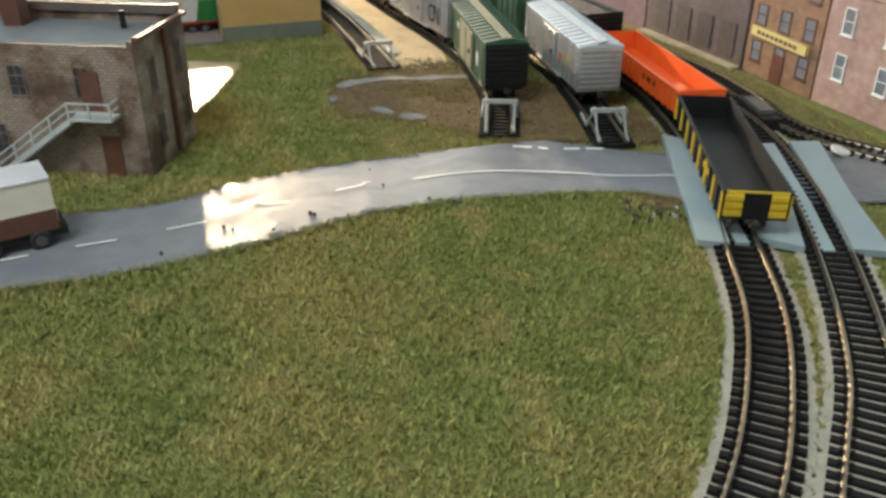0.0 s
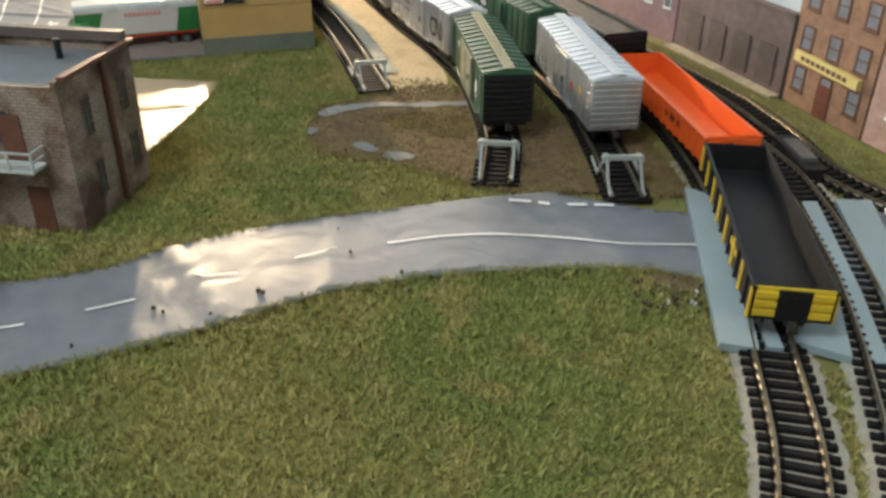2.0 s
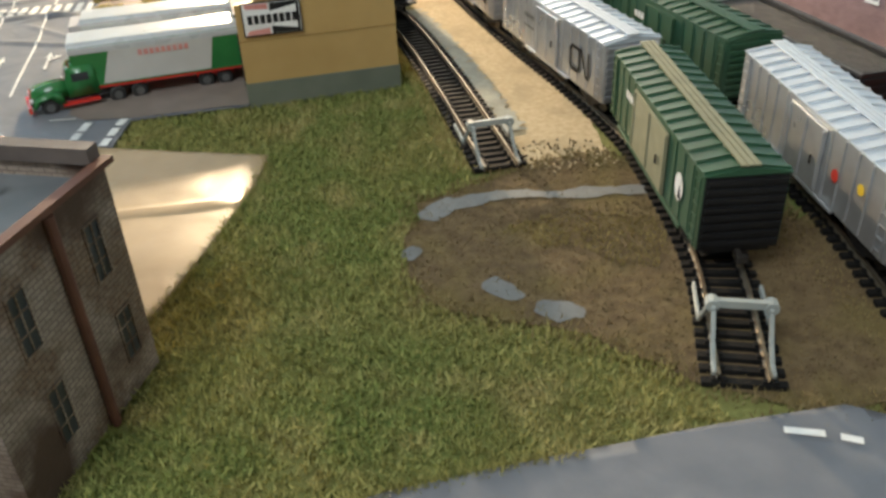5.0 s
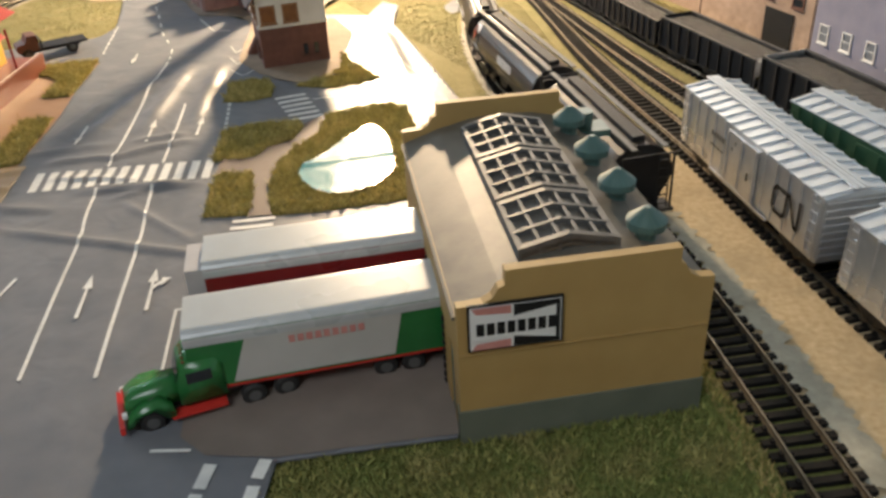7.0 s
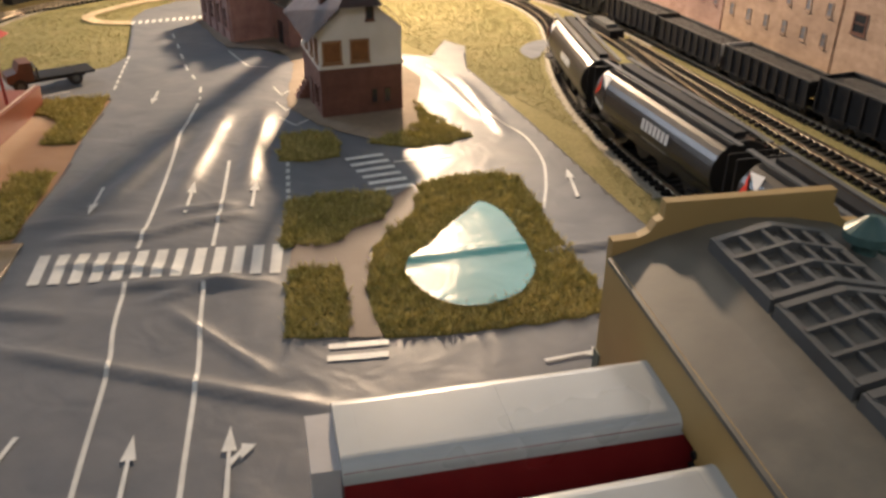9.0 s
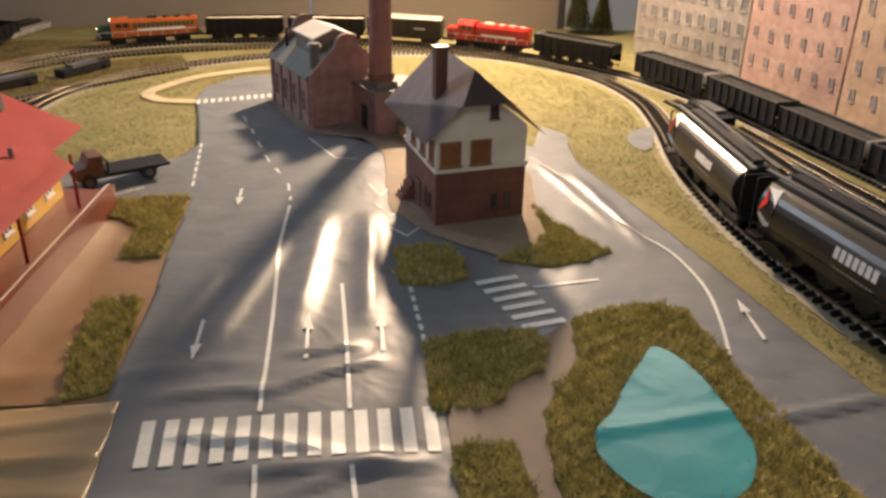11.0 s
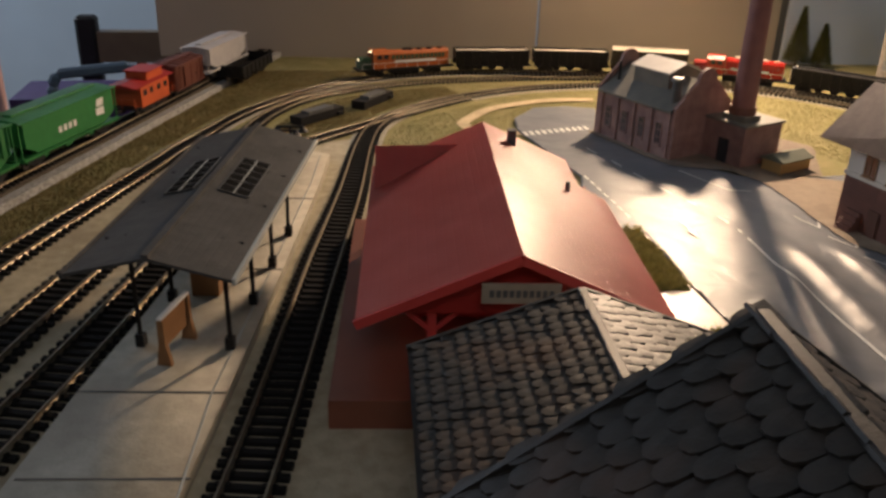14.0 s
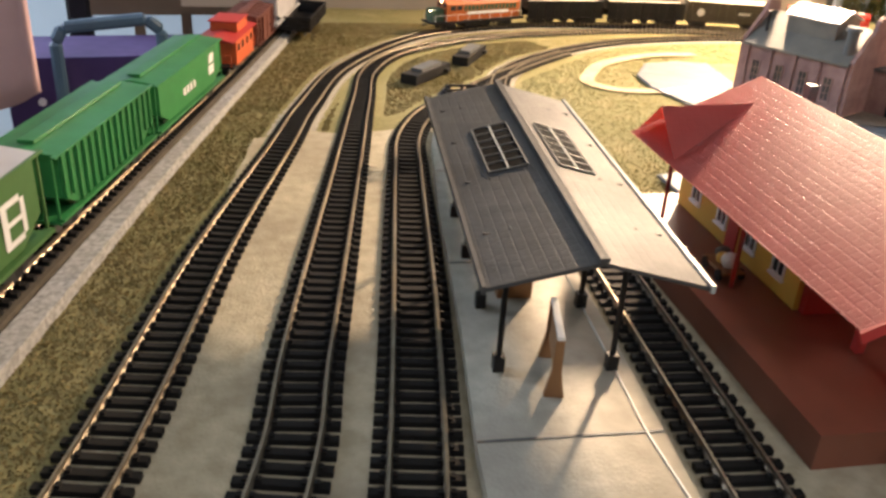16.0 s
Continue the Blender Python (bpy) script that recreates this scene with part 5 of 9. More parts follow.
def worm(k=1.0):
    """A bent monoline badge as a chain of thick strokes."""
    path = [(0.007, 0.0085), (0.0015, 0.0085), (0.0, 0.007), (0.0, 0.0015), (0.0015, 0.0), (0.006, 0.0), (0.0075, 0.0015), (0.0075, 0.0085), (0.009, 0.0085), (0.0135, 0.0), (0.015, 0.0), (0.015, 0.0088)]
    out = []
    for a, b in zip(path, path[1:]):
        d = Vector(b) - Vector(a)
        n = Vector((-d.y, d.x)).normalized() * 0.0007
        e = d.normalized() * 0.0005
        out.append([tuple(k * v) for v in (Vector(a) - n - e, Vector(b) - n + e, Vector(b) + n + e, Vector(a) + n - e)])
    return out


def disc(r, n=20, sx=1.0):
    return [[(r * sx * math.cos(i * 2 * math.pi / n), r * math.sin(i * 2 * math.pi / n)) for i in range(n)]]


# window light on the silver roofs put in as a paler, bluer colour
ROOFSILVER = material("window_lit_silver_roof", (0.58, 0.63, 0.68), (0.68, 0.73, 0.78), 0.42, metal=0.35, scale=140, bump=0.1, stain=(0.45, 0.49, 0.54))
silver_marks = [(worm(1.55), 0.034, 0.019, -1, BLACK), (worm(1.55), -0.034, 0.019, 1, BLACK), (bars(5, 0.0022, 0.003, 0.001), -0.035, 0.030, -1, DARKGREY), (bars(4, 0.003, 0.0015, 0.001), -0.035, 0.024, -1, DARKGREY)]
boxcar(on_track("siding_one", 0.667, flip=True), 0.142, GREENCAR, GREENCAR, "dark green boxcar with faded olive doors and black end", TANDOOR, 0.052, BLACK,
       [(disc(0.0062, 20, 0.8), 0.045, 0.026, -1, WHITE), ([[(-0.0005, -0.005), (0.004, -0.005), (0.0015, 0.005)]], 0.0448, 0.026, -1, BLACK), (bars(4, 0.003, 0.004, 0.001), -0.042, 0.031, -1, WHITE)], TANDOOR)
boxcar(on_track("siding_one", 0.826, flip=True), 0.150, SILVER, ROOFSILVER, "silver boxcar with a black bent-line badge", None, 0.032, None, silver_marks)
boxcar(on_track("siding_one", 0.990, flip=True), 0.148, SILVER, ROOFSILVER, "silver boxcar with a black badge, farther along the siding", None, 0.032, None, silver_marks)
boxcar(on_track("siding_two", 0.648, flip=True), 0.150, SILVER, ROOFSILVER, "silver boxcar with ribbed ends beside the bumper", None, 0.034, None, [(disc(0.0025), 0.05, 0.03, -1, YELLOWPAINT), (disc(0.003), 0.03, 0.026, -1, DARKRED)])
boxcar(on_track("siding_two", 0.812, flip=True), 0.142, GREENCAR, GREENCAR, "dark green boxcar behind the silver boxcar", None, 0.034, None, [(bars(4, 0.003, 0.004, 0.001), -0.03, 0.03, -1, WHITE)])
boxcar(on_track("siding_two", 0.965, flip=True), 0.142, GREENCAR, ROOFSILVER, "dark green boxcar with a pale silver roof far along the siding", None, 0.034)


def gondola(m, L, body, inner, label, ends=None, rib=None, marks=()):
    root = thing("gondola_car", m, label, "gondola car", "cars of the train")
    W, z0, z1, h = 0.0172, 0.0100, 0.0262, L / 2
    bm = B()
    box(bm, -h, h, -W, W, z0, z0 + 0.0012)
    box(bm, -h + 0.03, h - 0.03, -0.006, 0.006, 0.006, z0)
    part("floor", bm, inner, root)
    for s in (-1, 1):
        bm = B()
        box(bm, -h, h, min(s * W, s * (W - 0.0009)), max(s * W, s * (W - 0.0009)), z0 + 0.0012, z1 - 0.0012)
        part("side_wall", bm, body, root)
        bm = B()
        box(bm, -h - 0.0006, h + 0.0006, min(s * (W + 0.0009), s * (W - 0.0010)), max(s * (W + 0.0009), s * (W - 0.0010)), z1 - 0.0012, z1)
        part("top_rail", bm, inner if rib else body, root)
        n = int(L / 0.0112)
        for i in range(n + 1):
            x = -h + 0.0015 + i * (L - 0.003) / n
            bm = B()
            prism(bm, [(x - 0.0009, z0 - 0.0005), (x + 0.0009, z0 - 0.0005), (x + 0.0009, z1 - 0.0014), (x - 0.0009, z1 - 0.0014)], s * (W + 0.0001), s * (W + 0.0011), "y")
            part("rib", bm, rib if rib and i % 2 == 0 else body, root)
        bm = B()
        box(bm, min(s * h, s * (h - 0.0009)), max(s * h, s * (h - 0.0009)), -W + 0.001, W - 0.001, z0 + 0.0012, z1)
        e = part("end_wall", bm, ends or body, root)
        for k in range(3):
            z = z0 + 0.0022 + k * 0.0045
            for y0, y1 in ((-W + 0.0012, -0.007), (0.007, W - 0.0012)):
                one_box("end_rib", ends or body, e, min(s * h, s * (h + 0.001)), max(s * h, s * (h + 0.001)), y0, y1, z, z + 0.0026)
        one_box("end_liner", inner, e, min(s * (h - 0.0010), s * (h - 0.0014)), max(s * (h - 0.0010), s * (h - 0.0014)), -W + 0.001, W - 0.001, z0 + 0.0013, z1 + 0.0004)
        bm = B()
        box(bm, min(s * h, s * (h + 0.0007)), max(s * h, s * (h + 0.0007)), -0.0070, 0.0070, z0, z1 - 0.001)
        part("end_panel", bm, inner, e)
        bm = B()
        rod(bm, (s * (h + 0.0007), -0.002, z1 - 0.006), (s * (h + 0.0017), -0.002, z1 - 0.006), 0.0026, 14)
        part("brake_wheel", bm, BLACK, root)
    for kind, x, z, s, mat in marks:
        bm = B()
        for poly in kind:
            bm.faces.new([bm.verts.new((x + (-s) * u, s * (W + 0.0004), z + v)) for u, v in poly])
        part("marking", bm, mat, root)
    running_gear(root, L)
    return root


def hopper(m, L, label, end=None, load=True, body=None, end_side=-1):
    root = thing("hopper_car", m, label, "hopper car", "cars of the train")
    body = body or BLACK
    W, z0, z1, h = 0.0172, 0.0125, 0.0385, L / 2
    for s in (-1, 1):
        bm = B()
        box(bm, -h + 0.001, h - 0.001, min(s * W, s * (W - 0.001)), max(s * W, s * (W - 0.001)), z0, z1)
        part("side_wall", bm, body, root)
        one_box("top_rail", RIM, root, -h, h, min(s * (W + 0.001), s * (W - 0.001)), max(s * (W + 0.001), s * (W - 0.001)), z1, z1 + 0.0014)
        one_box("side_sill", body, root, -h, h, min(s * (W + 0.0008), s * (W - 0.001)), max(s * (W + 0.0008), s * (W - 0.001)), z0 - 0.002, z0)
        n = 9
        for i in range(n + 1):
            x = -h + 0.0018 + i * (L - 0.0036) / n
            bm = B()
            prism(bm, [(x - 0.001, z0), (x + 0.001, z0), (x + 0.0006, z1), (x - 0.0006, z1)], s * (W + 0.0001), s * (W + 0.0016), "y")
            part("rib", bm, body, root)
        bm = B()
        box(bm, min(s * (h - 0.001), s * h), max(s * (h - 0.001), s * h), -W, W, z1 - 0.014, z1 + 0.0014)
        white = end if end and s == end_side else None
        wall = part("end_wall", bm, white or body, root, "white-painted end" if white else "")
        for y in (-W + 0.0006, W - 0.0006):
            one_box("corner_post", white or body, wall, min(s * (h - 0.0012), s * h), max(s * (h - 0.0012), s * h), y - 0.0006, y + 0.0006, z0 - 0.001, z1 - 0.0141)
        for k in range(3):
            one_box("end_rib", white or body, wall, min(s * h, s * (h + 0.001)), max(s * h, s * (h + 0.001)), -W + 0.001, W - 0.001, z1 - 0.0125 + k * 0.0045, z1 - 0.0105 + k * 0.0045)
        bm = B()
        prism(bm, [(s * (h - 0.001), z1 - 0.014), (s * (h - 0.001), z1 - 0.013), (s * (h - 0.034), z0 - 0.003), (s * (h - 0.034), z0 - 0.004)], -W + 0.001, W - 0.001, "y")
        part("slope_sheet", bm, body, root)
        ladder(root, s * (h - 0.004), W + 0.0018, z0, z1, body)
    for x in (-0.026, 0.0, 0.026):
        bm = B()
        prism(bm, [(x - 0.011, z0), (x + 0.011, z0), (x + 0.004, 0.004), (x - 0.004, 0.004)], -0.012, 0.012, "y")
        part("chute", bm, body, root)
    if load:
        bm = B()
        bmesh.ops.create_grid(bm, x_segments=40, y_segments=12, size=0.5)
        for v in bm.verts:
            x, y = v.co.x * (L - 0.003), v.co.y * (2 * W - 0.0025)
            v.co = Vector((x, y, z1 - 0.0022 + 0.0012 * math.cos(v.co.y * 3) + 0.0009 * noise.noise((x * 400, y * 400, 0))))
        part("load", bm, COAL if load is True else load, root, "black coal load" if load is True else "pale heaped load")
    else:
        bm = B()
        box(bm, -h + 0.002, h - 0.002, -W + 0.001, W - 0.001, z0, z0 + 0.002)
        part("floor", bm, body, root)
    running_gear(root, L)
    return root


def round_hopper(m, L, label):
    root = thing("covered_hopper", m, label, "covered hopper", "black covered hoppers")
    W, h = 0.0178, L / 2
    prof = []
    for i in range(25):
        a = math.radians(-42 + i * 11)
        prof.append((W * math.cos(a), 0.0285 + 0.0165 * math.sin(a)))
    prof = [(0.0105, 0.0105)] + [p for p in prof if p[1] > 0.0165] + [(-0.0105, 0.0105)]
    bm = B()
    prism(bm, prof, -h + 0.009, h - 0.009, "x")
    part("body", bm, BLACKGLOSS, root, smooth=False, bevel=0.0003)
    for s in (-1, 1):
        bm = B()
        sc = [(y * 0.99, 0.0285 + (z - 0.0285) * 0.99) for y, z in prof]
        prism(bm, sc, s * (h - 0.0105) if s > 0 else s * (h - 0.0085), s * (h - 0.0085) if s > 0 else s * (h - 0.0105), "x")
        for y in (-0.014, 0.014):
            bar(bm, (s * (h - 0.001), y, 0.010), (s * (h - 0.001), y, 0.042), 0.001)
        bar(bm, (s * (h - 0.001), -0.014, 0.042), (s * (h - 0.001), 0.014, 0.042), 0.001)
        box(bm, min(s * h, s * (h - 0.012)), max(s * h, s * (h - 0.012)), -0.016, 0.016, 0.0088, 0.0104)
        part("end_frame", bm, BLACK, root)
        ladder(root, s * (h - 0.001), 0.009, 0.011, 0.041, BLACK, axis="y")
    for s in (-1, 1):
        bm = B()
        box(bm, -h, h, s * 0.0085 - 0.0016, s * 0.0085 + 0.0016, 0.0462, 0.0469)
        part("roofwalk", bm, DARKGREY, root)
    bm = B()
    box(bm, -h + 0.014, h - 0.014, -0.0035, 0.0035, 0.0440, 0.0476)
    part("hatch", bm, BLACK, root, bevel=0.0006)
    for x in (-0.04, -0.0135, 0.0135, 0.04):
        bm = B()
        prism(bm, [(x - 0.0115, 0.0125), (x + 0.0115, 0.0125), (x + 0.004, 0.0045), (x - 0.004, 0.0045)], -0.010, 0.010, "y")
        part("chute", bm, BLACK, root)
    for s in (-1, 1):
        y = s * (W + 0.0002)
        x0 = s * (h - 0.016)
        for polys, mat, lab in (([[(0.004, -0.0115), (0.005, -0.004), (0.005, 0.0115), (-0.004, 0.0125), (-0.0065, 0.006), (-0.0065, 0.0), (-0.003, -0.0085)]], WHITE, "white half-round panel"),
                           ([[(0.0046, 0.0112), (0.0046, -0.001), (-0.001, 0.0045)]], TRUCKRED, "red triangle"),
                           (bars(7, 0.0032, 0.0062, 0.0012), WHITE, "white bars of lettering"),
                           (bars(9, 0.0022, 0.0014, 0.0010), BUMPER, "grey bars of small lettering")):
            bm = B()
            for poly in polys:
                if len(polys) > 1:
                    q = [(x0 - s * (0.056 + u), y + s * 0.0004, (0.0275 if mat is WHITE else 0.0215) + v) for u, v in poly]
                else:
                    q = [(x0 + s * u, y + s * (0.0004 if mat is WHITE else 0.0008) - s * 0.0000, 0.0290 + v) for u, v in poly]
                q = [(a, s * (0.0009 + (W * math.sqrt(max(0.05, 1 - ((c - 0.0285) / 0.0165) ** 2))) + (0.0004 if mat is TRUCKRED else 0)), c) for a, b, c in q]
                bm.faces.new([bm.verts.new(p) for p in q])
            part("marking", bm, mat, root, lab)
    running_gear(root, L)
    return root


HOPLAB = "black round-sided covered hopper with a red and white badge"
for y, k, L in ((1.320, 0.86, 0.148), (1.172, 0.97, 0.152), (1.032, 1.0, 0.122)):
    round_hopper(on_track("inner", y, 0.18) @ Matrix.Scale(k, 4), L, HOPLAB)


def locomotive(m, L, main, accent, label, top=None, lit=False, snow=None):
    root = thing("locomotive", m, label, "locomotive", "cars of the train")
    h = L / 2
    one_box("frame", BLACK, root, -h, h, -0.016, 0.016, 0.011, 0.0145)
    bm = B()
    prism(bm, [(-0.0095, 0.0145), (-0.0095, 0.038), (-0.007, 0.0425), (0.007, 0.0425), (0.0095, 0.038), (0.0095, 0.0145)], -h + 0.006, h - 0.060, "x")
    part("hood", bm, main, root, bevel=0.0004)
    bm = B()
    prism(bm, [(-0.0095, 0.0145), (-0.0095, 0.030), (-0.007, 0.0335), (0.007, 0.0335), (0.0095, 0.030), (0.0095, 0.0145)], h - 0.026, h - 0.004, "x")
    part("nose", bm, accent, root, bevel=0.0006)
    bm = B()
    prism(bm, [(-0.0155, 0.0145), (-0.0155, 0.040), (-0.009, 0.0455), (0.009, 0.0455), (0.0155, 0.040), (0.0155, 0.0145)], h - 0.058, h - 0.027, "x")
    cab = part("cab", bm, main, root, bevel=0.0006)
    for s in (-1, 1):
        bm = B()
        for x0 in (h - 0.055, h - 0.043):
            box(bm, x0, x0 + 0.009, min(s * 0.0155, s * 0.0160), max(s * 0.0155, s * 0.0160), 0.031, 0.038)
        part("window", bm, GLASSDARK, cab)
        bm = B()
        box(bm, h - 0.0272, h - 0.0264, min(s * 0.003, s * 0.012), max(s * 0.003, s * 0.012), 0.0355, 0.041)
        part("window", bm, GLASSDARK, cab)
        bm = B()
        for i in range(9):
            x = -h + 0.006 + i * (L - 0.012) / 8
            bar(bm, (x, s * 0.0155, 0.0145), (x, s * 0.0155, 0.024), 0.0006)
        bar(bm, (-h + 0.006, s * 0.0155, 0.024), (h - 0.006, s * 0.0155, 0.024), 0.0006)
        part("handrail", bm, WHITE, root)
        bm = B()
        for i in range(14):
            x = -h + 0.014 + i * 0.0075
            if x < h - 0.066:
                box(bm, x, x + 0.005, min(s * 0.0095, s * 0.0100), max(s * 0.0095, s * 0.0100), 0.028, 0.036)
        part("grille", bm, accent, root)
        bm = B()
        box(bm, -h + 0.03, h - 0.07, min(s * 0.0100, s * 0.0103), max(s * 0.0100, s * 0.0103), 0.0225, 0.0265)
        part("lettering_bar", bm, WHITE, root)
    bm = B()
    for x in (-h + 0.02, -h + 0.04, -h + 0.06):
        rod(bm, (x, 0, 0.042), (x, 0, 0.0445), 0.0055, 14)
    box(bm, -h + 0.075, -h + 0.092, -0.005, 0.005, 0.042, 0.0455)
    part("roof_fan", bm, top or accent, root)
    bm = B()
    box(bm, -0.025, 0.025, -0.012, 0.012, 0.003, 0.011)
    part("fuel_tank", bm, BLACK, root, bevel=0.001)
    for x in (-h + 0.035, h - 0.035):
        bogie(root, x)
    coupler(root, h, 1), coupler(root, -h, -1)
    if lit:
        g = bpy.data.materials.new("lit_headlamp")
        g.use_nodes = True
        p = g.node_tree.nodes["Principled BSDF"]
        p.inputs["Emission Color"].default_value, p.inputs["Emission Strength"].default_value = (1, 0.8, 0.45, 1), 12
        bm = B()
        rod(bm, (h - 0.0268, 0, 0.0425), (h - 0.0258, 0, 0.0425), 0.0014, 10)
        rod(bm, (h - 0.0040, 0.003, 0.030), (h - 0.0032, 0.003, 0.030), 0.001, 10)
        part("headlamp", bm, g, root, "lit warm headlamp")
    return root


def coupled(start, cars, gap=0.010):
    """Poses of cars standing one before the other along the main line, from the rear end at start."""
    pos = 0.0
    for kind, L in cars:
        k = far_scale(along("main", start, pos + L / 2).translation)
        yield kind, L, along("main", start, pos + L * k / 2, z=0.0006 + 0.0046 * k) @ Matrix.Scale(k, 4)
        pos += (L + gap) * k


TURN = Matrix.Rotation(math.pi, 4, "Z")
# the rear of the freight train, on the level crossing, and its open hoppers along the card buildings
NCOAL = 3
for kind, L, m in coupled((0.386, 0.352), (("yellow", 0.158), ("orange", 0.168), ("coal", 0.142)) + NCOAL * (("coal_end", 0.146), ("coal", 0.146)) + (("coal_end", 0.146),)):
    if kind == "yellow":
        gondola(m, L, BLACK, BLACK, "black gondola with yellow ends and yellow side ribs, empty", YELLOWPAINT, YELLOWPAINT, [(bars(6, 0.003, 0.004, 0.0012), 0.02, 0.017, s, YELLOWPAINT) for s in (-1, 1)])
    elif kind == "orange":
        gondola(m, L, ORANGE, ORANGE, "bright orange plastic gondola, empty", None, None, [(bars(6, 0.003, 0.004, 0.0012), 0.02, 0.017, s, BLACK) for s in (-1, 1)])
    elif kind == "coal":
        hopper(m, L, "black open hopper with a coal load and one pale end", SILVER, end_side=-1)
    else:
        hopper(m, L, "black open hopper with a coal load and one pale end", SILVER, end_side=1)
# its head, on the far curve
LOCOORANGE = material("dull_orange_paint", (0.36, 0.085, 0.012), (0.44, 0.11, 0.02), 0.45, scale=120, bump=0.05)
PALETOP = material("pale_top", (0.55, 0.50, 0.40), (0.68, 0.63, 0.52), 0.5, scale=300, bump=0.3)
for kind, L, m in coupled((0.170, 1.645), (("coal_white", 0.150), ("red_engine", 0.165), ("badge", 0.135), ("pale_top", 0.137), ("pale_top", 0.137), ("orange_engine", 0.180))):
    if kind == "coal_white":
        hopper(m, L, "black open hopper with a white-painted end on the far curve", WHITE)
    elif kind == "red_engine":
        # white glare on the engine's roof put into the pale colour of its fans
        locomotive(m @ TURN, L, TRUCKRED, DARKRED, "red diesel locomotive in the middle of the train", PALETOP)
    elif kind == "badge":
        boxcar(m, L, BLACKGLOSS, PALETOP, "black boxcar with a white badge and pale roof", None, 0.03, None, [(disc(0.0065), s * 0.045, 0.026, s, WHITE) for s in (-1, 1)] + [(bars(5, 0.003, 0.004, 0.001), -s * 0.02, 0.025, s, WHITE) for s in (-1, 1)], group="cars of the train")
    elif kind == "pale_top":
        hopper(m, L, "black open hopper with a pale heaped load", load=PALETOP)
    else:
        locomotive(m @ TURN, L, LOCOORANGE, GREENCAR, "orange and black diesel locomotive with a lit headlamp", BLACK, True)


def ribbed_hopper(m, L, body, label, round_end=True):
    root = thing("covered_hopper", m, label, "covered hopper", "covered hoppers on the raised line")
    W, h, z0, z1 = 0.0172, L / 2, 0.0150, 0.0455
    bm = B()
    prism(bm, [(-h + 0.006, z0 + 0.008), (-h + 0.006, z1), (h - 0.006, z1), (h - 0.006, z0 + 0.008), (h - 0.022, z0), (-h + 0.022, z0)], -W, W, "y")
    part("body", bm, body, root)
    for s in (-1, 1):
        n = 14
        for i in range(n + 1):
            x = -h + 0.008 + i * (L - 0.016) / n
            bm = B()
            zb = z0 if abs(x) < h - 0.022 else z0 + 0.007
            box(bm, x - 0.0007, x + 0.0007, min(s * W, s * (W + 0.0014)), max(s * W, s * (W + 0.0014)), zb, z1)
            part("rib", bm, body, root)
        bm = B()
        box(bm, -h, h, min(s * (W + 0.0016), s * (W - 0.001)), max(s * (W + 0.0016), s * (W - 0.001)), z1, z1 + 0.0012)
        box(bm, -h, h, min(s * (W + 0.0016), s * (W - 0.002)), max(s * (W + 0.0016), s * (W - 0.002)), z0 - 0.003, z0 - 0.0012)
        part("sill", bm, body, root)
        bm = B()
        box(bm, min(s * h, s * (h - 0.024)), max(s * h, s * (h - 0.024)), -W, W, 0.0105, 0.0121)
        for y in (-W + 0.001, W - 0.001):
            bar(bm, (s * (h - 0.001), y, 0.011), (s * (h - 0.001), y, z1), 0.0011)
        part("end_frame", bm, body, root)
        ladder(root, s * (h - 0.001), 0.008, 0.012, z1 - 0.001, body, axis="y")
    bm = B()
    prism(bm, [(-W - 0.0005, z1 + 0.0012), (0, z1 + 0.0035), (W + 0.0005, z1 + 0.0012), (W, z1 + 0.0004), (-W, z1 + 0.0004)], -h + 0.003, h - 0.003, "x")
    part("roof", bm, body, root)
    bm = B()
    box(bm, -h + 0.012, h - 0.012, -0.004, 0.004, z1 + 0.0036, z1 + 0.0052)
    part("hatch", bm, body, root)
    for x in (-L / 4, 0, L / 4):
        bm = B()
        prism(bm, [(x - 0.014, z0 + 0.0005), (x + 0.014, z0 + 0.0005), (x + 0.004, 0.005), (x - 0.004, 0.005)], -0.011, 0.011, "y")
        part("chute", bm, body, root)
    running_gear(root, L)
    return root


def smooth_hopper(m, L, body, label, marks=True):
    root = ribbed_hopper(m, L, body, label)
    for o in [o for o in root.children if o.name.startswith("rib")]:
        bpy.data.objects.remove(o)
    for s in (-1, 1):
        if marks:
            for polys, x in ((bars(4, 0.0045, 0.006, 0.0030), s * 0.022), ([[(0, 0), (0.013, 0), (0.013, 0.0075), (0, 0.0075)], [(0.001, 0.0090), (0.012, 0.0090), (0.014, 0.0165), (0.003, 0.0165)]], -s * 0.038)):
                bm = B()
                for poly in polys:
                    bm.faces.new([bm.verts.new((x - s * u, s * 0.0176, 0.024 + v)) for u, v in poly])
                part("marking", bm, WHITE, root, "white bars and stacked badge")
    return root


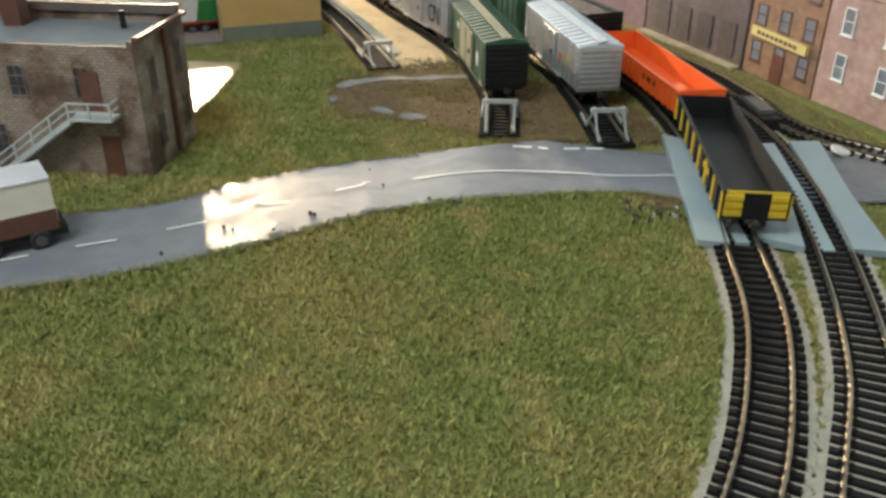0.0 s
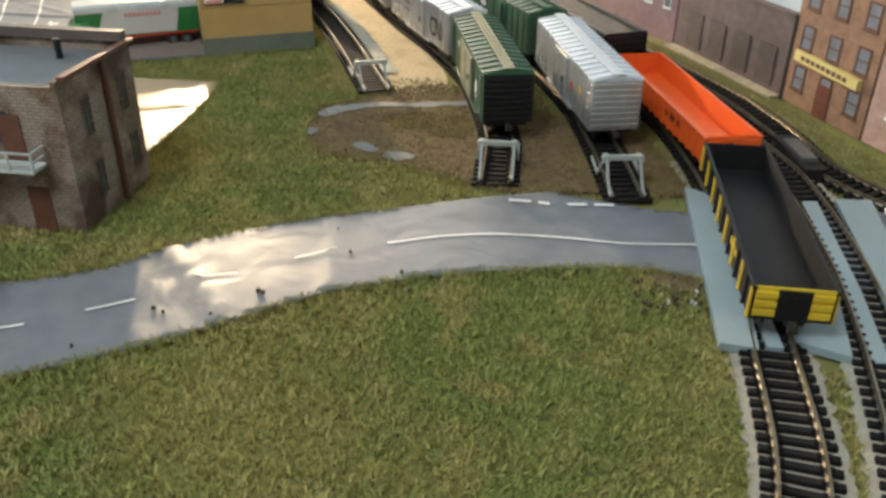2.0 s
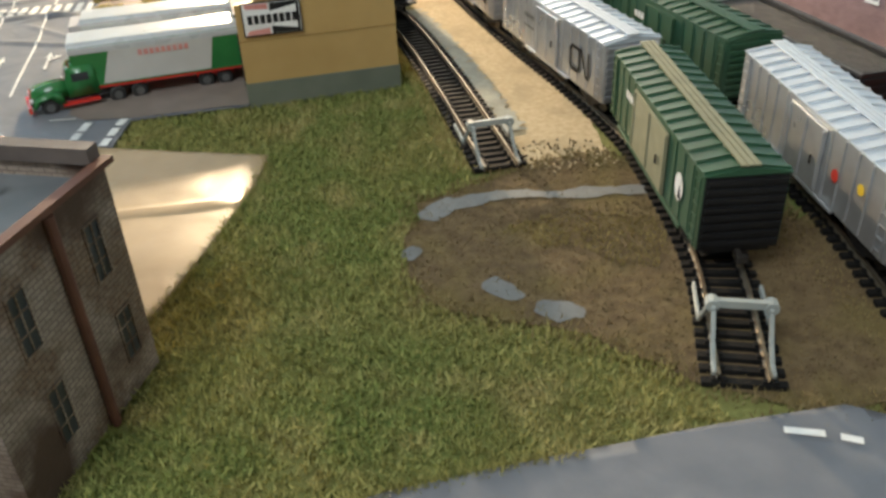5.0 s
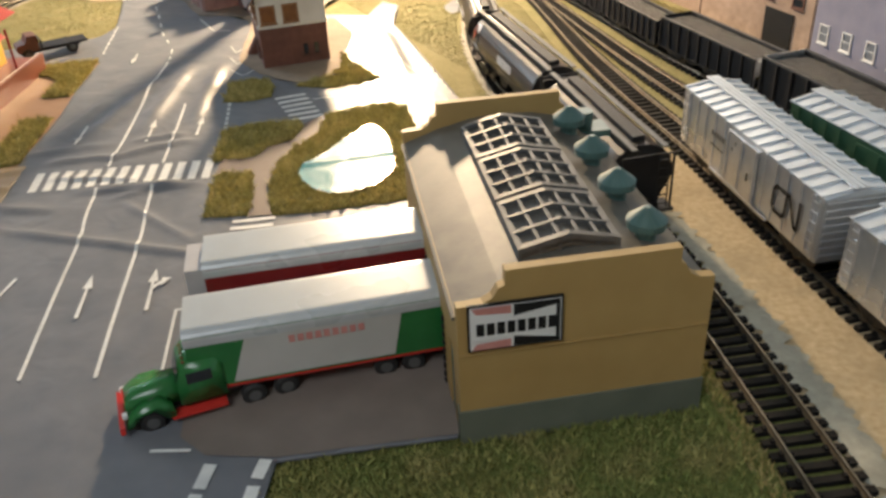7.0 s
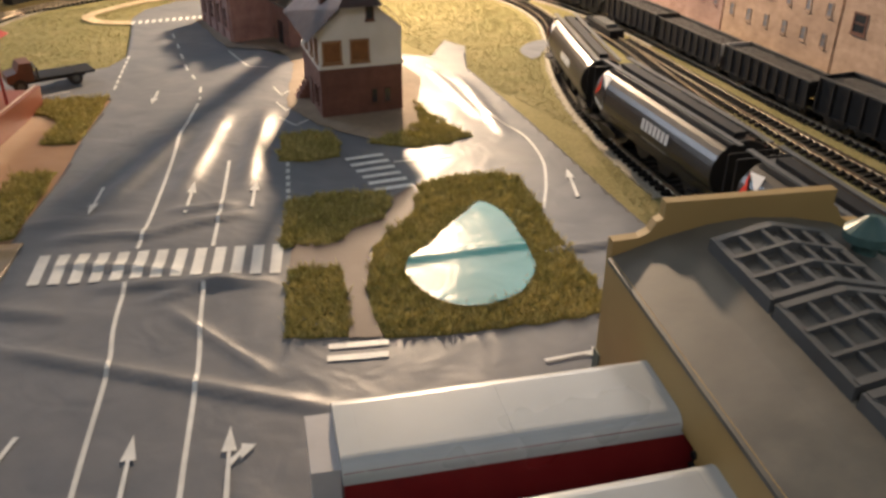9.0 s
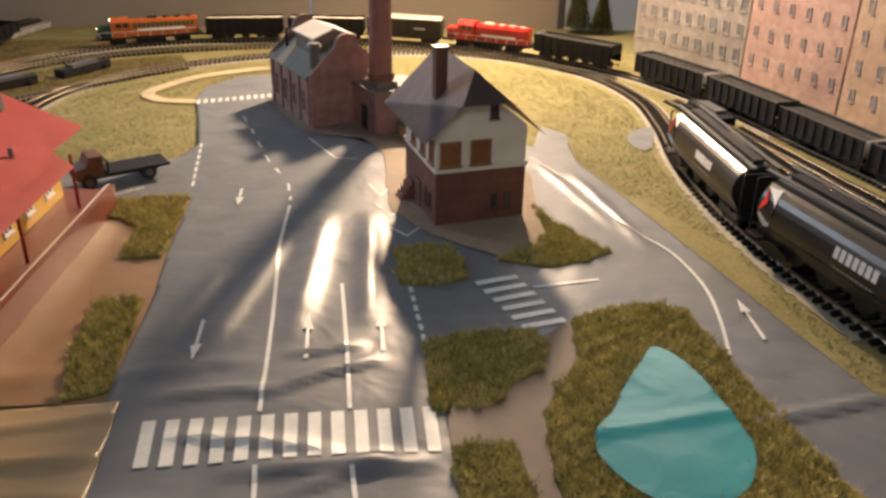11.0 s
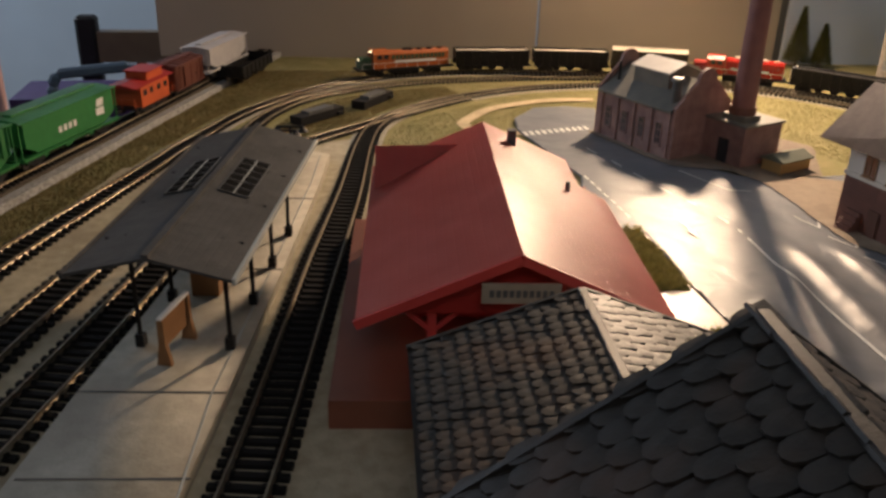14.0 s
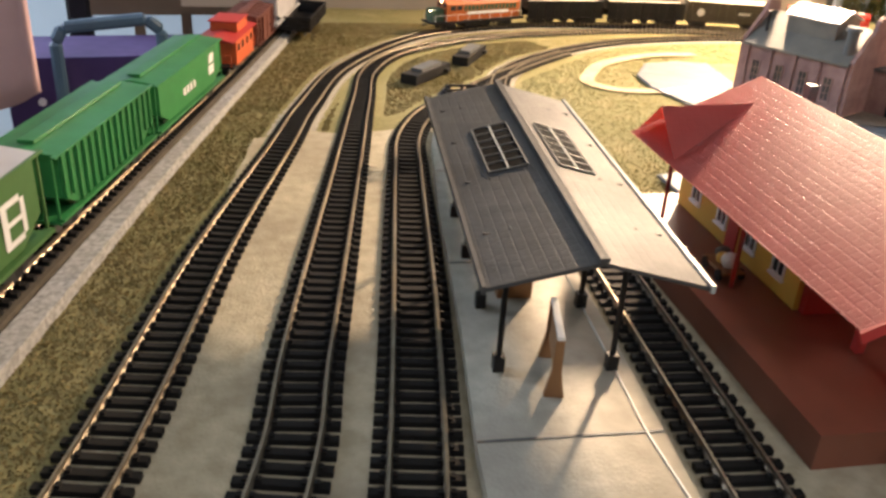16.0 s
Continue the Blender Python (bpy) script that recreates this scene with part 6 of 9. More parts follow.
def caboose(m, body, label, L=0.115):
    root = thing("caboose", m, label, "caboose")
    h = L / 2
    one_box("body", body, root, -h + 0.01, h - 0.01, -0.0165, 0.0165, 0.0105, 0.038, bevel=0.0004)
    bm = B()
    prism(bm, [(-0.0175, 0.038), (0, 0.0425), (0.0175, 0.038), (0.0175, 0.0372), (-0.0175, 0.0372)], -h, h, "x")
    part("roof", bm, DARKRED, root)
    cup = one_box("cupola", body, root, -0.006, 0.022, -0.012, 0.012, 0.040, 0.0500, bevel=0.0004)
    one_box("roof", DARKRED, cup, -0.0075, 0.0235, -0.0135, 0.0135, 0.0500, 0.0512)
    for s in (-1, 1):
        for x in (-0.26 * L, -0.10 * L, 0.09 * L, 0.26 * L):
            one_box("window", GLASSDARK, root, x - 0.0025, x + 0.0025, min(s * 0.0165, s * 0.0169), max(s * 0.0165, s * 0.0169), 0.025, 0.032)
        one_box("end_platform", BLACK, root, min(s * h, s * (h - 0.01)), max(s * h, s * (h - 0.01)), -0.0155, 0.0155, 0.0105, 0.0118)
        bm = B()
        for y in (-0.0145, 0, 0.0145):
            bar(bm, (s * (h - 0.0005), y, 0.0118), (s * (h - 0.0005), y, 0.024), 0.0007)
        bar(bm, (s * (h - 0.0005), -0.0145, 0.024), (s * (h - 0.0005), 0.0145, 0.024), 0.0007)
        part("handrail", bm, body, root)
    running_gear(root, L)
    return root


GZ = 0.0116
GREYCAR = material("pale_grey_car", (0.42, 0.41, 0.42), (0.50, 0.49, 0.49), 0.4, scale=100, bump=0.05)
BOXBROWN = material("oxide_brown_car", (0.11, 0.035, 0.025), (0.15, 0.05, 0.035), 0.45, scale=100, bump=0.05)
OLIVEGREEN = material("olive_green_car", (0.05, 0.14, 0.035), (0.07, 0.17, 0.05), 0.45, scale=100)
car = smooth_hopper(on_track("green_line", 1.196, z=GZ), 0.165, OLIVEGREEN, "green covered hopper with large white lettering and pale roof", False)
for o in car.children:
    if o.name.startswith("roof") or o.name.startswith("hatch"):
        o.data.materials[0] = GREYCAR
for x0, x1, z0, z1 in ((0.048, 0.052, 0.019, 0.037), (0.052, 0.062, 0.0345, 0.037), (0.052, 0.062, 0.027, 0.029), (0.052, 0.062, 0.019, 0.0215), (0.062, 0.065, 0.021, 0.028), (0.062, 0.065, 0.028, 0.035)):
    bm = B()
    bm.faces.new([bm.verts.new((x, -0.0176, z)) for x, z in ((x0, z0), (x1, z0), (x1, z1), (x0, z1))])
    part("marking", bm, WHITE, car, "white badge shape")
ribbed_hopper(on_track("green_line", 1.342, z=GZ) @ Matrix.Diagonal((0.80, 0.86, 0.82, 1)), 0.140, GREENBN, "bright green ribbed covered hopper on the raised line")
smooth_hopper(on_track("green_line", 1.461, z=GZ) @ Matrix.Diagonal((0.80, 0.84, 0.76, 1)), 0.150, GREENBN, "green smooth-sided covered hopper with white badge")
caboose(on_track("green_line", 1.582, z=GZ) @ Matrix.Diagonal((1, 0.82, 0.66, 1)), material("orange_red_caboose", (0.50, 0.085, 0.022), (0.57, 0.11, 0.032), 0.45, scale=100), "orange-red caboose on the raised line", 0.070)
boxcar(on_track("green_line", 1.650, z=GZ) @ Matrix.Diagonal((1, 0.82, 0.64, 1)), 0.060, BOXBROWN, BOXBROWN, "oxide brown boxcar on the raised line")
smooth_hopper(on_track("green_line", 1.740, z=GZ) @ Matrix.Diagonal((1, 0.82, 0.68, 1)), 0.105, GREYCAR, "pale grey covered hopper at the end of the raised line", False)
gondola(pose(-0.4815, 1.752, 0.0035, 0, 0, 76) @ Matrix.Diagonal((1, 0.8, 0.7, 1)), 0.085, BLACK, BLACK, "low black gondola standing beside the raised line")


# ---- bumpers ----
def bumper(track, end_y, xh=None):
    """A bent-rail bumper at the end of a siding; its local x points along the track, away from the end."""
    line = LINES[track]
    end = line[0] if abs(line[0].y - end_y) < abs(line[-1].y - end_y) else line[-1]
    nxt = line[8] if end is line[0] else line[-9]
    d = (nxt - end).normalized()
    root = thing("buffer_stop", Matrix.Translation((end.x, end.y, 0.0006)) @ Matrix.Rotation(math.atan2(d.y, d.x), 4, "Z"), "pale grey plastic buffer stop at the end of a siding", "buffer stop", "buffer stops")
    for s in (-1, 1):
        bm = B()
        pts = [(0.002, 0.0030), (0.0075, 0.0042), (0.0135, 0.0085), (0.0205, 0.0165), (0.0235, 0.0178)]
        for a, b in zip(pts, pts[1:]):
            bar(bm, (a[0], s * 0.0100, a[1]), (b[0], s * 0.0100, b[1]), 0.0016, 0.0022)
        part("bent_rail", bm, BUFFER, root, bevel=0.0003)
        bm = B()
        bar(bm, (0.0235, s * 0.0112, 0.0170), (0.0315, s * 0.0128, 0.0048), 0.0014, 0.0018)
        bar(bm, (0.0310, s * 0.0128, 0.0048), (0.0530, s * 0.0128, 0.0058), 0.0013, 0.0026)
        part("brace", bm, BUFFER, root, bevel=0.0003)
        bm = B()
        rod(bm, (0.0215, s * 0.0103, 0.0176), (0.0262, s * 0.0103, 0.0176), 0.0025, 10)
        part("boss", bm, BUFFER, root)
    bm = B()
    box(bm, 0.0222, 0.0244, -0.0120, 0.0120, 0.0168, 0.0198)
    part("beam", bm, BUFFER, root, bevel=0.0004)


bumper("siding_one", 0.535)
bumper("siding_two", 0.50)
bumper("inner", 0.71)
bm = B()
rod(bm, (0, 0, 0), (0, 0, 0.0016), 0.008, 9)
tagged(part("paper_scrap", bm, WHITE), "torn scrap of white card lying beside the crossing", "paper scrap")
bpy.data.objects["paper_scrap"].matrix_world = pose(0.515, 0.452, 0.004, 18, 12, 30) @ Matrix.Diagonal((1.2, 0.8, 1, 1))


def switch_motor(x, y, rz):
    root = thing("point_motor", pose(x, y, 0.0008, 0, 0, rz), "black plastic point motor beside the turnout", "point motor", "point motors")
    one_box("housing", BLACK, root, -0.028, 0.028, -0.007, 0.007, 0, 0.0075, bevel=0.001)
    one_box("cover", DARKGREY, root, -0.016, 0.016, -0.005, 0.005, 0.0075, 0.0100, bevel=0.0008)
    one_box("lever", BLACK, root, 0.018, 0.024, -0.010, 0.010, 0.0015, 0.004)


switch_motor(-0.395, 1.590, 50)
switch_motor(-0.345, 1.650, 60)
switch_motor(0.505, 0.535, 80)
switch_motor(0.225, 1.50, 100)


# ---- windows for buildings ----
def window_part(parent, cx, z0, w, h, plane, at, s, frame_mat, pane_mat, mull=1, cross=1, sill=True, proud=0.0006):
    """A framed window on the face plane ('x' or 'y' = at), looking towards s."""
    def bx(bm, u0, u1, v0, v1, d0, d1):
        lo, hi = min(at + s * d0, at + s * d1), max(at + s * d0, at + s * d1)
        if plane == "y":
            box(bm, u0, u1, lo, hi, v0, v1)
        else:
            box(bm, lo, hi, u0, u1, v0, v1)
    bm = B()
    f = w * 0.10
    bx(bm, cx - w / 2, cx - w / 2 + f, z0, z0 + h, -0.0005, proud)
    bx(bm, cx + w / 2 - f, cx + w / 2, z0, z0 + h, -0.0005, proud)
    bx(bm, cx - w / 2 + f, cx + w / 2 - f, z0, z0 + f, -0.0005, proud)
    bx(bm, cx - w / 2 + f, cx + w / 2 - f, z0 + h - f, z0 + h, -0.0005, proud)
    for i in range(mull):
        u = cx - w / 2 + w * (i + 1) / (mull + 1)
        bx(bm, u - f / 3, u + f / 3, z0 + f, z0 + h - f, -0.0005, proud * 0.8)
    for i in range(cross):
        v = z0 + h * (i + 1) / (cross + 1)
        bx(bm, cx - w / 2 + f, cx + w / 2 - f, v - f / 3, v + f / 3, -0.0005, proud * 0.75)
    win = part("window", bm, frame_mat, parent)
    bm = B()
    bx(bm, cx - w / 2 + f, cx + w / 2 - f, z0 + f, z0 + h - f, -0.0008, 0.00015)
    part("pane", bm, pane_mat, win)
    if sill:
        bm = B()
        bx(bm, cx - w / 2 - 0.0006, cx + w / 2 + 0.0006, z0 - 0.001, z0, -0.0005, 0.0014)
        part("sill", bm, frame_mat, win)
    return win


# ---- the warehouse with the badge board ----
ware = thing("warehouse", pose(0.1205, 0.8275, 0.0, 0, 0, 6.9), "ochre warehouse with grey-green plinth, stepped parapets and skylights", "warehouse")
WX, WY = 0.0945, 0.160


def stepped(n):
    return [(0, 0), (WX, 0), (WX, 0.0635), (WX - 0.006, 0.0640), (WX - 0.0095, 0.0660), (WX - 0.0115, 0.0700), (WX - 0.0135, 0.0712), (WX - 0.0135, 0.0772),
            (0.0175, 0.0772), (0.0175, 0.0712), (0.0150, 0.0700), (0.0130, 0.0665), (0.0095, 0.0645), (0, 0.0640)]


for y0 in (0.0, WY - 0.004):
    bm = B()
    prism(bm, stepped(0), y0, y0 + 0.004, "y")
    w = part("wall", bm, OCHRE, ware, bevel=0.0003)
    bm = B()
    s = -1 if y0 == 0 else 1
    ys = (y0 - 0.0007, y0 - 0.0002) if s < 0 else (y0 + 0.0042, y0 + 0.0047)
    box(bm, 0.0005, WX - 0.0005, ys[0], ys[1], 0.0425, 0.0431)
    part("joint_moulding", bm, OCHRE, w)
    bm = B()
    box(bm, -0.0006, WX + 0.0006, y0 - 0.0008, y0 + 0.0048, 0, 0.0165)
    part("plinth", bm, BASEGREEN, ware)
for x0, s in ((0.0, -1), (WX - 0.003, 1)):
    spans = [(0.004, 0.012), (0.022, 0.035), (0.063, 0.082), (0.110, WY - 0.004)] if s < 0 else [(0.004, WY - 0.004)]
    for a, b in spans:
        one_box("wall", OCHRE, ware, x0, x0 + 0.003, a, b, 0, 0.058)
    if s < 0:
        for a, b in ((0.012, 0.022), (0.035, 0.063), (0.082, 0.110)):
            one_box("wall", OCHRE, ware, x0, x0 + 0.003, a, b, 0.036, 0.058)
for a, b in ((0.035, 0.063), (0.082, 0.110)):
    # black sheet set back in the opening paints in the dark inside
    one_box("dark_opening_back", BLACK, ware, 0.006, 0.007, a, b, 0, 0.036)
    bm = B()
    for y in (a, b):
        for k in range(9):
            rod(bm, (-0.001, y, 0.003 + k * 0.004), (0.0005, y, 0.003 + k * 0.004), 0.0013, 8)
    part("dock_seal", bm, BLACK, ware, "black rubber dock bumpers")
one_box("door", GREENBLUE, ware, 0.0006, 0.0018, 0.012, 0.022, 0, 0.036)
bm = B()
mid = WX / 2 + 0.002
roof_pts = [(-0.0012, 0.0560), (-0.0012, 0.0575), (0.018, 0.0640), (0.034, 0.0676), (mid, 0.0690), (0.066, 0.0676), (0.082, 0.0640), (WX + 0.0008, 0.0580), (WX + 0.0008, 0.0565), (mid, 0.066)]
prism(bm, roof_pts, 0.004, WY - 0.004, "y")
roof = part("roof", bm, WAREFELT, ware, "grey felt roof, lighter where worn")
SKYGLASS = material("skylight_glass", (0.09, 0.085, 0.075), (0.14, 0.13, 0.115), 0.25, scale=80)
for i in range(3):
    y0 = 0.022 + i * 0.0405
    bm = B()
    x0, x1, xm = 0.0285, 0.0655, 0.047
    top = lambda x, dz: 0.0700 + 0.0042 * (1 - abs(x - xm) / 0.0185) + dz
    for xa, xb in ((x0, xm), (xm, x1)):
        v = [bm.verts.new((x, y, top(x, d))) for d in (-0.004, -0.0012) for x, y in ((xa, y0), (xb, y0), (xb, y0 + 0.038), (xa, y0 + 0.038))]
        for f in ((0, 1, 2, 3), (4, 5, 6, 7), (0, 1, 5, 4), (1, 2, 6, 5), (2, 3, 7, 6), (3, 0, 4, 7)):
            bm.faces.new([v[k] for k in f])
    bmesh.ops.remove_doubles(bm, verts=bm.verts, dist=1e-6)
    sky = part("skylight", bm, SKYGLASS, ware, "dark skylight with small panes in a grey frame")
    for k in range(4):
        y = y0 + k * 0.0118
        wdt = 0.0028 if k in (0, 3) else 0.0016
        bm = B()
        prism(bm, [(x0, top(x0, -0.003)), (xm, top(xm, -0.003)), (x1, top(x1, -0.003)), (x1, top(x1, 0.0010)), (xm, top(xm, 0.0010)), (x0, top(x0, 0.0010))], y, y + wdt, "y")
        part("glazing_bar", bm, DARKGREY, sky)
    for k in range(6):
        x = x0 + k * (x1 - x0) / 5
        wdt = 0.0024 if k in (0, 5) else 0.0015
        one_box("glazing_bar", DARKGREY, sky, x - wdt / 2, x + wdt / 2, y0, y0 + 0.0382, 0.066, top(x, 0.0007))
for k, y in enumerate((0.030, 0.064, 0.098, 0.134)):
    bm = B()
    x, z = 0.0795, 0.0640
    rod(bm, (x, y, z - 0.004), (x, y, z + 0.0065), 0.0042, 14)
    rod(bm, (x, y, z + 0.0055), (x, y, z + 0.0085), 0.0078, 18)
    rod(bm, (x, y, z + 0.0085), (x, y, z + 0.0140), 0.0080, 18, 0.0012)
    part("roof_vent", bm, GREENBLUE, ware, "blue-green mushroom roof vent", smooth=False)
bm = B()
box(bm, WX - 0.012, WX + 0.008, 0.138, 0.152, 0.058, 0.0615)
rod(bm, (WX - 0.004, 0.145, 0.0615), (WX - 0.004, 0.145, 0.070), 0.0045, 14)
part("roof_box", bm, GREENBLUE, ware)
sign = thing("wall_sign", ware.matrix_world @ Matrix.Translation((0.0035, -0.0008, 0.0452)), "rectangular pink, black and white badge board on the wall", "sign")
SW, SH = 0.0345, 0.0200
PINK = material("faded_pink_print", (0.52, 0.20, 0.18), (0.62, 0.30, 0.26), 0.5, scale=200, bump=0.05)
one_box("board", BLACK, sign, 0, SW, -0.0008, 0, 0, SH)
for nm, poly, mat, d in (("panel", [(0.0008, 0.0008), (SW - 0.0008, 0.0008), (SW - 0.0008, SH - 0.0008), (0.0008, SH - 0.0008)], WHITE, 0.0011),
                         ("panel", [(0.0014, 0.0010), (0.0155, 0.0010), (0.0155, 0.0045), (0.0030, 0.0036)], PINK, 0.0014),
                         ("panel", [(0.0014, SH - 0.0010), (0.0155, SH - 0.0010), (0.0155, SH - 0.0045), (0.0030, SH - 0.0036)], PINK, 0.0014),
                         ("panel", [(0.0165, 0.0010), (SW - 0.0012, 0.0010), (SW - 0.0012, SH - 0.0010), (0.0165, SH - 0.0010)], BLACK, 0.0013),
                         ("panel", [(0.0012, 0.0048), (0.0160, 0.0058), (SW - 0.0028, 0.0030), (SW - 0.0028, SH - 0.0030), (0.0160, SH - 0.0058), (0.0012, SH - 0.0048)], WHITE, 0.0016)):
    bm = B()
    bm.faces.new([bm.verts.new((x, -d, z)) for x, z in poly])
    part(nm, bm, mat, sign)
for i in range(8):
    bm = B()
    x = 0.0030 + i * 0.0037
    bm.faces.new([bm.verts.new((u, -0.0019, v)) for u, v in ((x, 0.0074), (x + 0.0028, 0.0074), (x + 0.0028, 0.0126), (x, 0.0126))])
    part("lettering_bar", bm, BLACK, sign)


# ---- road vehicles ----
def wheel(parent, x, y, r, w, rim=None):
    bm = B()
    rod(bm, (x, y - w / 2, r), (x, y + w / 2, r), r, 18)
    t = part("wheel", bm, TYRE, parent, bevel=r * 0.2)
    bm = B()
    rod(bm, (x, y - w / 2 - 0.0003, r), (x, y + w / 2 + 0.0003, r), r * 0.5, 12)
    part("rim", bm, rim or DARKGREY, t)


def tractor(m, paint, fender, label, hub=None):
    root = thing("truck_tractor", m, label, "truck", "trucks")
    for s in (-1, 1):
        one_box("chassis_rail", BLACKGLOSS, root, -0.0425, 0.028, s * 0.0042 - 0.0011, s * 0.0042 + 0.0011, 0.0060, 0.0088, bevel=0.0003)
    for x in (-0.0415, -0.0300, -0.0200):
        one_box("cross_member", BLACKGLOSS, root, x - 0.0009, x + 0.0009, -0.0031, 0.0031, 0.0064, 0.0084)
    for x in (-0.0365, -0.023):
        bm = B()
        rod(bm, (x, -0.0075, 0.0052), (x, 0.0075, 0.0052), 0.0011, 8)
        part("axle", bm, BLACKGLOSS, root)
    bm = B()
    prism(bm, [(0.003, 0.0085), (0.003, 0.0170), (0.012, 0.0172), (0.023, 0.0158), (0.0265, 0.0135), (0.0270, 0.0085)], -0.0058, 0.0058, "y")
    part("bonnet", bm, paint, root, bevel=0.0026, smooth=True, segments=3)
    bm = B()
    prism(bm, [(-0.0130, 0.0085), (-0.0130, 0.0240), (-0.0105, 0.0272), (0.0005, 0.0268), (0.0035, 0.0240), (0.0055, 0.0172), (0.0055, 0.0085)], -0.0095, 0.0095, "y")
    c = part("cab", bm, paint, root, bevel=0.0024, smooth=True, segments=3)
    bm = B()
    for y0, y1 in ((-0.0072, -0.0004), (0.0004, 0.0072)):
        v = [(0.0041, y0, 0.0236), (0.0041, y1, 0.0236), (0.0059, y1, 0.0182), (0.0059, y0, 0.0182)]
        bm.faces.new([bm.verts.new(p) for p in v])
    part("windscreen", bm, GLASSDARK, c)
    for k in range(5):
        bm = B()
        rod(bm, (0.0010, -0.006 + k * 0.003, 0.0266), (0.0018, -0.006 + k * 0.003, 0.0272), 0.0006, 8)
        part("roof_lamp", bm, AMBER, c)
    for s in (-1, 1):
        one_box("window", GLASSDARK, c, -0.0085, 0.0015, min(s * 0.0094, s * 0.0097), max(s * 0.0094, s * 0.0097), 0.0182, 0.0232)
        bm = B()
        prism(bm, [(0.008, 0.006), (0.009, 0.011), (0.013, 0.0140), (0.020, 0.0138), (0.0255, 0.0105), (0.0275, 0.006), (0.025, 0.006), (0.0215, 0.0102), (0.016, 0.0112), (0.0115, 0.006)], min(s * 0.0056, s * 0.0118), max(s * 0.0056, s * 0.0118), "y")
        part("mudguard", bm, paint, root, bevel=0.0010, smooth=True, segments=2)
        one_box("running_board", fender, root, -0.012, 0.010, min(s * 0.007, s * 0.0122), max(s * 0.007, s * 0.0122), 0.0048, 0.0062)
        wheel(root, 0.0175, s * 0.0092, 0.0052, 0.0036, hub)
        wheel(root, -0.023, s * 0.0092, 0.0052, 0.0050, hub)
        wheel(root, -0.0365, s * 0.0092, 0.0052, 0.0050, hub)
        bm = B()
        rod(bm, (0.0262, s * 0.0085, 0.0105), (0.0280, s * 0.0085, 0.0105), 0.0014, 10)
        part("headlight", bm, WHITE, root)
    one_box("bumper", fender, root, 0.0280, 0.0300, -0.0122, 0.0122, 0.0042, 0.0075, bevel=0.0004)
    bm = B()
    rod(bm, (-0.030, 0, 0.0088), (-0.030, 0, 0.0102), 0.0056, 16)
    part("coupling_plate", bm, BLACKGLOSS, root, bevel=0.0003)
    one_box("tank", BLACKGLOSS, root, -0.0185, -0.0135, -0.0105, -0.0060, 0.0050, 0.0085, bevel=0.0012)
    bm = B()
    for i in range(6):
        box(bm, 0.0264, 0.0272, -0.0045, 0.0045, 0.0088 + i * 0.0010, 0.0093 + i * 0.0010)
    part("grille", bm, fender, root)
    return root


def trailer(m, L, lower, roofm, panel, label, chassis):
    """x runs from the nose (0) back to the doors (-L)."""
    root = thing("semi_trailer", m, label, "trailer", "semi-trailers at the dock")
    W, z0, z1 = 0.0150, 0.0125, 0.0375
    bm = B()
    box(bm, -L, 0, -W, W, z0, z1)
    part("body", bm, lower, root, bevel=0.0026, segments=3)
    bm = B()
    arc = [(W + 0.0003 - 0.0048 + 0.0048 * math.cos(a), z1 - 0.0016 + 0.0042 * math.sin(a)) for a in [math.pi / 2 * k / 6 for k in range(7)]]
    prism(bm, [(W + 0.0003, z1 - 0.0040)] + arc + [(-y, z) for y, z in arc[::-1]] + [(-W - 0.0003, z1 - 0.0040)], -L - 0.0002, 0.0004, "x")
    r = part("roof", bm, roofm, root, "silver roof")
    for x in (-L * 0.47, -0.006, -L + 0.006):
        bm = B()
        prism(bm, [(y * 1.004, z + 0.00012) for y, z in arc] + [(-y * 1.004, z + 0.00012) for y, z in arc[::-1]], x - 0.0004, x + 0.0004, "x")
        part("seam", bm, roofm, r)
    if panel:
        for s in (-1, 1):
            bm = B()
            y = s * (W + 0.0003)
            bm.faces.new([bm.verts.new((x, y, z)) for x, z in ((-0.016, z0 + 0.001), (-0.020 - 0.003, z1 - 0.0038), (-L + 0.018, z1 - 0.0038), (-L + 0.022, z0 + 0.001))])
            p = part("side_panel", bm, panel, root, "pale grey side panel")
            for i in range(9):
                bm = B()
                x = -0.040 - i * 0.0035
                bm.faces.new([bm.verts.new((u, s * (W + 0.0006), v)) for u, v in ((x, z1 - 0.009), (x - 0.0025, z1 - 0.009), (x - 0.0025, z1 - 0.0055), (x, z1 - 0.0055))])
                part("lettering_bar", bm, PINK, p)
    bm = B()
    box(bm, -L, -0.001, -W + 0.0005, W - 0.0005, z0 - 0.0018, z0 - 0.0002)
    part("chassis", bm, chassis, root)
    for x in (-L + 0.014, -L + 0.026):
        for s in (-1, 1):
            wheel(root, x, s * 0.0105, 0.0052, 0.0050)
    one_box("axle_frame", chassis, root, -L + 0.008, -L + 0.032, -0.006, 0.006, 0.005, z0 - 0.0018)
    one_box("landing_leg", chassis, root, -0.040, -0.037, -0.010, 0.010, 0.001, z0 - 0.0018)
    return root


def between(a, b, z=0.0):
    """The pose at a whose local x points from b to a."""
    return Matrix.Translation((a[0], a[1], z)) @ Matrix.Rotation(math.atan2(a[1] - b[1], a[0] - b[0]), 4, "Z")


TRAILERROOF = material("pale_silver_roof", (0.47, 0.50, 0.51), (0.50, 0.53, 0.54), 0.30, metal=0.15, scale=90, bump=0.06)
